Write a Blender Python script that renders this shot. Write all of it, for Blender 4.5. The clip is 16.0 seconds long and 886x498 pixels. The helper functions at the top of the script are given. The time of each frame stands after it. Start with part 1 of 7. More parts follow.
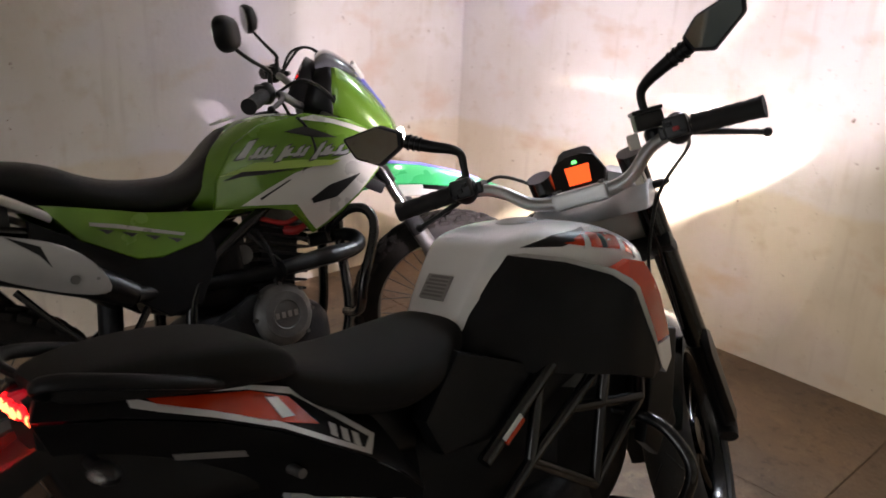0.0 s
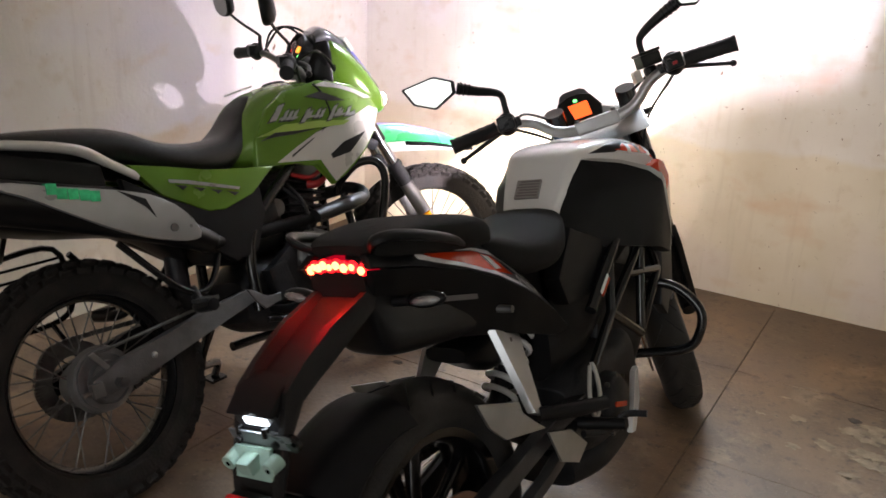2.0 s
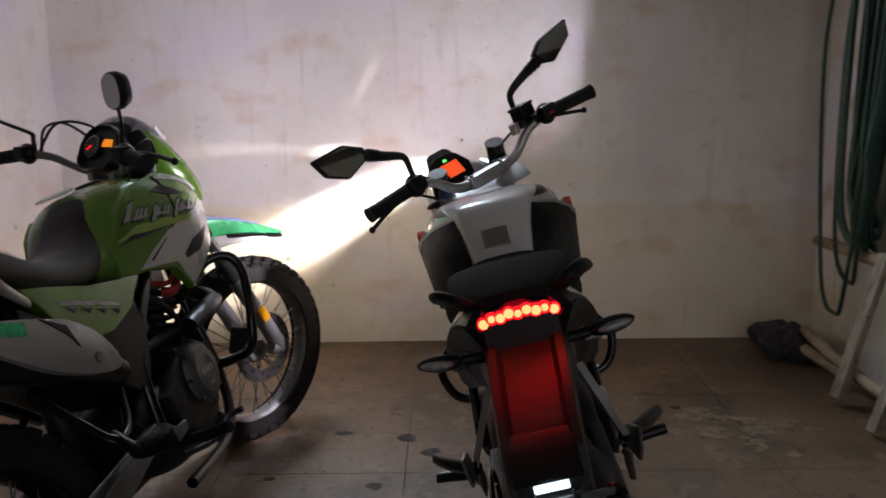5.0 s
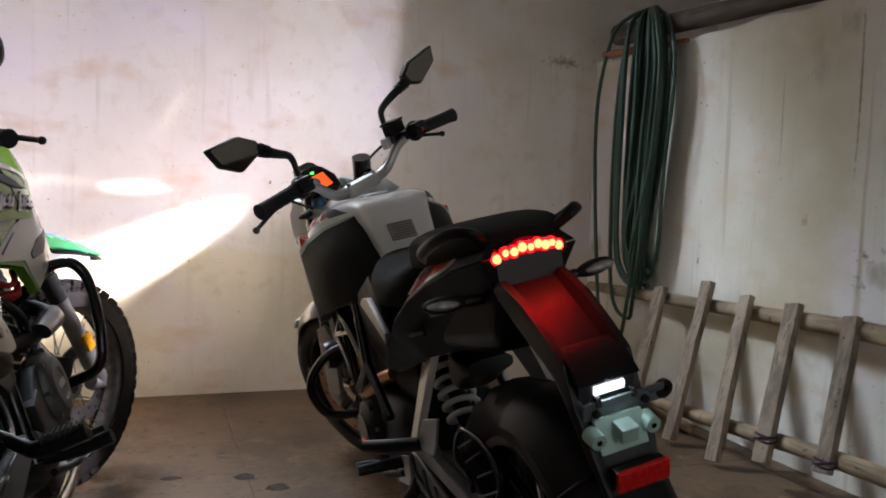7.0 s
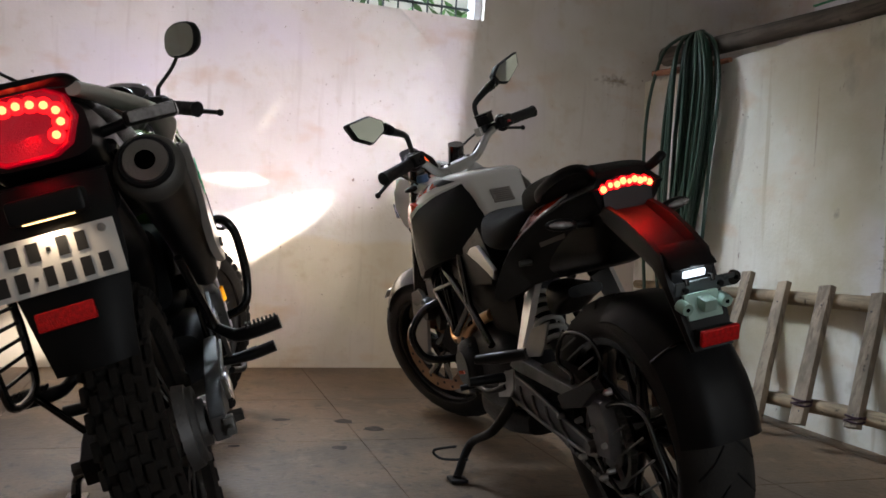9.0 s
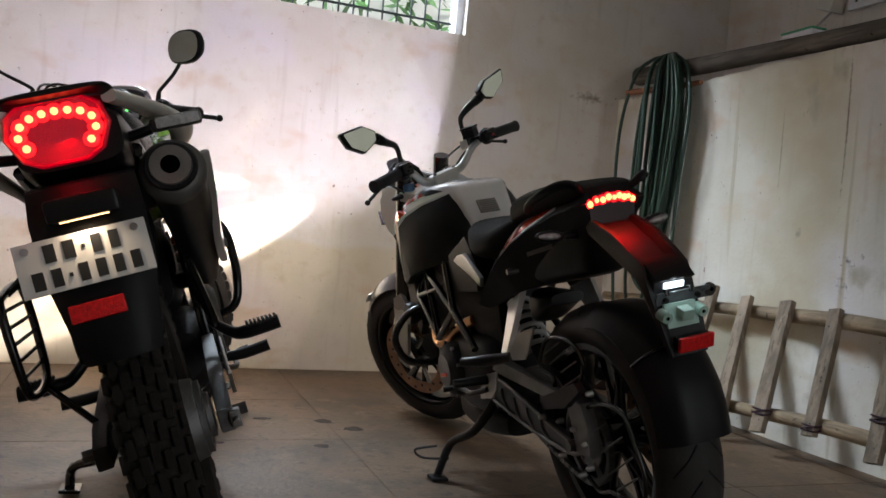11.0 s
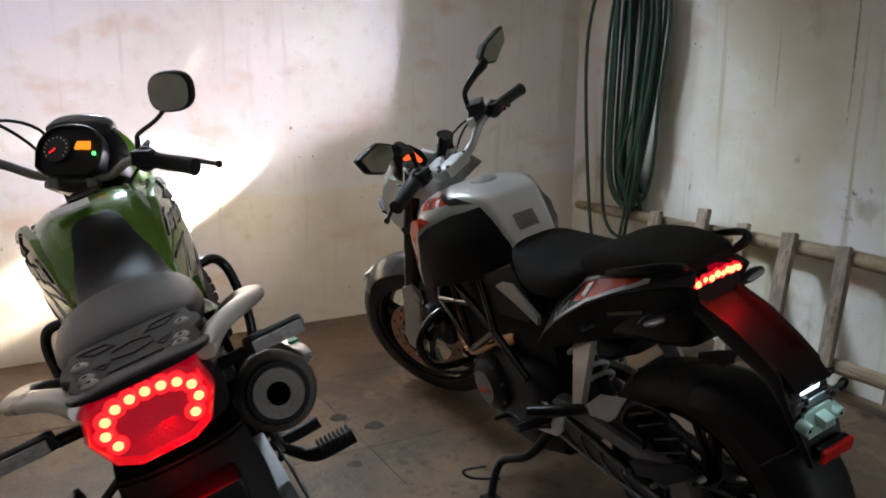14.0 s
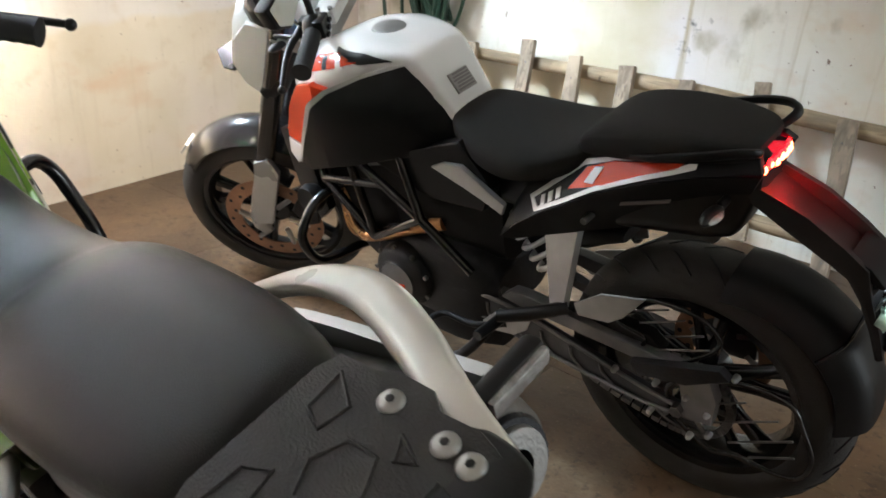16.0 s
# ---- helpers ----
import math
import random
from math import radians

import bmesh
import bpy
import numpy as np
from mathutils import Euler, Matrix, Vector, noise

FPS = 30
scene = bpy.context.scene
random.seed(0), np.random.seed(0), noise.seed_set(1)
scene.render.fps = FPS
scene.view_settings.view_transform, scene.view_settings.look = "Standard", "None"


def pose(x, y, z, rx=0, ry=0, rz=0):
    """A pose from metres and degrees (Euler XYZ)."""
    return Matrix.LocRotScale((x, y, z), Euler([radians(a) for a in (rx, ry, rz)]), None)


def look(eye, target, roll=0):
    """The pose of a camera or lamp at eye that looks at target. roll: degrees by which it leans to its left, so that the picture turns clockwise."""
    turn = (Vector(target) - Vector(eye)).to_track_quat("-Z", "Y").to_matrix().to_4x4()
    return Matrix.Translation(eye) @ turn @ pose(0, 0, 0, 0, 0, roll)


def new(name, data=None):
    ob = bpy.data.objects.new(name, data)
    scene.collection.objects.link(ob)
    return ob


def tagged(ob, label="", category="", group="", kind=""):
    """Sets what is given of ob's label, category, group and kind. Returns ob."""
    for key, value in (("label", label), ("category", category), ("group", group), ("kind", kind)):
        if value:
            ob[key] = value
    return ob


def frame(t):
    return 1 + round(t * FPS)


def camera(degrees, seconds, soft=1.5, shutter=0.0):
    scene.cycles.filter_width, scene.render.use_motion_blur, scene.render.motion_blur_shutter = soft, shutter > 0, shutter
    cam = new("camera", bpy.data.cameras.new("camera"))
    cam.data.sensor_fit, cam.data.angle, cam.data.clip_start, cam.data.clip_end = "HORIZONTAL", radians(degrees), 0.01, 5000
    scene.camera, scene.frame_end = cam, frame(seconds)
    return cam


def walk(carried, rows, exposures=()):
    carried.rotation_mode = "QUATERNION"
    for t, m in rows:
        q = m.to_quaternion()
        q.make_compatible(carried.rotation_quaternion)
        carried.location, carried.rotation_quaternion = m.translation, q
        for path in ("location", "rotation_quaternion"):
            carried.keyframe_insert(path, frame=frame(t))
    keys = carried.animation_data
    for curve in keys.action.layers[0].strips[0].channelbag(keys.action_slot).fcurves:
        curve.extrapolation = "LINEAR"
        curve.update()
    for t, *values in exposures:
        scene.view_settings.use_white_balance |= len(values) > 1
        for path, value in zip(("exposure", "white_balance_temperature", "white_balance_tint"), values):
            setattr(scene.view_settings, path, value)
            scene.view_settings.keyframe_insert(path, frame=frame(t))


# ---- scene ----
cam = camera(57.2, 16.0, soft=1.6, shutter=0.4)
SKY, DOOR, SIDE, BEAM_A, BEAM_B = 0.08, 14.0, 190.0, 240.0, 48.0
PATH = [
    (0, (0.281, 0.756, 1.356), (-1.082, 2.053, 0.677), 2.9),
    (0.5, (0.173, 0.569, 1.345), (-1.002, 2.033, 0.655), -0.2),
    (1, (0.151, 0.399, 1.327), (-0.913, 1.946, 0.637), 1.5),
    (1.5, (0.17, 0.2, 1.317), (-0.859, 1.774, 0.635), 3.9),
    (2, (0.101, 0.035, 1.278), (-0.884, 1.65, 0.627), 2.4),
    (2.5, (0.014, -0.059, 1.233), (-0.87, 1.65, 0.687), 0.5),
    (3, (-0.006, -0.068, 1.213), (-0.913, 1.647, 0.728), 2.4),
    (5.5, (-0.986, -0.187, 1.124), (-0.718, 1.758, 0.744), -0.1),
    (6, (-1.144, -0.146, 1.093), (-0.685, 1.77, 0.747), 1.4),
    (6.5, (-1.227, -0.135, 1.035), (-0.674, 1.771, 0.79), 0.4),
    (7, (-1.224, -0.149, 0.905), (-0.531, 1.722, 0.769), 2.1),
    (7.5, (-1.33, -0.306, 0.8), (-0.629, 1.567, 0.798), 2.7),
    (8, (-1.407, -0.352, 0.763), (-0.761, 1.541, 0.76), 1.9),
    (8.5, (-1.477, -0.414, 0.714), (-0.855, 1.486, 0.663), 3.0),
    (11, (-1.634, -0.544, 0.706), (-0.915, 1.322, 0.683), 5.0),
    (11.5, (-1.636, -0.54, 0.704), (-0.877, 1.31, 0.664), 3.5),
    (12, (-1.644, -0.537, 0.701), (-0.86, 1.302, 0.651), 3.6),
    (12.5, (-1.668, -0.477, 0.708), (-0.937, 1.382, 0.608), 5.0),
    (13, (-1.601, -0.24, 0.889), (-0.935, 1.631, 0.651), 5.8),
    (13.5, (-1.669, -0.157, 1.151), (-0.973, 1.692, 0.845), 4.5),
    (14, (-1.877, -0.11, 1.221), (-0.938, 1.598, 0.773), 0.5),
    (14.5, (-1.948, 0.037, 1.212), (-0.915, 1.667, 0.684), 2.9),
    (15, (-1.995, 0.231, 1.195), (-0.799, 1.701, 0.556), 3.1),
    (15.5, (-2.063, 0.444, 1.232), (-0.714, 1.714, 0.479), 1.8),
    (16, (-2.04, 0.62, 1.229), (-0.599, 1.712, 0.374), 3.7),
]
walk(cam, [(t, look(eye, target, roll)) for t, eye, target, roll in PATH], [(0.0, 0.58, 7050, 18), (1.0, 0.72, 7050, 18), (2.0, 1.15, 7000, 17), (2.5, 0.78, 6950, 17), (3.0, 0.72, 6950, 17), (5.5, -0.40, 6500, 18), (6.5, 0.2, 6650, 17), (8.0, 0.25, 6750, 15), (12.0, 0.48, 6700, 14), (13.0, 0.5, 6700, 15), (13.5, 0.15, 6500, 13), (15.0, 1.55, 6500, 12), (16.0, 1.95, 6600, 10)])

# world, daylight and exposure
world = bpy.data.worlds.new("world")
scene.world = world
world.use_nodes = True
wn = world.node_tree.nodes
sky = wn.new("ShaderNodeTexSky")
sky.sky_type, sky.sun_disc = "NISHITA", False
sky.sun_elevation, sky.sun_rotation = radians(50), radians(209)
world.node_tree.links.new(sky.outputs[0], wn["Background"].inputs[0])
wn["Background"].inputs[1].default_value = SKY

sun = new("sun", bpy.data.lights.new("sun", "SUN"))
sun.data.energy, sun.data.angle, sun.data.color = 2.0, radians(0.5), (1.0, 0.95, 0.88)
sun.matrix_world = look((-5, -9, 12), (0, 0, 0))

WALL_F, WALL_L, WALL_P, WALL_R, WALL_B, CEIL = 3.46, -2.50, 0.90, 1.62, -2.6, 2.75

# daylight through the open doorway behind, and from the sky through the high window
door_light = new("doorway_daylight", bpy.data.lights.new("doorway_daylight", "AREA"))
door_light.data.shape, door_light.data.size, door_light.data.size_y = "RECTANGLE", 1.4, 2.0
door_light.data.energy, door_light.data.color = DOOR, (0.86, 0.95, 1.0)
door_light.matrix_world = look((0.20, WALL_B + 0.05, 1.15), (-1.0, 2.6, 0.9))
side_light = new("window_daylight", bpy.data.lights.new("window_daylight", "AREA"))
side_light.data.shape, side_light.data.size, side_light.data.size_y = "RECTANGLE", 1.5, 0.45
side_light.data.energy, side_light.data.color = SIDE, (0.70, 0.86, 1.0)
side_light.data.spread = radians(140)
side_light.matrix_world = look((-1.75, WALL_F + 0.75, 3.16), (0.60, 1.7, 0.6))


# ---- materials ----
def mat(name, color, rough=0.5, metal=0.0, spread=0.12, scale=8.0, bump=0.0, bscale=120.0, coat=0.0, rspread=0.1, emit=None, power=0.0, gloss=0.5):
    m = bpy.data.materials.new(name)
    m.use_nodes = True
    t = m.node_tree
    b = t.nodes["Principled BSDF"]
    N, L = t.nodes.new, t.links.new
    tc = N("ShaderNodeTexCoord")
    n1, n2 = N("ShaderNodeTexNoise"), N("ShaderNodeTexNoise")
    n1.inputs["Scale"].default_value, n1.inputs["Detail"].default_value = scale, 6
    n2.inputs["Scale"].default_value, n2.inputs["Detail"].default_value = bscale, 3
    for n in (n1, n2):
        L(tc.outputs["Object"], n.inputs["Vector"])
    ramp = N("ShaderNodeValToRGB")
    c = color
    ramp.color_ramp.elements[0].position, ramp.color_ramp.elements[1].position = 0.3, 0.7
    ramp.color_ramp.elements[0].color = (*[max(0, v * (1 - spread)) for v in c], 1)
    ramp.color_ramp.elements[1].color = (*[min(1, v * (1 + spread)) for v in c], 1)
    L(n1.outputs["Fac"], ramp.inputs[0])
    L(ramp.outputs[0], b.inputs["Base Color"])
    mr = N("ShaderNodeMapRange")
    mr.inputs[3].default_value, mr.inputs[4].default_value = max(0.02, rough - rspread), min(1, rough + rspread)
    L(n1.outputs["Fac"], mr.inputs[0])
    L(mr.outputs[0], b.inputs["Roughness"])
    b.inputs["Metallic"].default_value = metal
    b.inputs["Coat Weight"].default_value = coat
    b.inputs["Specular IOR Level"].default_value = gloss
    b.inputs["Coat Roughness"].default_value = 0.08
    if bump:
        bp = N("ShaderNodeBump")
        bp.inputs["Strength"].default_value, bp.inputs["Distance"].default_value = bump, 0.004
        L(n2.outputs["Fac"], bp.inputs["Height"])
        L(bp.outputs[0], b.inputs["Normal"])
    if emit:
        b.inputs["Emission Color"].default_value = (*emit, 1)
        b.inputs["Emission Strength"].default_value = power
    return m


def wall_material(name, base, seed):
    """Whitewashed plaster: soft blotches, fine drips, specks and damp stains."""
    m = mat(name, base, 0.85, 0, 0.05, 1.7, 0.25, 60)
    t = m.node_tree
    b = t.nodes["Principled BSDF"]
    N, L = t.nodes.new, t.links.new
    ramp = [n for n in t.nodes if n.type == "VALTORGB"][0]
    tc = [n for n in t.nodes if n.type == "TEX_COORD"][0]

    def layer(scale, stretch, lo, hi, tint, prev, detail=5):
        mp = N("ShaderNodeMapping")
        mp.inputs["Scale"].default_value = stretch
        mp.inputs["Location"].default_value = (seed * 3.1, seed * 1.7, seed)
        n = N("ShaderNodeTexNoise")
        n.inputs["Scale"].default_value, n.inputs["Detail"].default_value = scale, detail
        L(tc.outputs["Object"], mp.inputs[0])
        L(mp.outputs[0], n.inputs["Vector"])
        r = N("ShaderNodeValToRGB")
        r.color_ramp.elements[0].position, r.color_ramp.elements[1].position = lo, hi
        L(n.outputs["Fac"], r.inputs[0])
        x = N("ShaderNodeMix")
        x.data_type, x.blend_type = "RGBA", "MIX"
        L(r.outputs[0], x.inputs[0])
        L(prev, x.inputs[6])
        x.inputs[7].default_value = (*tint, 1)
        return x.outputs[2]

    def stain(centre, radius, tint, prev, rough=0.7, scale=40.0, soft=0.25):
        """One stain with a ragged outline, of the given half sizes, at a place on the wall."""
        mp, nz, ln, ad, r, x = N("ShaderNodeMapping"), N("ShaderNodeTexNoise"), N("ShaderNodeVectorMath"), N("ShaderNodeMath"), N("ShaderNodeValToRGB"), N("ShaderNodeMix")
        mp.inputs["Scale"].default_value = [1 / v for v in radius]
        mp.inputs["Location"].default_value = [-c / v for c, v in zip(centre, radius)]
        L(tc.outputs["Object"], mp.inputs[0])
        ln.operation = "LENGTH"
        L(mp.outputs[0], ln.inputs[0])
        nz.inputs["Scale"].default_value, nz.inputs["Detail"].default_value, nz.inputs["Roughness"].default_value = scale, 5, 0.65
        L(tc.outputs["Object"], nz.inputs["Vector"])
        ad.operation = "MULTIPLY_ADD"
        ad.inputs[1].default_value = rough * 4
        L(nz.outputs["Fac"], ad.inputs[0])
        L(ln.outputs["Value"], ad.inputs[2])
        r.color_ramp.elements[0].position, r.color_ramp.elements[1].position = 0.5 - soft / 2, 0.5 + soft / 2
        r.color_ramp.elements[0].color, r.color_ramp.elements[1].color = (0.85, 0.85, 0.85, 1), (0, 0, 0, 1)
        hf = N("ShaderNodeMath")
        hf.operation = "MULTIPLY"
        hf.inputs[1].default_value = 0.5 / (1 + rough * 1.3)
        L(ad.outputs[0], hf.inputs[0])
        L(hf.outputs[0], r.inputs[0])
        x.data_type = "RGBA"
        L(r.outputs[0], x.inputs[0])
        L(prev, x.inputs[6])
        x.inputs[7].default_value = (*tint, 1)
        return x.outputs[2]

    o = ramp.outputs[0]
    o = layer(1.6, (1, 1, 1), 0.42, 0.78, (base[0] * 0.78, base[1] * 0.74, base[2] * 0.66), o)
    o = layer(5.0, (5, 5, 0.35), 0.58, 0.86, (base[0] * 0.76, base[1] * 0.72, base[2] * 0.68), o, 7)
    o = layer(14.0, (1, 1, 1), 0.56, 0.84, (base[0] * 0.82, base[1] * 0.76, base[2] * 0.67), o)
    o = layer(62.0, (1, 1, 0.7), 0.715, 0.75, (0.30, 0.215, 0.165), o, 3)
    o = layer(24.0, (1, 1, 0.6), 0.735, 0.76, (0.24, 0.17, 0.13), o, 5)
    o = layer(1.1, (1, 1, 1.2), 0.52, 0.70, (base[0] * 0.93, base[1] * 0.91, base[2] * 1.08), o, 3)
    o = layer(3.1, (1, 1, 1.8), 0.57, 0.72, (base[0] * 0.86, base[1] * 0.72, base[2] * 0.62), o)
    o = layer(60.0, (1, 1, 1), 0.72, 0.80, (base[0] * 0.6, base[1] * 0.55, base[2] * 0.50), o, 2)
    if seed == 1:
        sp, nz, ad, rr, mx = N("ShaderNodeSeparateXYZ"), N("ShaderNodeTexNoise"), N("ShaderNodeMath"), N("ShaderNodeValToRGB"), N("ShaderNodeMix")
        nz.inputs["Scale"].default_value, nz.inputs["Detail"].default_value = 5.0, 5
        L(tc.outputs["Object"], sp.inputs[0])
        L(tc.outputs["Object"], nz.inputs["Vector"])
        ad.operation = "MULTIPLY_ADD"
        ad.inputs[1].default_value = 0.10
        L(nz.outputs["Fac"], ad.inputs[0])
        L(sp.outputs[2], ad.inputs[2])
        rr.color_ramp.elements[0].position, rr.color_ramp.elements[1].position = 0.672, 0.70
        rr.color_ramp.elements[0].color, rr.color_ramp.elements[1].color = (1, 1, 1, 1), (0, 0, 0, 1)
        L(ad.outputs[0], rr.inputs[0])
        mx.data_type, mx.blend_type = "RGBA", "MULTIPLY"
        L(rr.outputs[0], mx.inputs[0])
        L(o, mx.inputs[6])
        mx.inputs[7].default_value = (0.97, 0.92, 0.80, 1)
        o = mx.outputs[2]
        for x, z, rx, rz, tint in ((-1.50, 0.40, 0.020, 0.014, (0.10, 0.06, 0.05)), (-1.62, 0.52, 0.010, 0.008, (0.12, 0.08, 0.07)), (-1.27, 0.65, 0.006, 0.012, (0.12, 0.08, 0.06)), (-1.02, 0.74, 0.040, 0.008, (0.34, 0.27, 0.22)), (-1.30, 0.27, 0.014, 0.010, (0.16, 0.10, 0.08)), (0.72, 1.57, 0.12, 0.035, (0.24, 0.17, 0.12))):
            o = stain((x, WALL_F, z), (rx, 0.05, rz), tint, o, 0.9)
    if seed == 2:
        o = layer(4.5, (3.5, 3.5, 0.10), 0.62, 0.74, (base[0] * 0.55, base[1] * 0.47, base[2] * 0.32), o, 6)
        o = layer(1.0, (1, 1, 1.3), 0.50, 0.66, (base[0] * 0.72, base[1] * 0.66, base[2] * 0.52), o, 7)
        o = layer(4.0, (1, 1, 0.8), 0.60, 0.70, (base[0] * 0.55, base[1] * 0.52, base[2] * 0.44), o, 9)
        for y, z, ry, rz, tint, rough in ((1.84, 1.30, 0.006, 0.34, (0.20, 0.15, 0.10), 0.5), (1.66, 1.42, 0.012, 0.16, (0.26, 0.20, 0.14), 0.6), (1.42, 1.25, 0.007, 0.30, (0.30, 0.23, 0.16), 0.5), (2.17, 1.22, 0.006, 0.20, (0.42, 0.34, 0.25), 0.5),
                                          (1.775, 0.755, 0.030, 0.030, (0.05, 0.05, 0.05), 1.6), (1.79, 0.665, 0.026, 0.050, (0.06, 0.06, 0.06), 1.6), (1.712, 0.785, 0.022, 0.014, (0.07, 0.06, 0.06), 1.4), (2.032, 0.861, 0.020, 0.022, (0.28, 0.24, 0.20), 0.6), (3.20, 1.59, 0.24, 0.022, (0.20, 0.14, 0.10), 0.7)):
            o = stain((WALL_P, y, z), (0.05, ry, rz), tint, o, rough)
    L(o, b.inputs["Base Color"])
    return m


def floor_material():
    """Trodden cement screed, brownish, with pale scuffs and dark stains."""
    m = mat("cement_floor", (0.172, 0.104, 0.056), 0.5, 0, 0.2, 1.3, 0.5, 60)
    t = m.node_tree
    b = t.nodes["Principled BSDF"]
    tc = [n for n in t.nodes if n.type == "TEX_COORD"][0]
    o = [n for n in t.nodes if n.type == "VALTORGB"][0].outputs[0]
    for i, (scale, lo, hi, tint, detail) in enumerate(((3.2, 0.47, 0.60, (0.082, 0.052, 0.030), 9), (6.5, 0.55, 0.66, (0.255, 0.178, 0.110), 10), (1.3, 0.46, 0.62, (0.108, 0.074, 0.050), 7), (18.0, 0.56, 0.68, (0.050, 0.031, 0.018), 8), (42.0, 0.57, 0.66, (0.072, 0.048, 0.030), 6), (110.0, 0.62, 0.75, (0.320, 0.225, 0.145), 2))):
        n, r, x = t.nodes.new("ShaderNodeTexNoise"), t.nodes.new("ShaderNodeValToRGB"), t.nodes.new("ShaderNodeMix")
        n.noise_dimensions = "4D"
        n.inputs["W"].default_value, n.inputs["Scale"].default_value, n.inputs["Detail"].default_value, n.inputs["Roughness"].default_value = i * 3.7, scale, detail, 0.62
        t.links.new(tc.outputs["Object"], n.inputs["Vector"])
        r.color_ramp.elements[0].position, r.color_ramp.elements[1].position = lo, hi
        r.color_ramp.elements[1].color = (0.8, 0.8, 0.8, 1)
        t.links.new(n.outputs["Fac"], r.inputs[0])
        x.data_type = "RGBA"
        t.links.new(r.outputs[0], x.inputs[0])
        t.links.new(o, x.inputs[6])
        x.inputs[7].default_value = (*tint, 1)
        o = x.outputs[2]
    t.links.new(o, b.inputs["Base Color"])
    for n in m.node_tree.nodes:
        if n.type == "MAP_RANGE":
            n.inputs[3].default_value, n.inputs[4].default_value = 0.42, 0.7
    return m


WHITEWASH = wall_material("whitewashed_plaster", (0.74, 0.70, 0.66), 1)
PARTITION = wall_material("partition_plaster", (0.80, 0.78, 0.71), 2)
FLOOR = floor_material()
CEILING = mat("ceiling_plaster", (0.65, 0.62, 0.58), 0.9, 0, 0.06, 3, 0.1)
BLACK = mat("black_plastic", (0.006, 0.006, 0.0065), 0.36, 0, 0.3, 14, 0.05, 400, gloss=0.35)
SATIN = mat("satin_black_plastic", (0.005, 0.005, 0.0055), 0.45, 0, 0.3, 20, 0.12, 700, gloss=0.22)
GLOSSBLACK = mat("gloss_black_paint", (0.004, 0.004, 0.0045), 0.22, 0, 0.2, 9, 0, 100, 0.25, 0.05, gloss=0.35)
BLACKTUBE = mat("black_powder_coat", (0.007, 0.007, 0.0075), 0.22, 0.0, 0.3, 30, 0.03, 300, 0.35, gloss=0.5)
VINYL = mat("black_seat_vinyl", (0.0055, 0.0052, 0.0052), 0.34, 0, 0.25, 6, 0.25, 900, gloss=0.32)
FABRIC = mat("grippy_seat_fabric", (0.0135, 0.0118, 0.0105), 0.72, 0, 0.3, 10, 0.6, 1100, gloss=0.18)
WHITE = mat("white_paint", (0.78, 0.78, 0.77), 0.22, 0, 0.03, 5, 0, 100, 0.7, 0.06)
ORANGE = mat("orange_decal", (0.62, 0.045, 0.010), 0.25, 0, 0.08, 8, 0, 100, 0.6, 0.05)
GREEN = mat("green_metallic_paint", (0.13, 0.27, 0.026), 0.26, 0.15, 0.1, 6, 0.02, 900, 0.7, 0.06)
TEAL = mat("green_fender_paint", (0.03, 0.42, 0.14), 0.28, 0.1, 0.1, 6, 0, 100, 0.6)
PURPLE = mat("blue_decal", (0.16, 0.16, 0.55), 0.3, 0, 0.1, 8)
LIME = mat("bright_green_decal", (0.02, 0.55, 0.22), 0.4, 0, 0.3, 60)
SILVERP = mat("silver_painted_plastic", (0.44, 0.44, 0.43), 0.3, 0.35, 0.08, 9, 0.03, 400, 0.4)
PEARL = mat("pearl_white_plastic", (0.62, 0.60, 0.55), 0.3, 0.2, 0.06, 7, 0.02, 300, 0.4)
ALU = mat("cast_aluminium", (0.46, 0.46, 0.45), 0.38, 0.9, 0.15, 14, 0.15, 260)
DULLALU = mat("weathered_aluminium", (0.27, 0.265, 0.255), 0.5, 0.8, 0.25, 11, 0.25, 200)
DARKALLOY = mat("dark_satin_alloy", (0.085, 0.086, 0.090), 0.42, 0.75, 0.25, 14, 0.2, 240)
SWINGMETAL = mat("grey_dusty_casting", (0.20, 0.197, 0.198), 0.5, 0.7, 0.3, 13, 0.25, 220)
CAPMETAL = mat("sooty_end_cap", (0.15, 0.145, 0.138), 0.55, 0.6, 0.25, 14, 0.2, 240)
CHROME = mat("bright_steel", (0.70, 0.70, 0.70), 0.16, 1.0, 0.06, 20, 0, 100)
HANGER = mat("polished_hanger_alloy", (0.52, 0.53, 0.54), 0.36, 0.85, 0.10, 18, 0.05, 300)
STEEL = mat("grimy_steel", (0.16, 0.155, 0.15), 0.45, 0.85, 0.3, 25, 0.2, 300)
DARKMETAL = mat("dark_engine_metal", (0.022, 0.022, 0.024), 0.5, 0.6, 0.35, 18, 0.3, 220)
ENGINE = mat("grey_engine_casting", (0.17, 0.17, 0.17), 0.5, 0.75, 0.3, 16, 0.3, 240)
COPPER = mat("heat_tinted_header", (0.62, 0.34, 0.17), 0.28, 1.0, 0.25, 12, 0.05, 200)
BRONZE = mat("bronze_brake_disc", (0.34, 0.20, 0.13), 0.4, 0.85, 0.2, 18, 0.05, 200)
RUBBER = mat("dusty_tyre_rubber", (0.022, 0.020, 0.018), 0.75, 0, 0.4, 9, 0.3, 200)
MUDRUBBER = mat("muddy_tyre_rubber", (0.017, 0.0135, 0.011), 0.9, 0, 0.6, 14, 0.6, 140)
GRIP = mat("grip_rubber", (0.013, 0.013, 0.013), 0.7, 0, 0.3, 40, 0.5, 500)
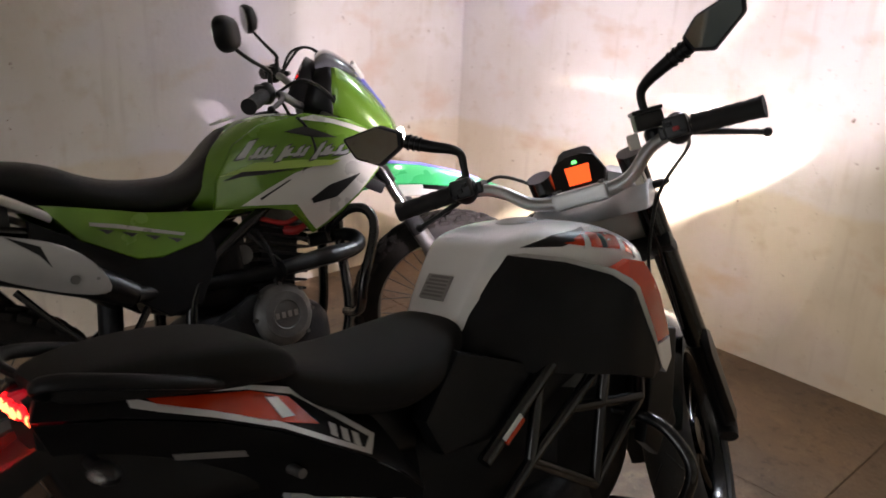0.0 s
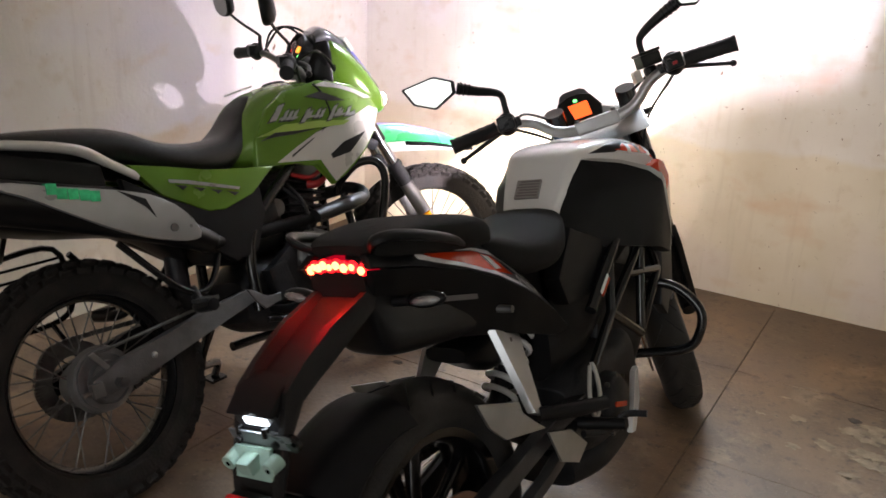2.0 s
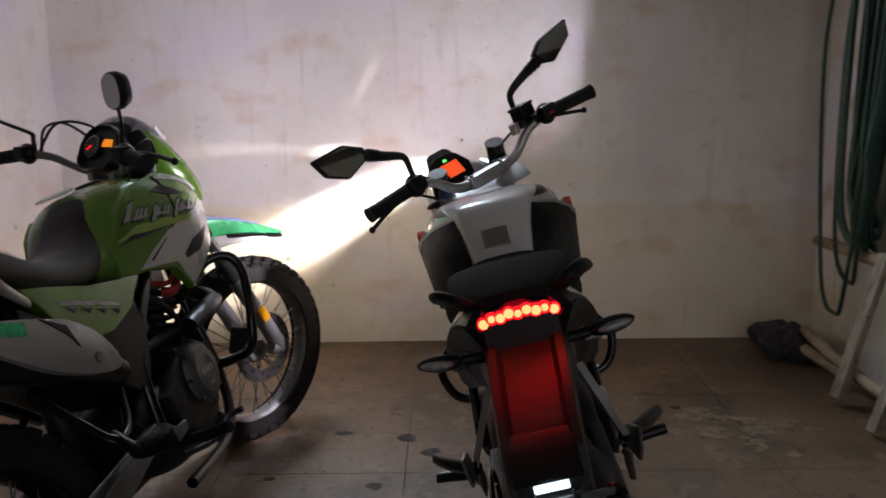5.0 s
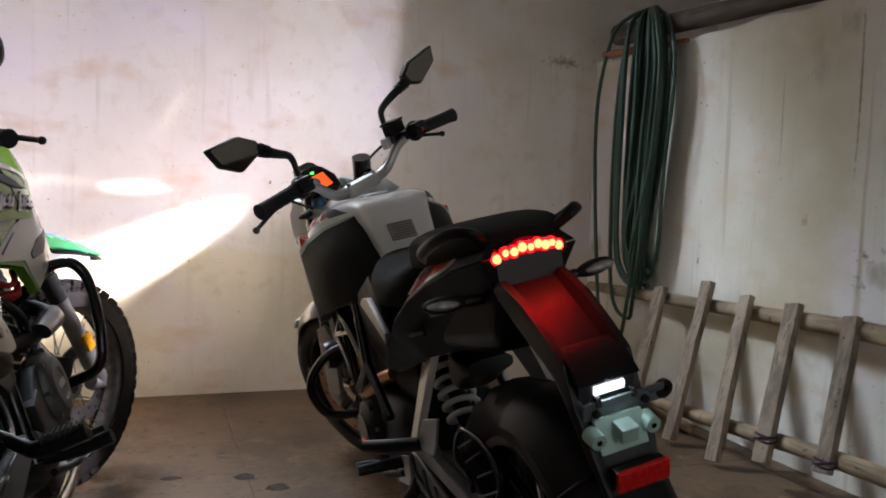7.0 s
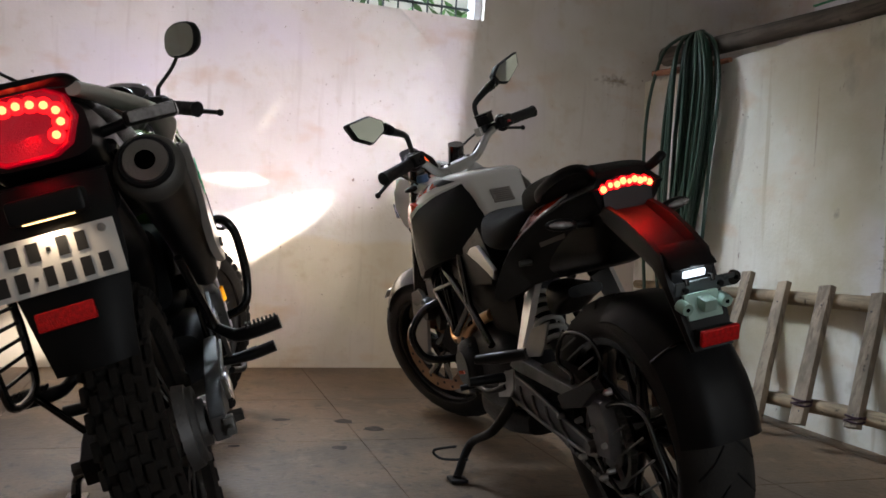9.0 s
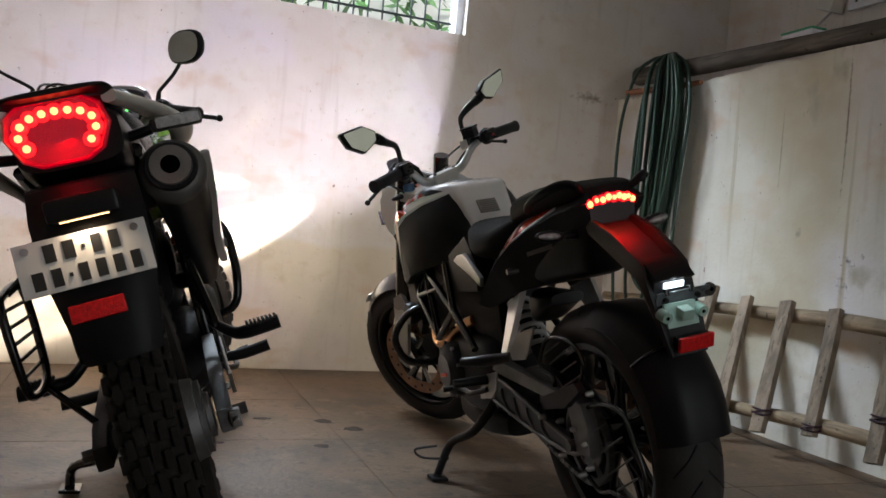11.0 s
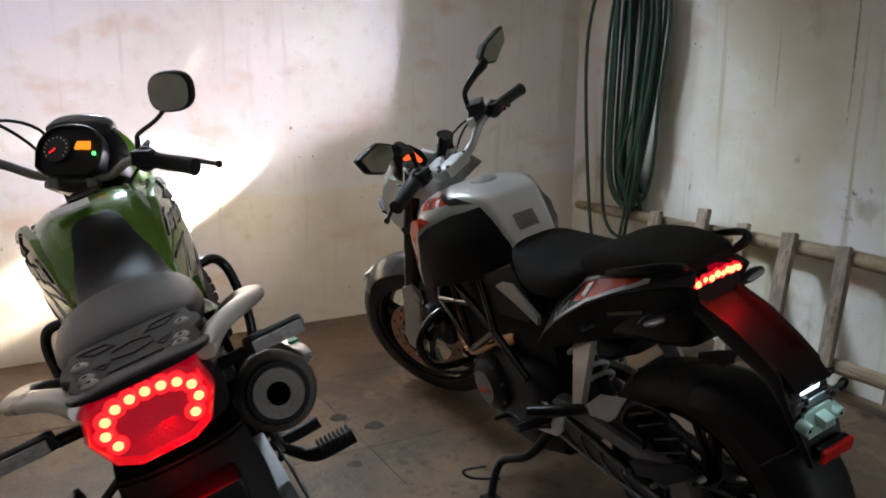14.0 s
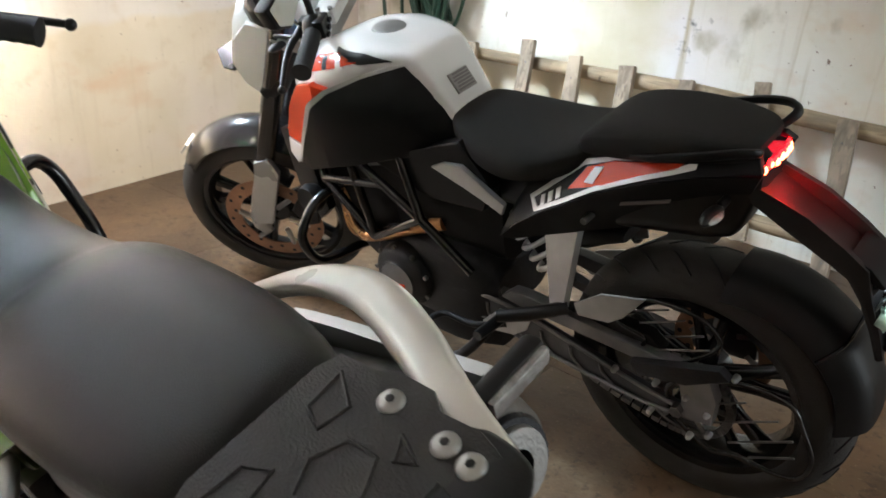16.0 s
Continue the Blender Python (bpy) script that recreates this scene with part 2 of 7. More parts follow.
MIRROR = mat("mirror_glass", (0.38, 0.39, 0.36), 0.03, 1.0, 0.01, 3, 0, 100, 0, 0.0)
SPRING = mat("white_spring_paint", (0.75, 0.75, 0.74), 0.35, 0, 0.08, 12)
STICKER = mat("grey_label", (0.30, 0.28, 0.27), 0.55, 0, 0.05, 12)
STICKLINE = mat("label_print", (0.18, 0.165, 0.16), 0.6, 0, 0.05, 12)
PLATEW = mat("white_number_plate", (0.82, 0.80, 0.76), 0.4, 0, 0.06, 6)
INK = mat("black_plate_print", (0.02, 0.02, 0.02), 0.5)
REDLENS = mat("red_lens", (0.16, 0.001, 0.004), 0.12, 0, 0.3, 30, 0.5, 500, 0.8, 0.04, (1.0, 0.001, 0.030), 0.22)
REFLECT = mat("red_reflector", (0.95, 0.008, 0.010), 0.34, 0.4, 0.35, 160, 0.35, 420, 0.3, 0.08)
LEDRED = mat("lit_red_led", (0.8, 0.05, 0.02), 0.3, emit=(1.0, 0.085, 0.028), power=11)
LEDGLOW = mat("red_lamp_cup", (0.3, 0.01, 0.01), 0.3, emit=(1.0, 0.008, 0.010), power=2.6)
LEDWHITE = mat("lit_white_led", (0.8, 0.85, 0.9), 0.3, emit=(0.74, 0.90, 1.0), power=1.9)
LEDHEAD = mat("lit_headlamp", (0.9, 0.9, 0.85), 0.2, emit=(1.0, 0.93, 0.80), power=30)
LCD = mat("lit_orange_display", (0.6, 0.08, 0.02), 0.3, emit=(1.0, 0.10, 0.02), power=1.1)
LCDY = mat("lit_amber_display", (0.6, 0.2, 0.02), 0.3, emit=(1.0, 0.30, 0.02), power=0.9)
LEDGREEN = mat("lit_green_lamp", (0.05, 0.6, 0.1), 0.3, emit=(0.1, 1.0, 0.2), power=2.0)
AMBER = mat("amber_reflector", (0.9, 0.40, 0.01), 0.2, 0, 0.1, 60, 0.3, 600, 0.6)
RACKGREY = mat("worn_grey_plastic", (0.028, 0.026, 0.025), 0.5, 0, 0.35, 22, 0.35, 420, gloss=0.4)
CARRIER = mat("dusty_satin_plastic", (0.010, 0.009, 0.009), 0.42, 0, 0.3, 16, 0.2, 500, gloss=0.3)
SMOKEDARK = mat("smoky_grey_plastic", (0.10, 0.115, 0.12), 0.3, 0, 0.2, 20, 0.05, 300, 0.2)
SMOKE = mat("smoked_screen", (0.10, 0.10, 0.11), 0.12, 0, 0.1, 5, 0, 100, 0.5, 0.03)
CLEARLENS = mat("clear_indicator_lens", (0.36, 0.36, 0.36), 0.15, 0.5, 0.3, 90, 0.4, 500, 0.8)
MINT = mat("pale_green_bracket", (0.32, 0.47, 0.40), 0.45, 0, 0.1, 20, 0.1)
REDPART = mat("red_rubber_cap", (0.40, 0.02, 0.02), 0.5)


def wood_material(name, color, stretch):
    """Weathered wood: grain drawn out along one axis, dark knots and dusty patches."""
    m = mat(name, color, 0.8, 0, 0.30, 6, 0.4, 90)
    t = m.node_tree
    N, L = t.nodes.new, t.links.new
    tc = [x for x in t.nodes if x.type == "TEX_COORD"][0]
    o = [x for x in t.nodes if x.type == "VALTORGB"][0].outputs[0]
    for i, (scale, way, lo, hi, k) in enumerate(((26.0, stretch, 0.44, 0.66, 0.50), (70.0, stretch, 0.50, 0.62, 0.62), (30.0, (1, 1, 1), 0.66, 0.72, 0.22), (5.0, (1, 1, 1), 0.52, 0.72, 1.30))):
        mp, nz, r, x = N("ShaderNodeMapping"), N("ShaderNodeTexNoise"), N("ShaderNodeValToRGB"), N("ShaderNodeMix")
        mp.inputs["Scale"].default_value, mp.inputs["Location"].default_value = way, (i * 2.3, i, i * 1.7)
        nz.inputs["Scale"].default_value, nz.inputs["Detail"].default_value = scale, 5
        L(tc.outputs["Object"], mp.inputs[0])
        L(mp.outputs[0], nz.inputs["Vector"])
        r.color_ramp.elements[0].position, r.color_ramp.elements[1].position = lo, hi
        L(nz.outputs["Fac"], r.inputs[0])
        x.data_type = "RGBA"
        L(r.outputs[0], x.inputs[0])
        L(o, x.inputs[6])
        x.inputs[7].default_value = (*[min(1.0, c * k) for c in color], 1)
        o = x.outputs[2]
    L(o, t.nodes["Principled BSDF"].inputs["Base Color"])
    return m


WOOD = wood_material("weathered_timber", (0.31, 0.245, 0.180), (1.0, 1.0, 0.07))
POLEWOOD = wood_material("pale_round_pole", (0.37, 0.28, 0.18), (1.0, 0.07, 1.0))
BEAMWOOD = wood_material("grey_brown_pole", (0.125, 0.104, 0.085), (1.0, 0.07, 1.0))
HOSE = mat("dark_green_hose", (0.018, 0.05, 0.032), 0.38, 0, 0.25, 15, 0.1, 200)
RAG = mat("dark_patterned_rag", (0.03, 0.024, 0.028), 0.95, 0, 0.9, 38, 0.8, 160)
CORD = mat("dark_cord", (0.04, 0.015, 0.025), 0.8)
LEAF = mat("leaf_green", (0.07, 0.16, 0.05), 0.5, 0, 0.5, 12)
# near-black that paints the shade inside holes onto discs; also on the lamp's screen
HOLE = mat("hole_shade_and_screen_black", (0.002, 0.002, 0.002), 0.95, gloss=0.0)
DIAL = mat("dial_face", (0.03, 0.03, 0.035), 0.4)


# ---- mesh tools ----
def curve_points(pts, steps=6, closed=False):
    """Catmull-Rom points through pts."""
    p = [Vector(q) for q in pts]
    n, out = len(p), []
    for i in range(n if closed else n - 1):
        a, b, c, d = ((p[(i + k) % n] for k in (-1, 0, 1, 2)) if closed else (p[max(i - 1, 0)], p[i], p[i + 1], p[min(i + 2, n - 1)]))
        for s in range(steps):
            t = s / steps
            out.append(0.5 * (2 * b + (c - a) * t + (2 * a - 5 * b + 4 * c - d) * t * t + (3 * b - a - 3 * c + d) * t ** 3))
    if not closed:
        out.append(p[-1])
    return out


class Shape:
    """A bmesh with a few ways to add solid pieces to it."""

    def __init__(self):
        self.bm = bmesh.new()

    def skin(self, rings, caps=True, closed=False):
        vs = [[self.bm.verts.new(p) for p in r] for r in rings]
        n = len(vs[0])
        pairs = list(zip(vs, vs[1:])) + ([(vs[-1], vs[0])] if closed else [])
        for a, b in pairs:
            for i in range(n):
                self.bm.faces.new((a[i], a[(i + 1) % n], b[(i + 1) % n], b[i]))
        if caps and not closed:
            self.bm.faces.new(vs[0][::-1])
            self.bm.faces.new(vs[-1])
        return self

    def tube(self, pts, r, n=10, steps=6, closed=False, smooth=True, flat=1.0):
        """A round bar along pts; r may be a number or a list of radii at pts."""
        path = curve_points(pts, steps, closed) if smooth and len(pts) > 2 else [Vector(q) for q in pts]
        m = len(path)
        rad = [r] * m if not isinstance(r, (list, tuple)) else [float(v) for v in np.interp(np.linspace(0, 1, m), np.linspace(0, 1, len(r)), r)]
        tang = [((path[(i + 1) % m] if closed else path[min(i + 1, m - 1)]) - (path[i - 1] if closed else path[max(i - 1, 0)])).normalized() for i in range(m)]
        side = tang[0].orthogonal().normalized()
        rings = []
        for i in range(m):
            side = (side - tang[i] * side.dot(tang[i])).normalized()
            oth = tang[i].cross(side)
            rings.append([path[i] + (side * math.cos(a) + oth * math.sin(a) * flat) * rad[i] for a in (2 * math.pi * k / n for k in range(n))])
        return self.skin(rings, True, closed)

    def rod(self, a, b, r, r2=None, n=14):
        return self.tube([a, b], [r, r if r2 is None else r2], n, smooth=False)

    def lathe(self, profile, centre=(0, 0, 0), n=56, axis="y", start=0.0, turn=2 * math.pi):
        """Turns a closed profile of (radius, offset along the axis) about an axis through centre."""
        full = turn > 6.28
        k = n if full else n + 1
        rings = []
        for i in range(k):
            a = start + turn * i / n
            c, s = math.cos(a), math.sin(a)
            rings.append([Vector(centre) + (Vector((r * c, o, r * s)) if axis == "y" else Vector((o, r * c, r * s)) if axis == "x" else Vector((r * c, r * s, o))) for r, o in profile])
        return self.skin(rings, True, full)

    def box(self, c, size, bevel=0.0, rot=(0, 0, 0)):
        m = pose(*c, *rot) @ Matrix.Diagonal((*size, 1))
        made = bmesh.ops.create_cube(self.bm, size=1, matrix=m)["verts"]
        if bevel:
            e = list({x for v in made for x in v.link_edges})
            bmesh.ops.bevel(self.bm, geom=e, offset=bevel, segments=2, affect="EDGES", profile=0.6)
        return self

    def plate(self, outline, y0, y1, bevel=0.004, shift=None, round_to=0, folds=(), levels=()):
        """A side profile of (x, z) given thickness from y0 to y1; shift(x, z) moves it sideways, bending it at folds (x) and levels (z)."""
        pts = [Vector((x, 0, z)) for x, z in outline]
        if round_to:
            pts = curve_points(pts, round_to, True)
        f = shift if shift and not (folds or levels) else (lambda x, z: 0.0)
        before = set(self.bm.verts)
        a = [self.bm.verts.new((p.x, y0 + f(p.x, p.z), p.z)) for p in pts]
        b = [self.bm.verts.new((p.x, y1 + f(p.x, p.z), p.z)) for p in pts]
        n = len(pts)
        faces = [self.bm.faces.new(a), self.bm.faces.new(b[::-1])]
        for i in range(n):
            faces.append(self.bm.faces.new((a[(i + 1) % n], a[i], b[i], b[(i + 1) % n])))
        if bevel:
            e = list({x for fc in faces[:2] for x in fc.edges})
            bmesh.ops.bevel(self.bm, geom=e, offset=bevel, segments=2, affect="EDGES", profile=0.6)
        if folds or levels:
            for at, way in [((x, 0, 0), (1, 0, 0)) for x in folds] + [((0, 0, z), (0, 0, 1)) for z in levels]:
                mine = [v for v in self.bm.verts if v not in before]
                geom = mine + list({e for v in mine for e in v.link_edges}) + list({q for v in mine for q in v.link_faces})
                bmesh.ops.bisect_plane(self.bm, geom=geom, plane_co=at, plane_no=way)
            for v in self.bm.verts:
                if v not in before:
                    v.co.y += shift(v.co.x, v.co.z)
        big = [fc for fc in self.bm.faces if len(fc.verts) > 4]
        if big:
            bmesh.ops.triangulate(self.bm, faces=big)
        return self

    def body(self, stations, power=2.6, n=28, steps=5):
        """A rounded hull: stations (x, z_low, z_high, half_width[, power[, y]]) along x."""
        full = [tuple(s) + (power, 0.0)[len(s) - 4:] for s in stations]
        fine = []
        for i in range(len(full) - 1):
            for k in range(steps):
                t = k / steps
                a, b, c, d = full[max(i - 1, 0)], full[i], full[i + 1], full[min(i + 2, len(full) - 1)]
                fine.append([0.5 * (2 * b[j] + (c[j] - a[j]) * t + (2 * a[j] - 5 * b[j] + 4 * c[j] - d[j]) * t * t + (3 * b[j] - a[j] - 3 * c[j] + d[j]) * t ** 3) for j in range(6)])
        fine.append(full[-1])
        rings = []
        for x, z0, z1, w, p, y in fine:
            ring = []
            for i in range(n):
                a = 2 * math.pi * i / n
                c, s = math.cos(a), math.sin(a)
                ring.append((x, y + w * math.copysign(abs(c) ** (2 / p), c), (z0 + z1) / 2 + (z1 - z0) / 2 * math.copysign(abs(s) ** (2 / p), s)))
            rings.append(ring)
        return self.skin(rings)

    def strip(self, pts, wide, high, n=12, steps=6):
        """A flat-lying rounded bar along pts: wide (a list of half-widths) level, high (half-height) upright."""
        path = curve_points(pts, steps)
        m, rings = len(path), []
        ws = [float(v) for v in np.interp(np.linspace(0, 1, m), np.linspace(0, 1, len(wide)), wide)]
        for i, p in enumerate(path):
            t = (path[min(i + 1, m - 1)] - path[max(i - 1, 0)]).normalized()
            side = t.cross(Vector((0, 0, 1))).normalized()
            up = side.cross(t)
            rings.append([p + side * (ws[i] * math.copysign(abs(math.cos(a)) ** 0.8, math.cos(a))) + up * (high * math.copysign(abs(math.sin(a)) ** 0.8, math.sin(a))) for a in (2 * math.pi * k / n for k in range(n))])
        return self.skin(rings)

    def ball(self, c, r, scale=(1, 1, 1), rot=(0, 0, 0), seg=16):
        bmesh.ops.create_uvsphere(self.bm, u_segments=seg, v_segments=max(6, seg // 2), radius=r, matrix=pose(*c, *rot) @ Matrix.Diagonal((*scale, 1)))
        return self

    def moved(self, m):
        bmesh.ops.transform(self.bm, matrix=m, verts=self.bm.verts)
        return self


def hull_side(stations, x, z):
    """Half-width of a body() hull at (x, z)."""
    full = [tuple(s) + (2.6,)[len(s) - 4:] for s in stations]
    full.sort()
    z0, z1, w, p = (float(np.interp(x, [s[0] for s in full], [s[k] for s in full])) for k in (1, 2, 3, 4))
    u = min(1.0, abs(2 * (z - (z0 + z1) / 2) / (z1 - z0)))
    return w * (1 - u ** p) ** (1 / p)


def soft_normals(bm, limit):
    """Corner normals led by the larger faces, so that broad faces stay flat beside their rounded edges."""
    bm.normal_update()
    known = {f: (f.normal.copy(), f.calc_area()) for f in bm.faces}
    out = []
    for f in bm.faces:
        own = known[f][0]
        for v in f.verts:
            total = Vector()
            for g in v.link_faces:
                way, area = known[g]
                if way.dot(own) > limit:
                    total += way * area
            out.append(total.normalized() if total.length > 1e-12 else own)
    return out


def part(name, shape, material, parent=None, label="", sharp=38, m=None):
    """Links a shape as ONE mesh object, under a thing or a part."""
    bm = shape.bm
    if m is not None:
        bmesh.ops.transform(bm, matrix=m, verts=bm.verts)
    bmesh.ops.recalc_face_normals(bm, faces=bm.faces)
    for f in bm.faces:
        f.smooth = True
    for e in bm.edges:
        e.smooth = len(e.link_faces) == 2 and e.calc_face_angle(0) < radians(sharp)
    soft = soft_normals(bm, math.cos(radians(sharp + 8)))
    me = bpy.data.meshes.new(name)
    bm.to_mesh(me)
    bm.free()
    if soft:
        me.normals_split_custom_set(soft)
    me.materials.append(material)
    ob = new(name, me)
    if parent:
        ob.parent = parent
    if label:
        ob["label"] = label
    return ob


def thing(name, m, label, category, group="", kind=""):
    ob = new(name)
    ob.empty_display_size = 0.1
    ob.matrix_world = m
    return tagged(ob, label, category, group, kind)


def share(name, mesh, parent, m, material=None):
    """One more piece on a mesh that others use too."""
    ob = new(name, mesh)
    ob.parent = parent
    ob.matrix_basis = m
    return ob


def stand_pose(x, y, heading, lean):
    """The pose of a cycle on its stand: heading in degrees from +y to the left, lean in degrees to its left."""
    return pose(x, y, 0, 0, 0, 90 + heading) @ pose(0, 0, 0, -lean, 0, 0)


def steering(at, way, degrees):
    return Matrix.Translation(at) @ Matrix.Rotation(radians(degrees), 4, Vector(way)) @ Matrix.Translation(-Vector(at))


# ---- the room ----
def slab(name, lo, hi, material, label, bevel=0.0):
    c = [(a + b) / 2 for a, b in zip(lo, hi)]
    return tagged(part(name, Shape().box(c, [b - a for a, b in zip(lo, hi)], bevel), material), label, name.split("_")[0], kind="structure")


def uneven_wall(name, along, u0, u1, z0, z1, at, thick, material, label, hole=None, relief=0.006, ragged=0.0):
    """A plastered wall with a slightly wavy face; along 'x' or 'y'; at: the face, thick: signed depth behind it; hole: (u0, u1, z0, z1)."""
    s = Shape()
    us = sorted({u0, u1, *(hole[:2] if hole else ()), *[float(v) for v in np.arange(u0 + 0.08, u1 - 0.04, 0.08)]})
    zs = sorted({z0, z1, *(hole[2:] if hole else ()), *[float(v) for v in np.arange(z0 + 0.08, z1 - 0.04, 0.08)]})

    def place(u, z, back):
        d = thick if back else relief * (noise.noise((u * 1.3, z * 1.3, at)) + 0.4 * noise.noise((u * 5, z * 5, at)))
        if ragged and z == z1:
            z += ragged * (noise.noise((u * 6, at, 3.0)) + 0.7 * noise.noise((u * 17, at, 9.0)))
        return (u, at + d, z) if along == "x" else (at + d, u, z)

    for back in (0, 1):
        grid = {(i, j): s.bm.verts.new(place(u, z, back)) for i, u in enumerate(us) for j, z in enumerate(zs)}
        for i in range(len(us) - 1):
            for j in range(len(zs) - 1):
                um, zm = (us[i] + us[i + 1]) / 2, (zs[j] + zs[j + 1]) / 2
                if hole and hole[0] < um < hole[1] and hole[2] < zm < hole[3]:
                    continue
                s.bm.faces.new((grid[i, j], grid[i + 1, j], grid[i + 1, j + 1], grid[i, j + 1]))
        if back == 0:
            front = grid
    for (i, j), v in front.items():
        for di, dj in ((1, 0), (0, 1)):
            w = front.get((i + di, j + dj))
            e = w and s.bm.edges.get((v, w))
            if e and len(e.link_faces) == 1:
                s.bm.faces.new((v, w, grid[i + di, j + dj], grid[i, j]))
    return tagged(part(name, s, material), label, "wall", kind="structure")


WIN = (-2.05, -0.07, 1.79, 2.45)
uneven_wall("wall_front", "x", WALL_L - 0.15, WALL_R + 0.15, 0, CEIL, WALL_F, 0.16, WHITEWASH, "whitewashed plaster wall with drips, specks and stains", WIN)
uneven_wall("wall_left", "y", WALL_B, WALL_F, 0, CEIL, WALL_L, -0.15, WHITEWASH, "whitewashed plaster wall, plain and slightly stained")
uneven_wall("wall_right", "y", WALL_B, WALL_F, 0, CEIL, WALL_R, 0.15, WHITEWASH, "whitewashed plaster wall behind the partition", (0.1, 1.7, 1.85, 2.5))
uneven_wall("wall_back", "x", WALL_L - 0.15, WALL_R + 0.15, 0, CEIL, WALL_B, -0.15, WHITEWASH, "plastered wall with a wide open doorway", (-0.9, 0.9, 0.001, 2.3))
uneven_wall("partition_wall", "y", WALL_B + 0.6, WALL_F - 0.003, 0, 1.585, WALL_P, 0.13, PARTITION, "low whitewashed partition wall with stained plaster and a crumbling top edge", None, 0.010, 0.016)
slab("ceiling", (WALL_L - 0.15, WALL_B - 0.15, CEIL), (WALL_R + 0.15, WALL_F + 0.16, CEIL + 0.12), CEILING, "flat plastered concrete ceiling")

floor = slab("floor", (WALL_L - 0.15, WALL_B - 3.0, -0.12), (WALL_R + 0.15, WALL_F + 0.16, -0.006), FLOOR, "brown cement floor cast in square bays with worn joints")
xs, ys = [WALL_L - 0.1, -2.05, -1.48, -0.91, -0.34, 0.23, 0.80, WALL_R + 0.1], [WALL_B - 2.9, -1.59, -0.97, -0.35, 0.27, 0.89, 1.51, 2.13, 2.75, WALL_F + 0.1]
for i in range(len(xs) - 1):
    for j in range(len(ys) - 1):
        g = 0.0011
        part("bay", Shape().box(((xs[i] + xs[i + 1]) / 2, (ys[j] + ys[j + 1]) / 2, -0.05), (xs[i + 1] - xs[i] - 2 * g, ys[j + 1] - ys[j] - 2 * g, 0.1), 0.0015), FLOOR, floor)

# small chipped hollows in the cement
PIT = mat("broken_cement", (0.055, 0.042, 0.033), 0.95, 0, 0.5, 40, 0.6, 120)
SCUFF = mat("pale_cement_scuff", (0.25, 0.190, 0.125), 0.85, 0, 0.3, 30, 0.4, 160)


def patch(name, x, y, rx, ry, material, label, seed, z=0.0008, ragged=0.35):
    s, ring, n = Shape(), [], 26
    for i in range(n):
        a = 2 * math.pi * i / n
        k = 1 + ragged * noise.noise((math.cos(a) * 1.7 + seed, math.sin(a) * 1.7, seed))+ 0.5 * ragged * noise.noise((math.cos(a) * 5 + seed, math.sin(a) * 5, seed))
        ring.append((x + rx * k * math.cos(a), y + ry * k * math.sin(a)))
    top = [s.bm.verts.new((p, q, z)) for p, q in ring]
    low = [s.bm.verts.new((p, q, -0.004)) for p, q in ring]
    s.bm.faces.new(top)
    for i in range(n):
        s.bm.faces.new((top[i], low[i], low[(i + 1) % n], top[(i + 1) % n]))
    bmesh.ops.triangulate(s.bm, faces=[f for f in s.bm.faces if len(f.verts) > 4])
    return part(name, s, material, floor, label)


for i, (x, y, a, b) in enumerate(((-0.915, 2.386, 0.034, 0.026), (-0.833, 2.269, 0.036, 0.028), (-1.137, 2.427, 0.032, 0.016), (-0.998, 2.047, 0.026, 0.022), (-1.32, 2.1, 0.02, 0.012), (0.05, 2.62, 0.02, 0.015))):
    patch("chipped_hollow", x, y, a, b, PIT, "dark chipped hollow in the cement", i)
rf = random.Random(17)
for i in range(60):
    x, y = rf.gauss(0.22, 0.13), rf.gauss(2.44, 0.10)
    r = rf.uniform(0.005, 0.026)
    patch("worn_patch", x, y, r * rf.uniform(0.8, 2.0), r * 0.8, SCUFF, "", 20 + i, 0.0004 + 0.00001 * i, 1.0)

# window with a grille, low over the lamp-lit wall
window = thing("window_1", Matrix.Identity(4), "open window with a painted iron grille and greenery outside", "window", kind="structure")
FRAMEW = mat("white_window_frame", (0.75, 0.77, 0.80), 0.5, 0, 0.06, 8)
IRON = mat("grey_iron_bar", (0.05, 0.06, 0.06), 0.5, 0.5, 0.3, 30)
WY = WALL_F + 0.10
for nm, c, sz in (("jamb", (WIN[1] - 0.02, WY, 2.12), (0.04, 0.10, 0.66)), ("jamb", (WIN[0] + 0.02, WY, 2.12), (0.04, 0.10, 0.66)), ("lintel", (-1.06, WY, 2.43), (1.90, 0.10, 0.04))):
    part(nm, Shape().box(c, sz, 0.004), FRAMEW, window)
x = WIN[0] + 0.07
while x < WIN[1] - 0.05:
    part("grille_bar", Shape().rod((x, WY + 0.02, 1.79), (x, WY + 0.02, 2.42), 0.005, n=8), IRON, window)
    x += 0.078
for z in (1.865, 2.10, 2.34):
    part("grille_rail", Shape().box((-1.06, WY + 0.02, z), (1.9, 0.006, 0.012)), IRON, window)

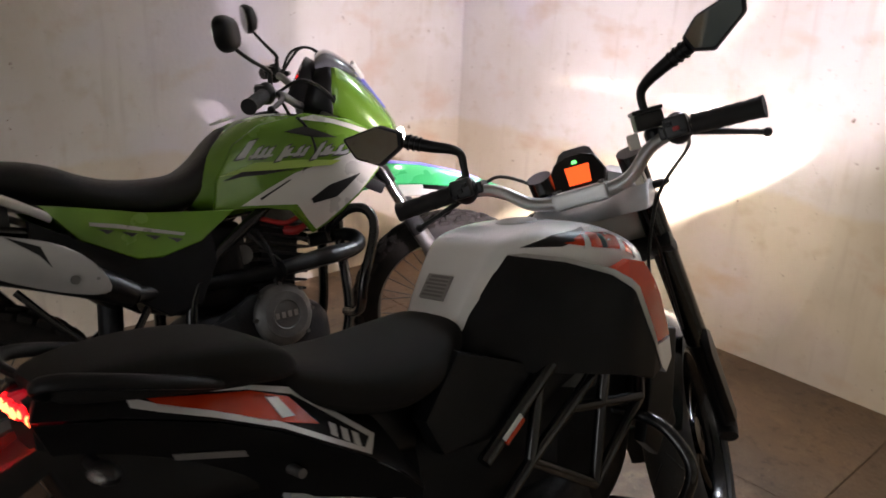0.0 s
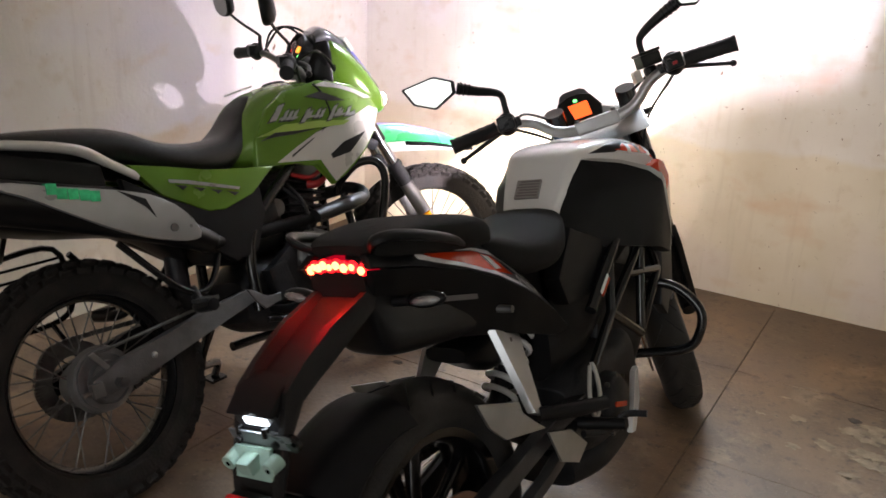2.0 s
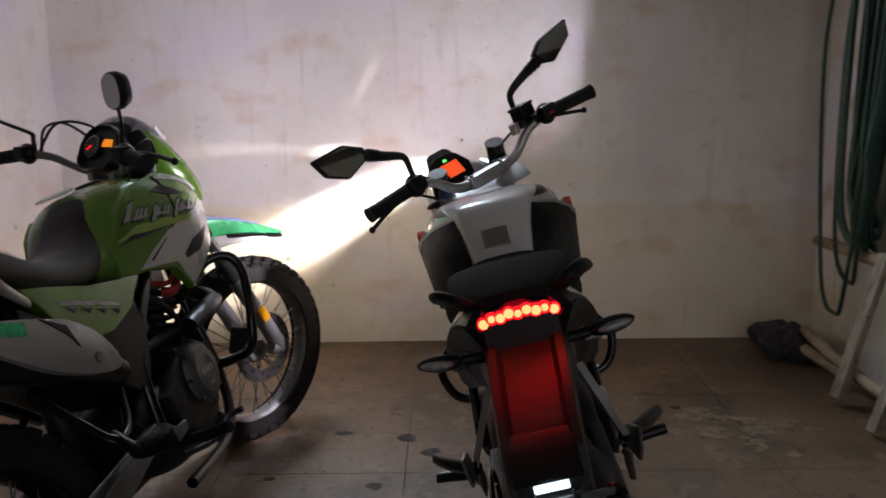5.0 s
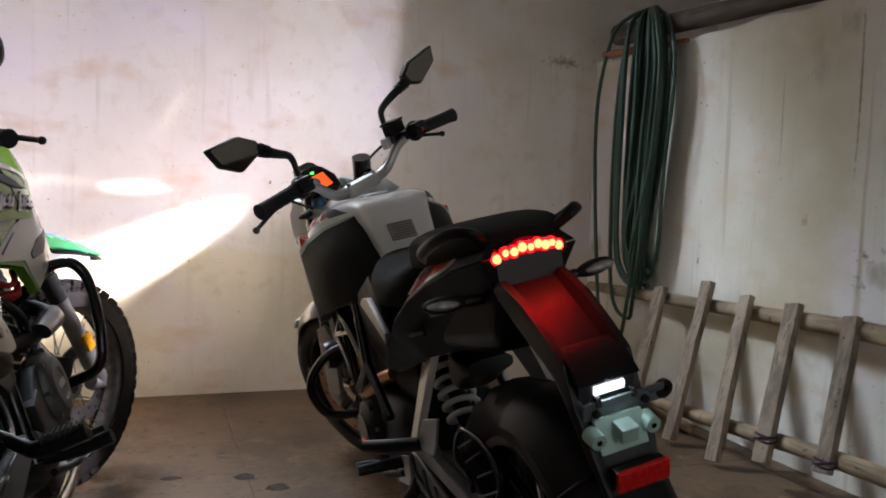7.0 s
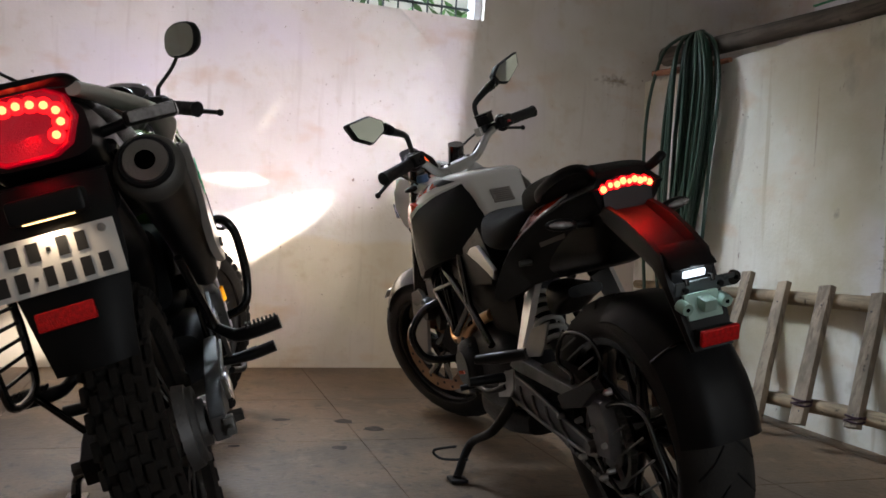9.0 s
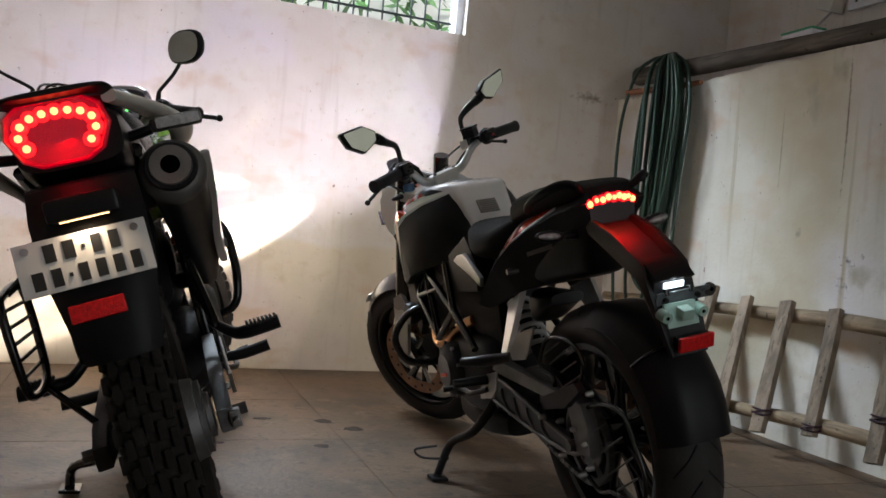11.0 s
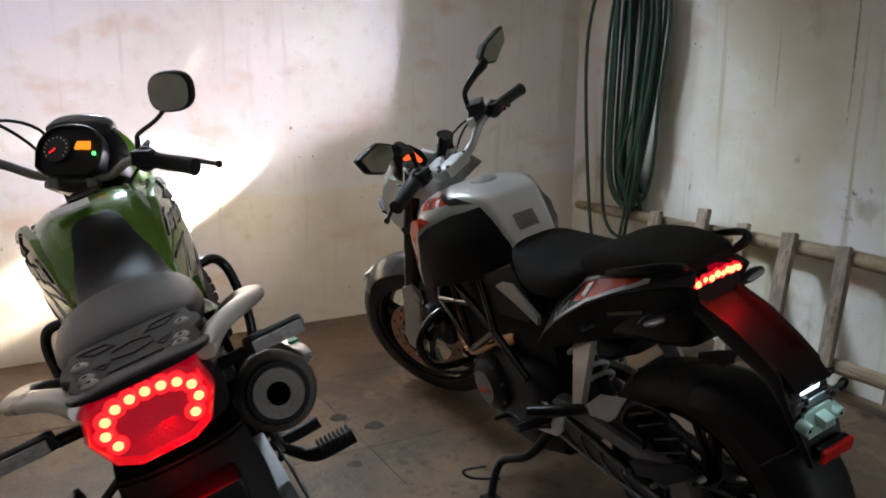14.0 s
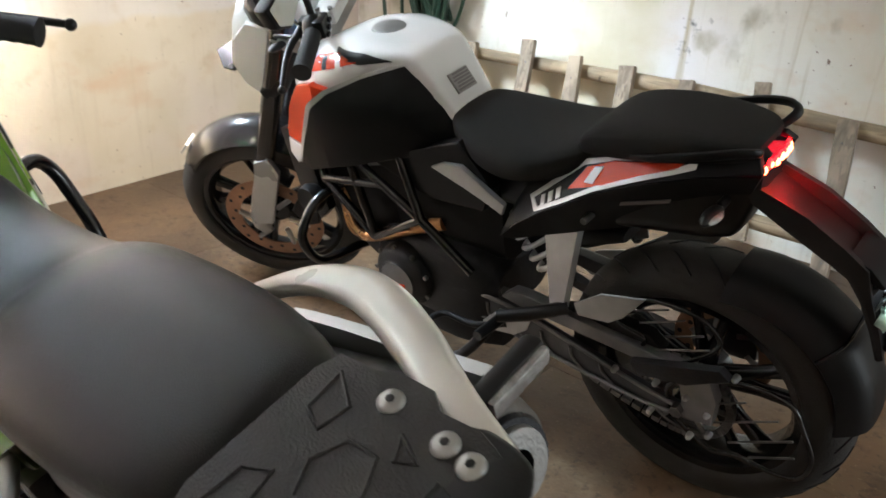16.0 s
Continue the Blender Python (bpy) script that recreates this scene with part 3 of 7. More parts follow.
# greenery and a pale wall outside
GLOW = mat("bright_outdoor_wall", (0.7, 0.72, 0.68), 0.9, 0, 0.15, 1.5)
outside = tagged(part("backdrop_wall", Shape().box((-1.0, WALL_F + 2.2, 2.4), (7, 0.1, 4.0)), GLOW), "pale sunlit wall outside the window", "backdrop", kind="structure")
# unseen wall added so that the mirrors reflect cream instead of blue sky
tagged(part("added_yard_reflector", Shape().box((-0.5, WALL_B - 3.0, 3.6), (14, 0.1, 7.2)), mat("cream_yard_reflector", (0.58, 0.55, 0.43), 0.9, 0, 0.12, 1.2)), "cream wall across the yard outside the doorway", "backdrop", kind="structure")
# second added wall, its cream meant for mirror views through the side opening
tagged(part("added_side_reflector", Shape().box((WALL_R + 2.6, 0.5, 2.0), (0.1, 9, 4.4)), mat("cream_side_reflector", (0.80, 0.77, 0.62), 0.9, 0, 0.12, 1.2)), "cream neighbouring wall outside the high side opening", "backdrop", kind="structure")
plants = Shape()
rng = random.Random(5)
for i in range(1500):
    c = Vector((rng.uniform(-3.2, 0.9), WALL_F + rng.uniform(0.7, 1.9), rng.uniform(1.2, 2.9)))
    d = Vector((rng.uniform(-1, 1), rng.uniform(-0.6, 0.2), rng.uniform(-0.9, 0.5))).normalized()
    w = d.cross(Vector((rng.uniform(-1, 1), rng.uniform(-1, 1), rng.uniform(-1, 1)))).normalized()
    l, b = rng.uniform(0.07, 0.22), rng.uniform(0.012, 0.04)
    pts = [c - d * l / 2, c + w * b, c + d * l / 2, c - w * b]
    plants.bm.faces.new([plants.bm.verts.new(p) for p in pts])
tagged(part("garden_foliage", plants, LEAF), "dense sunlit green garden foliage outside the window", "foliage", kind="stuff")
garden = tagged(part("ground", Shape().box((0, 0, -0.16), (60, 60, 0.06)), FLOOR), "bare trodden ground round the garage", "ground", kind="structure")


# ---- things along the partition ----
def hanging_hose():
    top = (WALL_P - 0.02, 3.03, 1.68)
    root = thing("garden_hose", Matrix.Translation(top), "coiled dark green garden hose hanging from the pole", "hose")
    r = random.Random(3)
    for i in range(17):
        drop = r.uniform(1.02, 1.17)
        out, y0, y1 = r.uniform(0.02, 0.10), r.uniform(-0.29, -0.17), r.uniform(-0.12, -0.01)
        if i < 2:
            y1, out, drop = (0.19, 0.09, 1.44) if i == 0 else (0.04, 0.07, 1.30)
        a, k = r.uniform(-0.02, 0.02), r.uniform(0.5, 0.9)
        loop = [(-out * 0.3, y0 * 0.40, 0.062), (-out, y0 * 0.85, -0.03), (-out - 0.02, y0 * 1.08 + a, -0.25), (-out - 0.02, y0 * 0.95 + a, -0.62), (-out - 0.02, y0 * k + a, -drop + 0.14), (-out, (y0 + y1) / 2 + a, -drop),
                (-out - 0.01, y1 * k + a, -drop + 0.14), (-out - 0.02, y1 * 1.0 + a, -0.45), (-out, y1 * 0.7, -0.05), (-out * 0.3, y1 * 0.4, 0.062), (0.015, (y0 + y1) / 5, 0.075)]
        part("loop", Shape().tube(loop, 0.0088, 8, 7, True), HOSE, root)
    return root


hanging_hose()
beam = thing("timber_pole", Matrix.Identity(4), "long rough grey-brown pole lying along the partition top", "pole")
part("pole", Shape().tube([(WALL_P + 0.02, 3.30, 1.700), (WALL_P + 0.02, 3.18, 1.690), (WALL_P + 0.015, 2.4, 1.655), (WALL_P + 0.02, 1.4, 1.628), (WALL_P + 0.02, -1.6, 1.60)], [0.052, 0.048, 0.041, 0.038, 0.036], 12), BEAMWOOD, beam)
part("stub", Shape().rod((WALL_P + 0.02, 2.86, 1.655), (WALL_P + 0.05, 2.80, 1.715), 0.016, 0.012), BEAMWOOD, beam)
peg = thing("wooden_peg", Matrix.Identity(4), "reddish wooden peg that carries the hose", "peg")
part("peg", Shape().tube([(WALL_P - 0.12, 3.20, 1.575), (WALL_P - 0.035, 2.98, 1.580), (WALL_P - 0.03, 2.70, 1.570)], [0.016, 0.018, 0.012], 8), mat("reddish_wood", (0.30, 0.12, 0.06), 0.7), peg)
tray = thing("plastic_tray", pose(WALL_P + 0.06, 2.17, 1.697), "small white plastic tray with a green rim on the pole", "tray")
part("body", Shape().box((0, 0, -0.004), (0.07, 0.17, 0.042), 0.006), FRAMEW, tray)
part("rim", Shape().box((0, 0, 0.021), (0.078, 0.18, 0.008), 0.003), mat("green_plastic", (0.03, 0.30, 0.14), 0.5), tray)
fixture = thing("wall_fixture", Matrix.Identity(4), "white perforated metal strip and grey box on the wall", "fixture")
part("box", Shape().box((WALL_R - 0.05, 2.62, 2.10), (0.09, 0.10, 0.16), 0.008, (20, 0, 0)), PEARL, fixture)
strip = part("strip", Shape().box((WALL_R - 0.03, 2.36, 2.035), (0.02, 0.36, 0.055), 0.003), FRAMEW, fixture)
for i in range(7):
    part("slot", Shape().box((WALL_R - 0.0405, 2.22 + 0.045 * i, 2.045), (0.002, 0.018, 0.010)), IRON, fixture)
part("cable", Shape().tube([(WALL_R - 0.06, 2.60, 2.03), (WALL_R - 0.12, 2.63, 1.95), (WALL_R - 0.35, 2.5, 1.80), (WALL_P + 0.20, 2.35, 1.70)], 0.006, 6), STICKER, fixture)


def slat_rack():
    """A long ladder on its side: two round poles with flat timber rungs, leaning on the partition."""
    root = thing("wooden_ladder", Matrix.Identity(4), "weathered wooden ladder lying on edge against the partition", "ladder")
    low, high = (WALL_P - 0.195, 0.150), (WALL_P - 0.065, 0.520)
    part("rail", Shape().tube([(high[0] + 0.015, 3.34, 0.478), (high[0] + 0.01, 3.0, 0.490), (high[0], 2.6, 0.505), (high[0] + 0.008, 2.1, 0.520), (high[0] - 0.004, 1.7, 0.535), (high[0], 1.2, 0.525), (high[0], 0.1, 0.520)], [0.022, 0.026, 0.024, 0.029, 0.031, 0.030, 0.030], 12), POLEWOOD, root, "pale round wooden pole")
    part("rail", Shape().tube([(low[0] + 0.01, 3.10, 0.140), (low[0], 2.6, 0.112), (low[0] + 0.008, 2.1, 0.130), (low[0], 1.7, 0.160), (low[0] - 0.004, 1.3, 0.170), (low[0], 0.1, 0.165)], [0.022, 0.024, 0.025, 0.027, 0.028, 0.028], 12), POLEWOOD, root, "pale round wooden pole")
    r = random.Random(8)
    rungs = [(2.690, 0.550, 0.035), (2.415, 0.605, 0.020), (2.190, 0.580, 0.020), (1.965, 0.582, 0.080), (1.720, 0.576, 0.125), (1.462, 0.618, 0.105), (1.163, 0.556, 0.070), (0.92, 0.585, 0.060), (0.67, 0.570, 0.090), (0.42, 0.600, 0.070), (0.18, 0.575, 0.080)]
    for i, (y, z1, z0) in enumerate(rungs):
        hi, lo = Vector((high[0] - 0.042 + 0.32 * (z1 - 0.52), y, z1)), Vector((low[0] - 0.040 + 0.32 * (z0 - 0.15), y - r.uniform(0.07, 0.11), z0))
        up = (hi - lo).normalized()
        side = up.cross(Vector((1, 0, 0))).normalized()
        turn = Matrix((side.cross(up), side, up)).transposed().to_4x4()
        w = r.uniform(0.052, 0.066)
        s = Shape().box((0, 0, 0), (0.026, w, (hi - lo).length), 0.003)
        bmesh.ops.subdivide_edges(s.bm, edges=[e for e in s.bm.edges if e.calc_length() > 0.3], cuts=7)
        for v in s.bm.verts:
            v.co += Vector((noise.noise(v.co * 9 + Vector((i, 0, 0))) * 0.004, noise.noise(v.co * 7 + Vector((0, i, 0))) * 0.007, 0))
        rung = part("rung", s, WOOD, root, m=Matrix.Translation((hi + lo) / 2) @ turn)
        for k in (0.10, 0.86):
            nail = lo.lerp(hi, k) + Vector((-0.0135, r.uniform(-0.012, 0.012), 0))
            part("nail", Shape().ball(tuple(nail), 0.0035, seg=8), STEEL, rung)
        if i in (3, 4, 5):
            at = lo.lerp(hi, (0.14, 0.05, 0.26)[i - 3])
            for q in range(3):
                c = at + up * (0.0085 * q)
                tilt = up * (0.006 if q % 2 else -0.005)
                part("binding", Shape().tube([c - side * (w / 2 + 0.002) - Vector((0.0155, 0, 0)) + tilt, c + side * (w / 2 + 0.002) - Vector((0.0155, 0, 0)) - tilt, c + side * (w / 2 + 0.002) + Vector((0.0155, 0, 0)), c - side * (w / 2 + 0.002) + Vector((0.0155, 0, 0))], 0.0036, 8, 3, True), CORD, rung, "dark cord binding")
    return root


slat_rack()
rag = Shape().ball((0, 0, 0), 0.1, (1.25, 1.5, 0.95), seg=36)
for v in rag.bm.verts:
    k = 1 + 0.55 * noise.noise(v.co * 9) + 0.3 * noise.noise(v.co * 24)
    v.co = v.co * k
    v.co.z = max(v.co.z, -0.055) + 0.055
tagged(part("rag", rag, RAG, m=pose(0.70, 3.16, 0, 0, 0, 30)), "crumpled dark patterned rag in the corner", "rag")
tagged(part("wooden_stick", Shape().tube([(0.66, 3.10, 0.10), (0.74, 2.80, 0.055), (0.80, 2.45, 0.022)], [0.024, 0.022, 0.02], 10), POLEWOOD), "pale round wooden stick lying on the floor by the rag", "stick")


# ---- white naked motorcycle ----
def white_motorcycle(m):
    root = thing("motorcycle", m, "white and black naked motorcycle leaning on its side stand", "motorcycle")
    A, way = Vector((0.974, 0, 1.0)), Vector((-0.4226, 0, 0.9063))
    S = steering(A, way, 29)
    LR = ((1, "left"), (-1, "right"))

    def P(name, s, material, parent=root, label="", steer=False, sharp=38):
        return part(name, s, material, parent, label, sharp, S if steer else None)

    # wheels
    def wheel(x, R, w, steer, rimr):
        c = (x, 0, R)
        h = w / 2
        prof = [(R, 0), (R - 0.006, h * 0.45), (R - 0.026, h * 0.85), (R - 0.055, h), (R - 0.075, h * 0.92), (rimr, h * 0.72), (rimr - 0.004, 0), (rimr, -h * 0.72), (R - 0.075, -h * 0.92), (R - 0.055, -h), (R - 0.026, -h * 0.85), (R - 0.006, -h * 0.45)]
        rim = Shape().lathe([(rimr + 0.006, h * 0.78), (rimr - 0.012, h * 0.74), (rimr - 0.026, h * 0.4), (rimr - 0.026, -h * 0.4), (rimr - 0.012, -h * 0.74), (rimr + 0.006, -h * 0.78), (rimr - 0.002, 0)], c)
        rim = P("front_wheel" if steer else "rear_wheel", rim, GLOSSBLACK, root, "black cast alloy wheel", steer)
        tyre = Shape().lathe(prof, c, 72)
        P("tyre", tyre, RUBBER, rim, "dusty black road tyre", steer)
        # shallow slanted grooves as raised blocks between them
        g = Shape()
        for i in range(26):
            a = 2 * math.pi * i / 26
            for sd in (1, -1):
                pts = []
                for k in range(5):
                    yy = sd * h * (0.12 + 0.17 * k)
                    rr = float(np.interp(abs(yy), [0, h * 0.45, h * 0.85], [R, R - 0.006, R - 0.026])) + 0.0006
                    b = a + 0.05 * k + (0.06 if sd > 0 else 0)
                    pts.append(Vector((x + rr * math.cos(b), yy, R + rr * math.sin(b))))
                g.tube(pts, 0.0022, 4, 1)
        P("tread", g, DARKMETAL, rim, "", steer)
        P("hub", Shape().lathe([(0.045, h * 0.55), (0.012, h * 0.62), (0.012, -h * 0.62), (0.045, -h * 0.55), (0.036, 0)], c, 28), GLOSSBLACK, rim, "", steer)
        for i in range(5):
            for k in (-0.13, 0.13):
                a = 2 * math.pi * i / 5 + 0.3
                p0 = Vector((x + 0.04 * math.cos(a + k), 0, R + 0.04 * math.sin(a + k)))
                p1 = Vector((x + (rimr - 0.02) * math.cos(a + k * 1.5), 0, R + (rimr - 0.02) * math.sin(a + k * 1.5)))
                P("spoke", Shape().tube([p0, (p0 + p1) / 2, p1], [0.017, 0.011, 0.014], 8, 2, flat=1.3), GLOSSBLACK, rim, "", steer)
        return rim

    rear = wheel(0.0, 0.306, 0.148, False, 0.216)
    front = wheel(1.354, 0.293, 0.112, True, 0.216)

    def disc(x, z, y, r0, r1, material, parent, steer, holes=22):
        s = Shape().lathe([(r0, y - 0.0022), (r1, y - 0.0022), (r1, y + 0.0022), (r0, y + 0.0022)], (x, 0, z), 64)
        d = P("brake_disc", s, material, parent, "bronze-tinted drilled brake disc", steer)
        for i in range(holes):
            a = 2 * math.pi * i / holes
            rr = r0 + (r1 - r0) * (0.3 if i % 2 else 0.7)
            k = Shape().rod((x + rr * math.cos(a), y - 0.0032, z + rr * math.sin(a)), (x + rr * math.cos(a), y + 0.0032, z + rr * math.sin(a)), 0.006, n=8)
            P("drilling", k, DARKMETAL, d, "", steer)
        for i in range(6):
            a = 2 * math.pi * i / 6
            c = Shape().tube([(x + 0.05 * math.cos(a), y, z + 0.05 * math.sin(a)), (x + (r0 + 0.004) * math.cos(a + 0.25), y, z + (r0 + 0.004) * math.sin(a + 0.25))], 0.008, 6, smooth=False)
            P("carrier_arm", c, ALU, d, "", steer)

    disc(1.34, 0.293, 0.068, 0.105, 0.150, BRONZE, front, True)
    disc(0.0, 0.306, -0.095, 0.075, 0.115, BRONZE, rear, False, 16)
    P("front_caliper", Shape().plate([(1.25, 0.36), (1.20, 0.42), (1.16, 0.40), (1.18, 0.31), (1.22, 0.30)], 0.045, 0.105, 0.008), DARKMETAL, root, "", True)

    # fork, clamps, mudguard
    for sd, _ in LR:
        y = 0.098 * sd
        up = Vector((-0.4226, 0, 0.9063))
        ax = Vector((1.385, y, 0.293))
        foot = Vector((1.345, y, 0.285))
        mid = ax + up * 0.30 + Vector((0.0, 0, 0))
        top = ax + up * 0.78
        P("fork_leg", Shape().tube([foot, ax + up * 0.05, mid], [0.022, 0.024, 0.021], 14, 3), ALU if sd > 0 else DARKMETAL, root, "light alloy fork slider", True)
        P("fork_tube", Shape().rod(mid - up * 0.02, top, 0.027), BLACKTUBE, root, "", True)
        P("fork_guard", Shape().plate([(1.37, 0.33), (1.31, 0.33), (1.225, 0.52), (1.24, 0.575), (1.285, 0.56)], y + sd * 0.012, y + sd * 0.030, 0.004), SILVERP if sd > 0 else BLACK, root, "pale grey fork guard" if sd > 0 else "black fork guard", True)
    top_clamp = Shape().plate([(1.02, 0.925), (1.08, 0.940), (1.105, 0.932), (1.09, 0.905), (1.02, 0.885), (0.97, 0.885)], -0.125, 0.125, 0.008)
    P("upper_fork_clamp", top_clamp, ALU, root, "silver cast fork clamp", True)
    P("lower_fork_clamp", Shape().box((1.145, 0, 0.79), (0.075, 0.25, 0.035), 0.010, (0, 25, 0)), DARKMETAL, root, "", True)
    for sd, _ in LR:
        P("fork_cap", Shape().rod((1.062, 0.098 * sd, 0.925), (1.055, 0.098 * sd, 0.958), 0.023, 0.020, 10), mat("blue_anodised_cap", (0.10, 0.18, 0.32), 0.3, 0.9) if sd > 0 else CHROME, root, "", True)
    R = 0.325
    mg = Shape()
    rings = []
    for i in range(22):
        a = radians(38 + 118 * i / 21)
        w = 0.070 * (1 - 0.35 * abs((i - 10) / 11) ** 3)
        rr = R - 0.02 * (abs((i - 10) / 11) ** 2)
        sec = []
        for k in range(9):
            q = -1 + k / 4
            sec.append((1.34 + (rr - 0.045 * q * q) * math.cos(a), w * q, 0.293 + (rr - 0.045 * q * q) * math.sin(a)))
        for k in range(8, -1, -1):
            q = -1 + k / 4
            sec.append((1.34 + (rr - 0.005 - 0.045 * q * q) * math.cos(a), (w - 0.003) * q, 0.293 + (rr - 0.005 - 0.045 * q * q) * math.sin(a)))
        rings.append(sec)
    mg.skin(rings)
    P("front_mudguard", mg, GLOSSBLACK, root, "glossy black front mudguard", True)
    P("mudguard_badge", Shape().box((1.56, 0, 0.525), (0.045, 0.05, 0.006), 0.002, (0, 43, 0)), WHITE, root, "white decal", True)

    # handlebar with grips, switches, levers, mirrors
    bar = [(0.915, 0.36, 1.010), (0.930, 0.255, 1.015), (0.955, 0.165, 1.000), (0.975, 0.095, 0.948), (0.985, 0, 0.938), (0.975, -0.095, 0.948), (0.955, -0.165, 1.000), (0.930, -0.255, 1.015), (0.915, -0.36, 1.010)]
    P("handlebar", Shape().tube(bar, [0.011, 0.011, 0.012, 0.014, 0.015, 0.014, 0.012, 0.011, 0.011], 14), ALU, root, "silver tapered handlebar", True)
    P("bar_clamp", Shape().box((0.985, 0, 0.940), (0.05, 0.115, 0.036), 0.008), ALU, root, "silver handlebar clamp", True)
    for yy in (-0.048, 0.048):
        for xx in (-0.016, 0.016):
            P("clamp_bolt", Shape().rod((0.985 + xx, yy, 0.945), (0.985 + xx, yy, 0.963), 0.006, n=8), STEEL, root, "", True)
    for sd, side in LR:
        g0, g1 = Vector((0.930, 0.245 * sd, 1.015)), Vector((0.914, 0.368 * sd, 1.010))
        dirn = (g1 - g0).normalized()
        ribs = [g0 + (g1 - g0) * k / 12 for k in range(13)]
        P("grip", Shape().tube(ribs, [0.0195, 0.0175, 0.019, 0.0175, 0.019, 0.0175, 0.019, 0.0175, 0.019, 0.0175, 0.019, 0.0185, 0.0205], 14, 1, smooth=False), GRIP, root, "", True)
        c = g0 - dirn * 0.028
        sw = Shape().ball(tuple(c), 0.026, (1.0, 1.05, 1.15), seg=18).box(tuple(c + Vector((-0.018, 0, 0.004))), (0.024, 0.044, 0.040), 0.006)
        sw = P("switch_housing", sw, BLACK, root, "black handlebar switch housing", True)
        for k in range(3):
            P("switch_button", Shape().box(tuple(c + Vector((-0.032, 0.012 * sd * (k - 1), 0.010 - 0.010 * k))), (0.008, 0.012, 0.008), 0.002), REDPART if (k == 1 and sd < 0) else DARKMETAL, sw, "", True)
        l0 = c + Vector((0.034, -0.006 * sd, -0.004))
        tip = Vector((0.975, 0.36 * sd, 0.965))
        lv = Shape().tube([l0, l0 * 0.65 + tip * 0.35 + Vector((0.012, 0, 0)), l0 * 0.3 + tip * 0.7 + Vector((0.008, 0, 0)), tip], [0.009, 0.0075, 0.006, 0.006], 8, 5, flat=0.8).ball(tuple(tip), 0.009, seg=12)
        P("lever", lv, BLACK, root, "black lever with a ball end", True)
        P("lever_perch", Shape().box(tuple(c + Vector((0.020, -0.022 * sd, -0.002))), (0.04, 0.03, 0.026), 0.006), BLACK, root, "", True)
        # mirror
        if sd > 0:
            arm = [(0.936, 0.210, 1.022), (0.936, 0.208, 1.060), (0.937, 0.207, 1.088), (0.930, 0.222, 1.104), (0.920, 0.262, 1.122), (0.910, 0.306, 1.146)]
            edge = [(0.442, 1.191), (0.352, 1.194), (0.306, 1.166), (0.312, 1.136), (0.372, 1.112), (0.424, 1.142)]
        else:
            arm = [(0.978, -0.166, 1.022), (0.980, -0.161, 1.060), (0.978, -0.161, 1.094), (0.972, -0.174, 1.112), (0.960, -0.214, 1.132), (0.946, -0.270, 1.152)]
            edge = [(-0.386, 1.222), (-0.294, 1.200), (-0.262, 1.170), (-0.274, 1.142), (-0.312, 1.130), (-0.378, 1.176)]
        P("mirror_clamp", Shape().lathe([(0.0, 1.005), (0.017, 1.005), (0.018, 1.022), (0.012, 1.034), (0.0, 1.034)], (arm[0][0], arm[0][1], 0), 14, "z"), BLACK, root, "", True)
        P("mirror_arm", Shape().tube(arm, [0.0085, 0.0075, 0.0085, 0.0100, 0.0125, 0.0150], 12), BLACK, root, "", True)
        for q in range(3):
            k0, k1 = Vector(arm[4]), Vector(arm[5])
            ck = k0.lerp(k1, 0.35 + 0.22 * q)
            P("arm_rib", Shape().tube([ck, ck + (k1 - k0).normalized() * 0.004], 0.0155 + 0.0008 * q, 12, smooth=False), SATIN, root, "", True)
        hub = Vector((0.0, sum(p[0] for p in edge) / 6, sum(p[1] for p in edge) / 6))

        def face(f, d, edge=edge, hub=hub, sd=sd):
            out = []
            for i, (u, v) in enumerate(edge):
                w = edge[(i + 1) % 6]
                for k in (0.06, 0.5, 0.94):
                    y, z = u + (w[0] - u) * k, v + (w[1] - v) * k
                    y, z = hub.y + (y - hub.y) * f, hub.z + (z - hub.z) * f
                    out.append(((0.906 if sd > 0 else 0.958 - 0.22 * (abs(y) - 0.24)) + d, y, z))
            return out
        sh = Shape().skin([face(f, d) for f, d in ((0.95, -0.010), (1.0, -0.006), (1.01, 0.004), (0.86, 0.020), (0.50, 0.032))])
        shell = P("mirror", sh, SATIN, root, "black angular mirror shell", True, 50)
        gl = Shape()
        gl.skin([face(0.88, d) for d in (-0.0122, -0.0098)])
        P("mirror_glass", gl, MIRROR, shell, "", True, 20)
    P("brake_reservoir", Shape().box((0.955, -0.165, 1.045), (0.045, 0.055, 0.032), 0.006, (0, 0, 20)).box((0.955, -0.165, 1.064), (0.048, 0.058, 0.008), 0.002, (0, 0, 20)), BLACK, root, "black brake fluid reservoir", True)
    P("hazard_relay", Shape().box((0.965, -0.128, 1.015), (0.022, 0.020, 0.030), 0.003, (0, 0, 20)), PEARL, root, "", True)
    for k, pts in enumerate(([(0.965, 0.225, 1.0), (1.04, 0.20, 0.99), (1.06, 0.12, 0.93), (1.05, 0.06, 0.86), (1.00, 0.05, 0.76)], [(0.965, -0.225, 1.0), (1.05, -0.21, 0.975), (1.075, -0.13, 0.90), (1.06, -0.08, 0.78), (1.0, -0.08, 0.70)],
                             [(0.955, 0.21, 1.0), (1.02, 0.17, 1.025), (1.06, 0.09, 0.965), (1.04, 0.03, 0.88)], [(0.955, -0.20, 1.0), (1.01, -0.16, 1.01), (1.07, -0.09, 0.95), (1.09, -0.1, 0.8), (1.17, -0.09, 0.6)])):
        P("cable", Shape().tube(pts, 0.0038, 7), BLACK, root, "", True)

    # dash and headlamp
    dash = Shape()
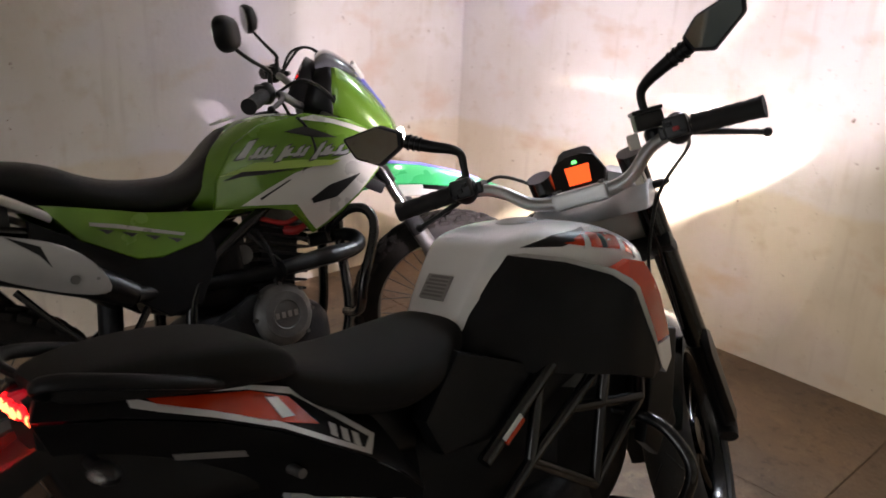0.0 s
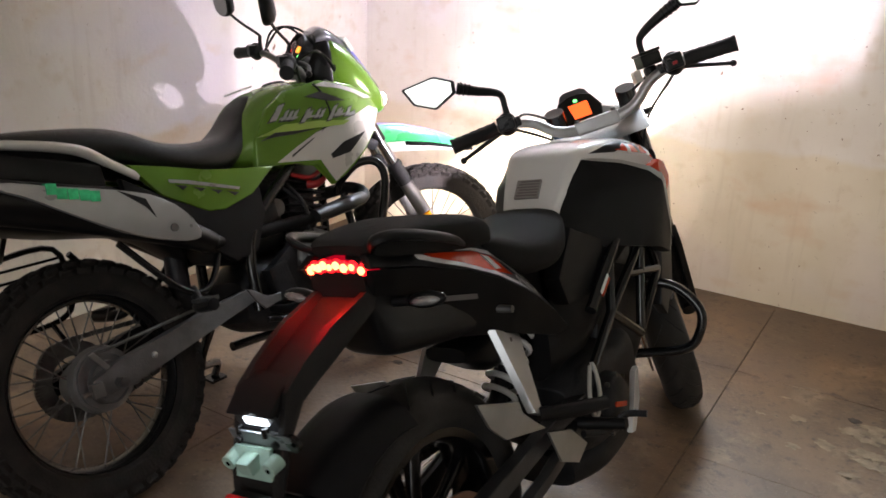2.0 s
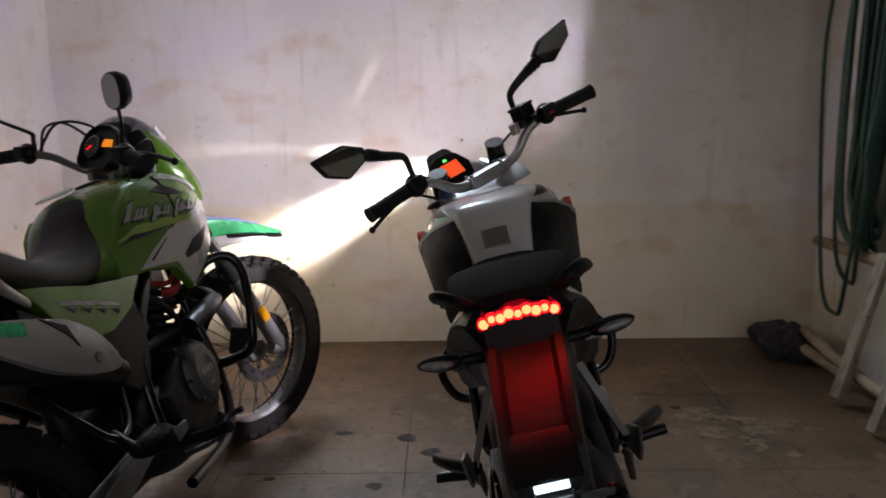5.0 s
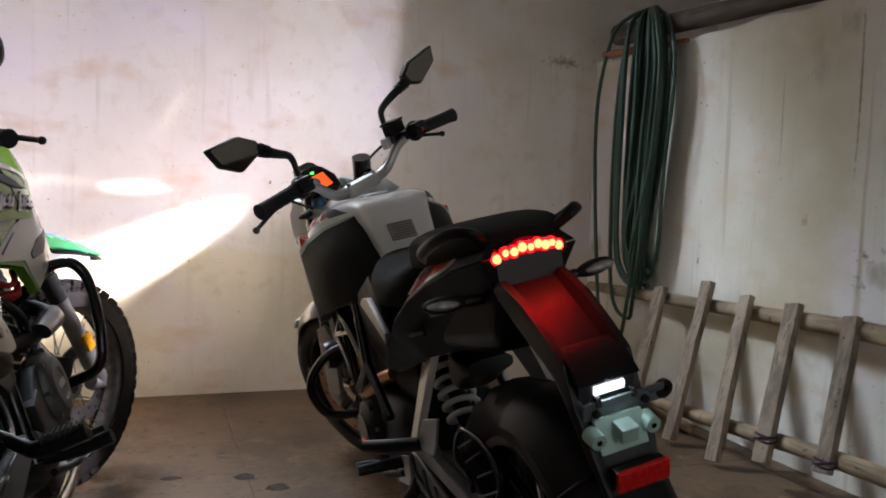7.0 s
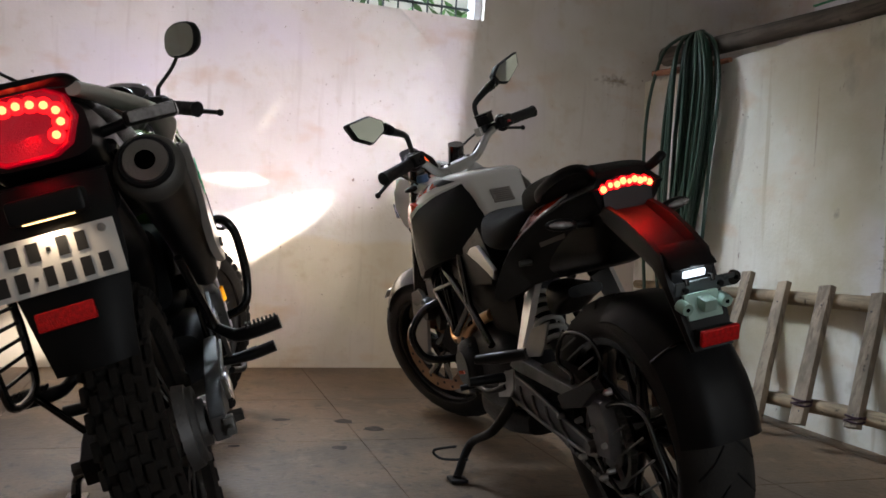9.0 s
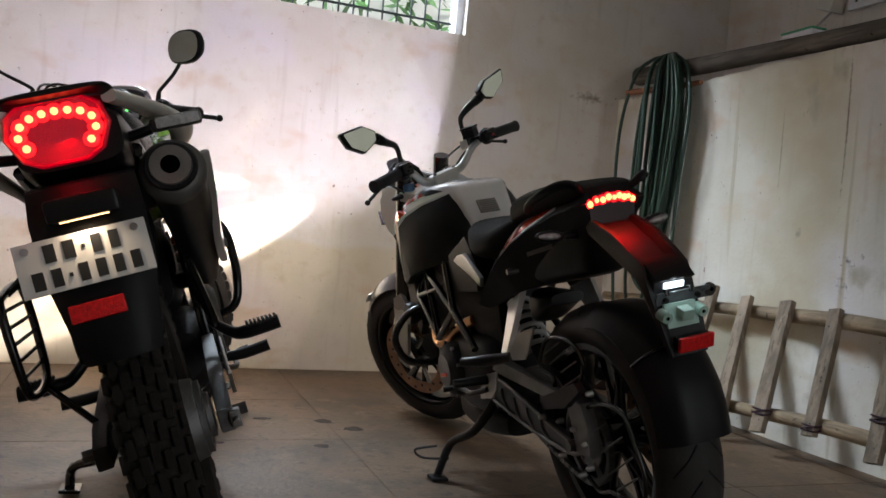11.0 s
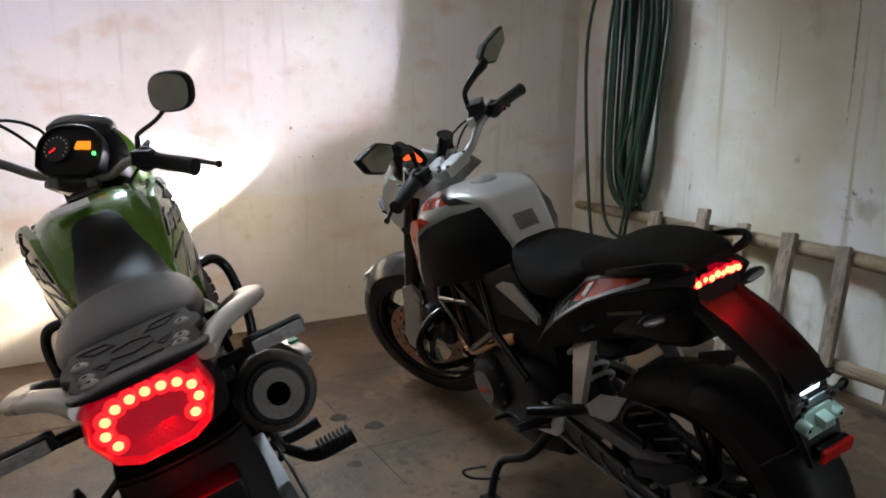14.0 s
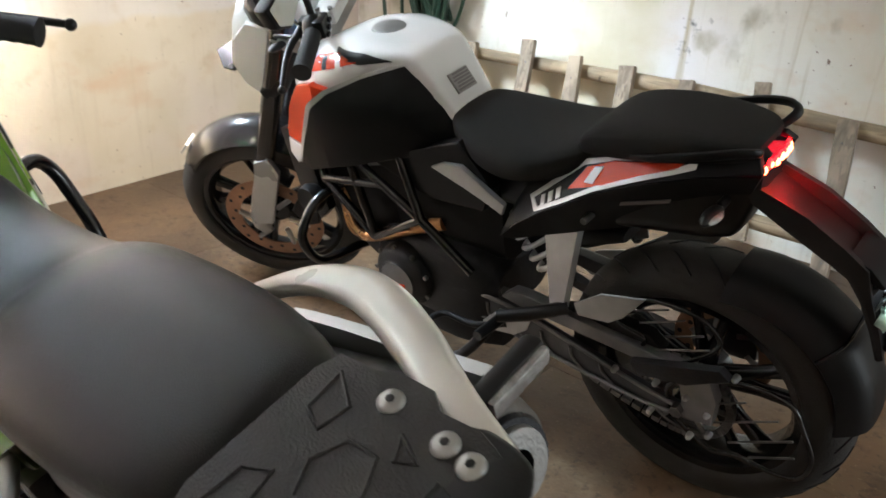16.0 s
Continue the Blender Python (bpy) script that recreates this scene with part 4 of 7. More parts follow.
    o = [(-0.058, -0.036), (-0.066, 0.0), (-0.046, 0.040), (-0.018, 0.052), (0.018, 0.052), (0.046, 0.040), (0.066, 0.0), (0.058, -0.036), (0.02, -0.046), (-0.02, -0.046)]
    dc, dn, dv = Vector((1.120, 0.034, 0.978)), Vector((-0.86, 0, 0.51)), Vector((0.51, 0, 0.86))
    dash.skin([[dc + Vector((0, u * f, 0)) + dv * (v * f) + dn * d for u, v in o] for f, d in ((0.7, -0.045), (1, -0.02), (1.03, 0.006), (0.95, 0.012))])
    dash = P("instrument_panel", dash, BLACK, root, "digital instrument panel with a lit orange display", True, 50)
    scr = Shape().skin([[dc + Vector((0, u, 0)) + dv * v + dn * d for u, v in ((-0.034, -0.024), (0.014, -0.024), (0.022, 0.020), (-0.032, 0.020))] for d in (0.012, 0.0150)])
    P("display", scr, LCD, dash, "lit orange display", True, 20)
    P("pilot_lamp", Shape().skin([[dc + Vector((0, u, 0)) + dv * v + dn * d for u, v in ((-0.006, 0.028), (0.004, 0.028), (0.004, 0.034), (-0.006, 0.034))] for d in (0.012, 0.0155)]), LEDGREEN, dash, "lit green pilot lamp", True)
    fl = Shape().skin([[dc + Vector((q, 0, 0)) + dv * v + Vector((0, u, 0)) for u, v in ((-0.052, 0.030), (-0.036, 0.066), (-0.024, 0.074), (0.024, 0.074), (0.036, 0.066), (0.052, 0.030))] for q in (-0.002, 0.002)])
    P("fly_screen", fl, SMOKE, dash, "small smoked fly screen", True, 30)
    # headlamp mask: a bowl open to the front, its lamp recessed
    mk, rings = Shape(), []
    for f, dx, dz in ((0.55, -0.075, 0.0), (0.95, -0.055, 0), (1.02, 0.0, 0), (1.0, 0.022, 0), (0.90, 0.024, 0), (0.86, -0.01, 0), (0.50, -0.05, 0)):
        rings.append([(1.205 + dx + 0.25 * (0.87 - (0.865 + v * f)) * 0.9, u * f, 0.865 + v * f) for u, v in ((0, -0.105), (0.055, -0.085), (0.088, -0.02), (0.095, 0.045), (0.075, 0.095), (0.03, 0.118), (-0.03, 0.118), (-0.075, 0.095), (-0.095, 0.045), (-0.088, -0.02), (-0.055, -0.085))])
    mk.skin(rings)
    mask = P("headlamp", mk, WHITE, root, "white headlamp mask with a lit lamp", True)
    for y0, y1 in ((0.084, 0.10), (-0.10, -0.084)):
        P("headlamp_side", Shape().plate([(1.115, 0.945), (1.165, 0.962), (1.215, 0.92), (1.238, 0.86), (1.225, 0.80), (1.185, 0.755), (1.150, 0.762), (1.135, 0.82)], y0, y1, 0.005), WHITE, mask, "white lamp cheek", True)
    # small tilted screen, added unseen before the bulb to cut the light off below
    bulb = S @ Vector((1.240, 0, 0.865))
    out, edge, low = (WBIKE_TURN.inverted() @ Vector(v) for v in ((0, 1, 0), (0.938, 0, 0.345), (0.345, 0, -0.938)))
    cut = Shape().skin([[bulb + out * k + edge * u + low * v for u, v in ((-0.075, 0.0), (0.06, 0.0), (0.06, 0.05), (-0.075, 0.05))] for k in (0.020, 0.0215)])
    cut.skin([[bulb + out * k + edge * u + low * v for u, v in ((-0.075, 0.048), (0.06, 0.048), (0.06, 0.05), (-0.075, 0.05))] for k in (-0.02, 0.0215)])
    part("added_light_screen", cut, HOLE, mask, "small dark bulb screen", 20)
    P("bulb", Shape().ball((1.165, 0, 0.865), 0.022, (0.6, 1, 1)), LEDHEAD, mask, "lit bulb", True)
    for sd, _ in LR:
        ind = Shape().tube([(1.115, 0.085 * sd, 0.905), (1.095, 0.112 * sd, 0.915)], 0.007, 8, smooth=False).ball((1.080, 0.134 * sd, 0.922), 0.013, (0.9, 2.0, 0.7), (0, 0, -30 * sd))
        ind = P("front_indicator", ind, BLACK, root, "", True)
        P("lens", Shape().ball((1.088, 0.136 * sd, 0.922), 0.011, (0.8, 1.8, 0.65), (0, 0, -30 * sd)), CLEARLENS, ind, "clear indicator lens", True)

    # tank, shrouds
    hull = [(0.546, 0.74, 0.775, 0.056, 4.5), (0.566, 0.73, 0.800, 0.064, 5), (0.60, 0.72, 0.842, 0.073, 9), (0.635, 0.71, 0.884, 0.081, 10), (0.670, 0.70, 0.913, 0.092, 9), (0.74, 0.70, 0.922, 0.122, 6), (0.83, 0.70, 0.920, 0.166, 3.4), (0.90, 0.70, 0.908, 0.178, 3.0), (0.97, 0.72, 0.880, 0.155, 2.8), (1.01, 0.74, 0.850, 0.11, 2.6)]
    tank = Shape().body(hull, steps=6, n=40)
    tank = P("fuel_tank", tank, WHITE, root, "glossy white fuel tank")
    P("fuel_cap", Shape().lathe([(0.0, 0.925), (0.036, 0.925), (0.040, 0.921), (0.040, 0.910), (0.0, 0.910)], (0.80, 0, 0), 28, "z"), DULLALU, tank, "round metal fuel cap")
    # warning label on the rear slope, printed lines
    ln = Vector((-0.776, 0, 0.631))
    lc, lv = Vector((0.598, 0.006, 0.841)), Vector((0.631, 0, 0.776))
    lab = P("label", Shape().skin([[lc + Vector((0, u, 0)) + lv * v + ln * d for u, v in ((-0.030, -0.023), (0.030, -0.023), (0.030, 0.023), (-0.030, 0.023))] for d in (-0.012, 0.0045)]), STICKER, tank, "grey rectangular warning label", sharp=20)
    for k in range(6):
        v = -0.0185 + 0.007 * k
        P("print_line", Shape().skin([[lc + Vector((0, u, 0)) + lv * vv + ln * d for u, vv in ((-0.027, v), (0.026 - 0.003 * (k % 3), v), (0.026 - 0.003 * (k % 3), v + 0.0040), (-0.027, v + 0.0040))] for d in (0.003, 0.0052)]), STICKLINE, lab, "", sharp=20)
    for sd, _ in LR:
        def lean_out(x, z, sd=sd):
            edge = float(np.interp(x, [0.546, 0.675, 0.83, 0.99], [0.783, 0.894, 0.835, 0.70]))
            tuck = 0.85 * max(0.0, z - edge + 0.06) * max(0.0, min(1.0, (0.86 - x) / 0.17))
            return sd * (float(np.interp(x, [0.54, 0.60, 0.70, 0.78, 0.86, 0.94, 1.06], [0.046, 0.074, 0.122, 0.158, 0.178, 0.172, 0.142])) - tuck - 0.10 * max(0, 0.80 - z))
        y0, y1 = (0.0, 0.030) if sd > 0 else (-0.030, 0.0)
        cuts = dict(folds=(0.60, 0.65, 0.70, 0.74, 0.78, 0.82, 0.86, 0.90, 0.94, 0.98), levels=(0.72, 0.76, 0.80, 0.83, 0.86))
        sh = Shape().plate([(0.546, 0.783), (0.675, 0.894), (0.76, 0.868), (0.83, 0.836), (0.878, 0.796), (0.918, 0.725), (0.955, 0.660), (0.985, 0.612), (0.94, 0.606), (0.86, 0.640), (0.76, 0.668), (0.66, 0.690), (0.575, 0.735)], y0, y1, 0.005, lean_out, **cuts)
        shroud = P("tank_shroud", sh, SATIN, root, "matt black tank side panel", sharp=24)
        y2, y3 = (0.006, 0.026) if sd > 0 else (-0.026, -0.006)
        P("orange_spoiler", Shape().plate([(0.836, 0.838), (0.866, 0.852), (0.912, 0.838), (0.972, 0.764), (1.018, 0.696), (1.032, 0.664), (0.962, 0.668), (0.923, 0.728), (0.883, 0.800)], y2, y3, 0.004, lean_out, **cuts), ORANGE, shroud, "glossy orange spoiler panel", sharp=24)
        P("white_spoiler", Shape().plate([(0.964, 0.664), (1.033, 0.660), (1.050, 0.612), (1.020, 0.590), (0.990, 0.614)], y2, y3, 0.004, lean_out), WHITE, shroud, "glossy white spoiler tip")
        y4, y5 = (0.029, 0.0315) if sd > 0 else (-0.0315, -0.029)
        P("white_edge", Shape().plate([(0.675, 0.896), (0.76, 0.872), (0.833, 0.840), (0.883, 0.799), (0.923, 0.728), (0.960, 0.663), (0.990, 0.614), (0.983, 0.612), (0.953, 0.658), (0.914, 0.721), (0.873, 0.791), (0.828, 0.831), (0.76, 0.864), (0.677, 0.889)], y4, y5, 0.0, lean_out, **cuts), SILVERP, shroud, "pale pinstripe along the panel edge", sharp=24)

        def drape(x, z, sd=sd):
            return sd * hull_side(hull, x, z)
        y6, y7 = (-0.006, 0.0035) if sd > 0 else (-0.0035, 0.006)
        fine = dict(folds=[0.70 + 0.02 * i for i in range(15)], levels=[0.83 + 0.008 * i for i in range(12)])
        P("tank_graphic", Shape().plate([(0.775, 0.893), (0.83, 0.904), (0.885, 0.893), (0.955, 0.846), (0.945, 0.832), (0.885, 0.864), (0.83, 0.877)], y6, y7, 0, drape, **fine), ORANGE, tank, "orange tank graphic")
        P("tank_graphic", Shape().plate([(0.700, 0.898), (0.765, 0.909), (0.850, 0.908), (0.828, 0.900), (0.770, 0.888)], y6, y7, 0, drape, **fine), BLACK, tank, "black tank graphic")
        for q, (gx, gz) in enumerate(((0.808, 0.889), (0.846, 0.884), (0.884, 0.871), (0.918, 0.851))):
            P("tank_chevron", Shape().plate([(gx, gz - 0.010), (gx + 0.012, gz + 0.012), (gx + 0.022, gz + 0.009), (gx + 0.011, gz - 0.013)], y6 * 1.15, y7 * 1.4, 0, drape, **fine), BLACK if q % 2 else WHITE, tank, "black and white chevron of the tank graphic")
        P("side_cover", Shape().plate([(0.60, 0.735), (0.66, 0.700), (0.80, 0.690), (0.83, 0.66), (0.62, 0.60), (0.47, 0.615), (0.44, 0.68), (0.52, 0.77)], 0.085 * sd, 0.125 * sd, 0.008), SATIN, root, "matt black knee panel")
        if sd > 0:
            P("frame_plate", Shape().plate([(0.592, 0.696), (0.560, 0.714), (0.510, 0.722), (0.400, 0.662), (0.408, 0.636), (0.50, 0.672)], 0.126, 0.140, 0.005), HANGER, root, "bare metal frame junction")

    # seats and tail
    seat = Shape().body([(0.585, 0.755, 0.79, 0.060), (0.56, 0.735, 0.806, 0.088), (0.50, 0.71, 0.800, 0.120), (0.42, 0.70, 0.795, 0.140), (0.34, 0.715, 0.800, 0.136), (0.27, 0.745, 0.818, 0.114), (0.235, 0.77, 0.822, 0.085)], 3.0)
    P("rider_seat", seat, FABRIC, root, "black rider seat")
    pill = Shape().body([(0.262, 0.808, 0.828, 0.080), (0.242, 0.802, 0.850, 0.100), (0.20, 0.806, 0.872, 0.108), (0.11, 0.82, 0.889, 0.106), (0.02, 0.838, 0.893, 0.094), (-0.035, 0.850, 0.888, 0.078), (-0.058, 0.860, 0.880, 0.056)], 4.2)
    P("pillion_seat", pill, FABRIC, root, "black pillion seat")
    P("tail_core", Shape().body([(0.46, 0.60, 0.72, 0.07), (0.30, 0.625, 0.79, 0.092), (0.10, 0.658, 0.835, 0.082), (0.0, 0.676, 0.85, 0.070), (-0.04, 0.700, 0.865, 0.064), (-0.072, 0.79, 0.862, 0.056)], 4), BLACK, root, "black tail body")
    for sd, _ in LR:
        def ridge(x):
            return float(np.interp(x, [-0.08, 0.01, 0.12, 0.20, 0.31, 0.37, 0.41], [0.845, 0.826, 0.790, 0.752, 0.680, 0.632, 0.590]))

        def taper(x, z, sd=sd):
            r = ridge(x)
            return sd * (0.066 + 0.066 * max(0, min(1, (x + 0.07) / 0.33)) - 0.85 * max(0, z - r) - 0.55 * max(0, r - z))
        a, b = (0.0, 0.016) if sd > 0 else (-0.016, 0.0)
        bends = dict(folds=[-0.06 + 0.04 * i for i in range(12)])
        tp = P("tail_panel", Shape().plate([(0.41, 0.590), (0.37, 0.632), (0.31, 0.680), (0.20, 0.752), (0.12, 0.790), (0.01, 0.826), (-0.078, 0.845), (-0.06, 0.800), (-0.03, 0.742), (0.02, 0.695), (0.10, 0.668), (0.25, 0.630), (0.33, 0.600), (0.39, 0.578)], a, b, 0.003, taper, **bends), SATIN, root, "satin black tail side panel", sharp=24)
        top = P("tail_top_panel", Shape().plate([(0.41, 0.592), (0.395, 0.660), (0.36, 0.735), (0.31, 0.778), (0.18, 0.824), (0.02, 0.856), (-0.065, 0.866), (-0.078, 0.847), (0.01, 0.828), (0.12, 0.792), (0.20, 0.754), (0.31, 0.682), (0.37, 0.634)], a, b, 0.003, taper, **bends), SATIN, tp, "sloping black upper facet", sharp=24)
        e, f = (0.0150, 0.0185) if sd > 0 else (-0.0185, -0.0150)
        P("orange_panel", Shape().plate([(0.258, 0.742), (0.232, 0.784), (0.180, 0.808), (0.05, 0.838), (0.06, 0.827), (0.12, 0.804), (0.19, 0.769)], e, f, 0, taper, **bends), ORANGE, top, "orange decal")
        P("white_stripe", Shape().plate([(0.325, 0.677), (0.20, 0.758), (0.12, 0.796), (0.06, 0.820), (0.028, 0.834), (0.028, 0.846), (0.060, 0.829), (0.12, 0.804), (0.20, 0.766), (0.318, 0.689)], e, f, 0, taper, **bends), WHITE, top, "white decal stripe")
        P("white_loop", Shape().plate([(0.325, 0.677), (0.354, 0.690), (0.243, 0.792), (0.180, 0.815), (0.10, 0.834), (0.10, 0.830), (0.178, 0.810), (0.238, 0.785), (0.340, 0.692), (0.318, 0.686)], e, f, 0, taper, **bends), WHITE, top, "white decal outline")
        for q in range(3):
            P("decal_mark", Shape().plate([(0.270 + 0.017 * q, 0.724 - 0.0125 * q), (0.277 + 0.017 * q, 0.737 - 0.0125 * q), (0.286 + 0.017 * q, 0.730 - 0.0125 * q), (0.279 + 0.017 * q, 0.717 - 0.0125 * q)], e, f, 0, taper), WHITE, top, "small white block of the decal")
        P("decal_flash", Shape().plate([(0.226, 0.764), (0.214, 0.790), (0.196, 0.796), (0.206, 0.768)], e * 1.15, f * 1.15, 0, taper), PEARL, top, "white decal flash")
        P("panel_mark", Shape().plate([(0.16, 0.726), (0.155, 0.737), (0.07, 0.757), (0.075, 0.746)], e, f, 0, taper), STICKLINE, tp, "faint grey moulded mark")
        P("panel_bolt", Shape().lathe([(0.0, 0.140 * sd), (0.007, 0.140 * sd), (0.008, 0.110 * sd), (0.0, 0.110 * sd)], (0.215, 0, 0.690), 12), STEEL, tp)
        P("grab_handle", Shape().tube([(0.14, 0.104 * sd, 0.832), (0.09, 0.120 * sd, 0.852), (0.01, 0.121 * sd, 0.878), (-0.046, 0.106 * sd, 0.892), (-0.068, 0.084 * sd, 0.888), (-0.050, 0.060 * sd, 0.868)], [0.007, 0.010, 0.011, 0.011, 0.010, 0.008], 10, flat=0.7), SATIN, root, "black grab handle")
        ind = P("rear_indicator", Shape().tube([(-0.02, 0.050 * sd, 0.776), (-0.022, 0.100 * sd, 0.780)], 0.009, 8, smooth=False).ball((-0.025, 0.134 * sd, 0.784), 0.018, (0.8, 2.1, 0.75), (6 * sd, 0, 0)), BLACK, root, "black rear indicator")
        P("lens", Shape().ball((-0.034, 0.138 * sd, 0.785), 0.0125, (0.75, 2.2, 0.65), (6 * sd, 0, 0)), CLEARLENS, ind, "clear indicator lens")
    # tail lamp: a curved red lens with a row of lit diodes
    lens = Shape()
    rings = []
    for i in range(13):
        q = -1 + i / 6
        z = 0.853 - 0.013 * q * q
        x = -0.076 + 0.018 * q * q
        rings.append([(x, 0.063 * q, z - 0.012), (x - 0.006, 0.063 * q, z - 0.003), (x - 0.004, 0.063 * q, z + 0.010), (x + 0.02, 0.063 * q, z + 0.012), (x + 0.02, 0.063 * q, z - 0.013)])
    lamp = P("tail_lamp", Shape().skin(rings), REDLENS, root, "lit red tail lamp")
    for i in range(9):
        q = -1 + i / 4
        c = (-0.0815 + 0.0125 * q * q, 0.053 * q, 0.853 - 0.009 * q * q + (0.0018 if i % 2 else -0.0012))
        cup = P("lamp_cup", Shape().ball(c, 0.0100, (0.5, 0.95, 1.05), seg=12), LEDGLOW, lamp, "glowing red cup")
        P("diode", Shape().ball((c[0] - 0.0028, c[1], c[2]), (0.0072, 0.0060, 0.0076)[i % 3], (0.75, 1.0, 1.0), seg=10), LEDRED, cup, "lit diode")
    # plate carrier
    def bend(x):
        return 0.012 * max(0, min(1, (-0.06 - x) / 0.2))

    car = Shape()
    st = [(-0.030, 0.800, 0.060, 0.020), (-0.070, 0.786, 0.061, 0.022), (-0.14, 0.752, 0.060, 0.022), (-0.205, 0.720, 0.058, 0.020), (-0.240, 0.700, 0.057, 0.018), (-0.265, 0.660, 0.056, 0.012), (-0.290, 0.600, 0.052, 0.010), (-0.306, 0.545, 0.044, 0.008)]
    rings = []
    for i, (x, z, w, t) in enumerate(st):
        nx, nz = (-0.43, 0.90) if i < 4 else (-0.95, 0.30) if i > 4 else (-0.75, 0.66)
        rim = 1.5 if 1 < i < 5 else 1.0
        rings.append([(x + nx * t * q, w * u + bend(x), z + nz * t * q) for u, q in ((-1, 0.2), (-0.92, rim), (-0.72, rim), (-0.60, 0.6), (0.60, 0.6), (0.72, rim), (0.92, rim), (1, 0.2), (0.95, -0.5), (-0.95, -0.5))])
    car = P("plate_carrier", car.skin(rings), CARRIER, root, "long black number-plate carrier", sharp=30)
    P("lamp_hood", Shape().plate([(-0.226, 0.732), (-0.262, 0.722), (-0.292, 0.692), (-0.284, 0.688), (-0.250, 0.700)], -0.034, 0.058, 0.004), SATIN, car, "black hood over the plate lamp")
    P("lamp_panel", Shape().box((-0.272, 0.012, 0.672), (0.006, 0.086, 0.034), 0.002, (0, -20, 0)), DARKALLOY, car, "pale panel lit by the plate lamp")
    P("plate_lamp", Shape().box((-0.2775, 0.010, 0.679), (0.008, 0.046, 0.013), 0.002, (0, -20, 0)), LEDWHITE, car, "lit white plate lamp")
    br = P("plate_bracket", Shape().box((-0.287, -0.004, 0.656), (0.004, 0.124, 0.026), 0.002, (0, -18, 0)), SMOKEDARK, car, "flat smoky grey plate bracket")
    P("bracket_end", Shape().rod((-0.2835, -0.066, 0.658), (-0.2895, -0.066, 0.657), 0.0135, n=20), BLACKTUBE, br)
    P("bracket_hole", Shape().rod((-0.2890, -0.069, 0.657), (-0.2902, -0.069, 0.657), 0.004, n=12), HOLE, br)
    for yy in (-0.018, 0.036):
        P("bracket_tab", Shape().box((-0.290, yy, 0.668), (0.010, 0.008, 0.014), 0.002), BLACKTUBE, br)
    for yy in (-0.034, 0.040):
        P("bracket_bolt", Shape().rod((-0.287, yy, 0.654), (-0.294, yy, 0.652), 0.006, n=6), BLACK, br, "black bolt head")
    P("mount", Shape().plate([(-0.296, 0.600), (-0.303, 0.600), (-0.295, 0.646), (-0.288, 0.646)], -0.024, 0.048, 0.002), MINT, car, "pale green plate mount")
    P("mount_block", Shape().box((-0.306, 0.010, 0.626), (0.026, 0.026, 0.022), 0.003, (0, -18, 0)), MINT, car, "pale green block")
    for yy in (-0.030, 0.052):
        boss = P("mount_boss", Shape().rod((-0.288, yy, 0.628), (-0.310, yy, 0.622), 0.0125, 0.011, 18), MINT, car, "pale green round boss")
        P("boss_hole", Shape().rod((-0.3095, yy, 0.622), (-0.3108, yy, 0.6217), 0.004, n=10), HOLE, car)
    P("reflector", Shape().box((-0.326, 0.006, 0.570), (0.009, 0.078, 0.030), 0.003, (0, -15, 0)), REFLECT, car, "red rectangular reflector")
    P("reflector_back", Shape().box((-0.316, 0.006, 0.572), (0.014, 0.074, 0.026), 0.003, (0, -15, 0)), SATIN, car)

    # frame, engine, exhaust
    for sd, _ in LR:
        b = 0.14 * sd
        for pts in ([(1.03, 0.06 * sd, 0.80), (0.86, b, 0.68), (0.64, b, 0.545), (0.50, b, 0.45)], [(1.07, 0.06 * sd, 0.68), (0.95, b, 0.56), (0.80, b, 0.44)], [(0.86, b, 0.68), (0.80, b, 0.44)], [(0.64, b, 0.545), (0.80, b, 0.44)], [(0.95, b, 0.56), (0.74, b, 0.605)], [(0.70, b * 0.9, 0.70), (0.64, b, 0.545)]):
            P("frame_tube", Shape().tube(pts, 0.0112, 10, 3, smooth=len(pts) > 3), BLACKTUBE, root, "black trellis frame tube")
    P("frame_tube", Shape().rod((0.76, -0.135, 0.722), (0.535, -0.140, 0.582), 0.0125), BLACKTUBE, root, "black trellis frame tube")
    for dz, mt, lb in ((0.0045, WHITE, "white half of the frame sticker"), (-0.0045, ORANGE, "red half of the frame sticker")):
        P("frame_sticker", Shape().box((0.597 - 0.53 * dz, -0.1525, 0.6205 + 0.85 * dz), (0.052, 0.003, 0.009), 0.001, (0, -32, 0)), mt, root, lb)
    P("crankcase", Shape().body([(0.46, 0.30, 0.42, 0.10), (0.52, 0.245, 0.47, 0.125), (0.66, 0.225, 0.47, 0.13), (0.80, 0.24, 0.46, 0.115), (0.86, 0.28, 0.40, 0.08)], 4), DARKMETAL, root, "dark grey engine block")
    P("airbox", Shape().body([(0.46, 0.44, 0.64, 0.07), (0.58, 0.43, 0.70, 0.085), (0.74, 0.50, 0.73, 0.095), (0.90, 0.52, 0.73, 0.085), (0.97, 0.56, 0.71, 0.06)], 4), SATIN, root, "black airbox behind the frame tubes")
    P("cylinder", Shape().box((0.775, 0, 0.53), (0.16, 0.17, 0.20), 0.02, (0, 18, 0)), DARKMETAL, root)
    P("engine_front", Shape().body([(0.76, 0.26, 0.62, 0.085), (0.86, 0.29, 0.64, 0.095), (0.95, 0.36, 0.64, 0.095), (1.00, 0.44, 0.62, 0.08)], 4), SATIN, root, "dark engine front behind the radiator")
    P("cylinder_head", Shape().box((0.815, 0, 0.655), (0.17, 0.20, 0.09), 0.02, (0, 18, 0)), ENGINE, root)
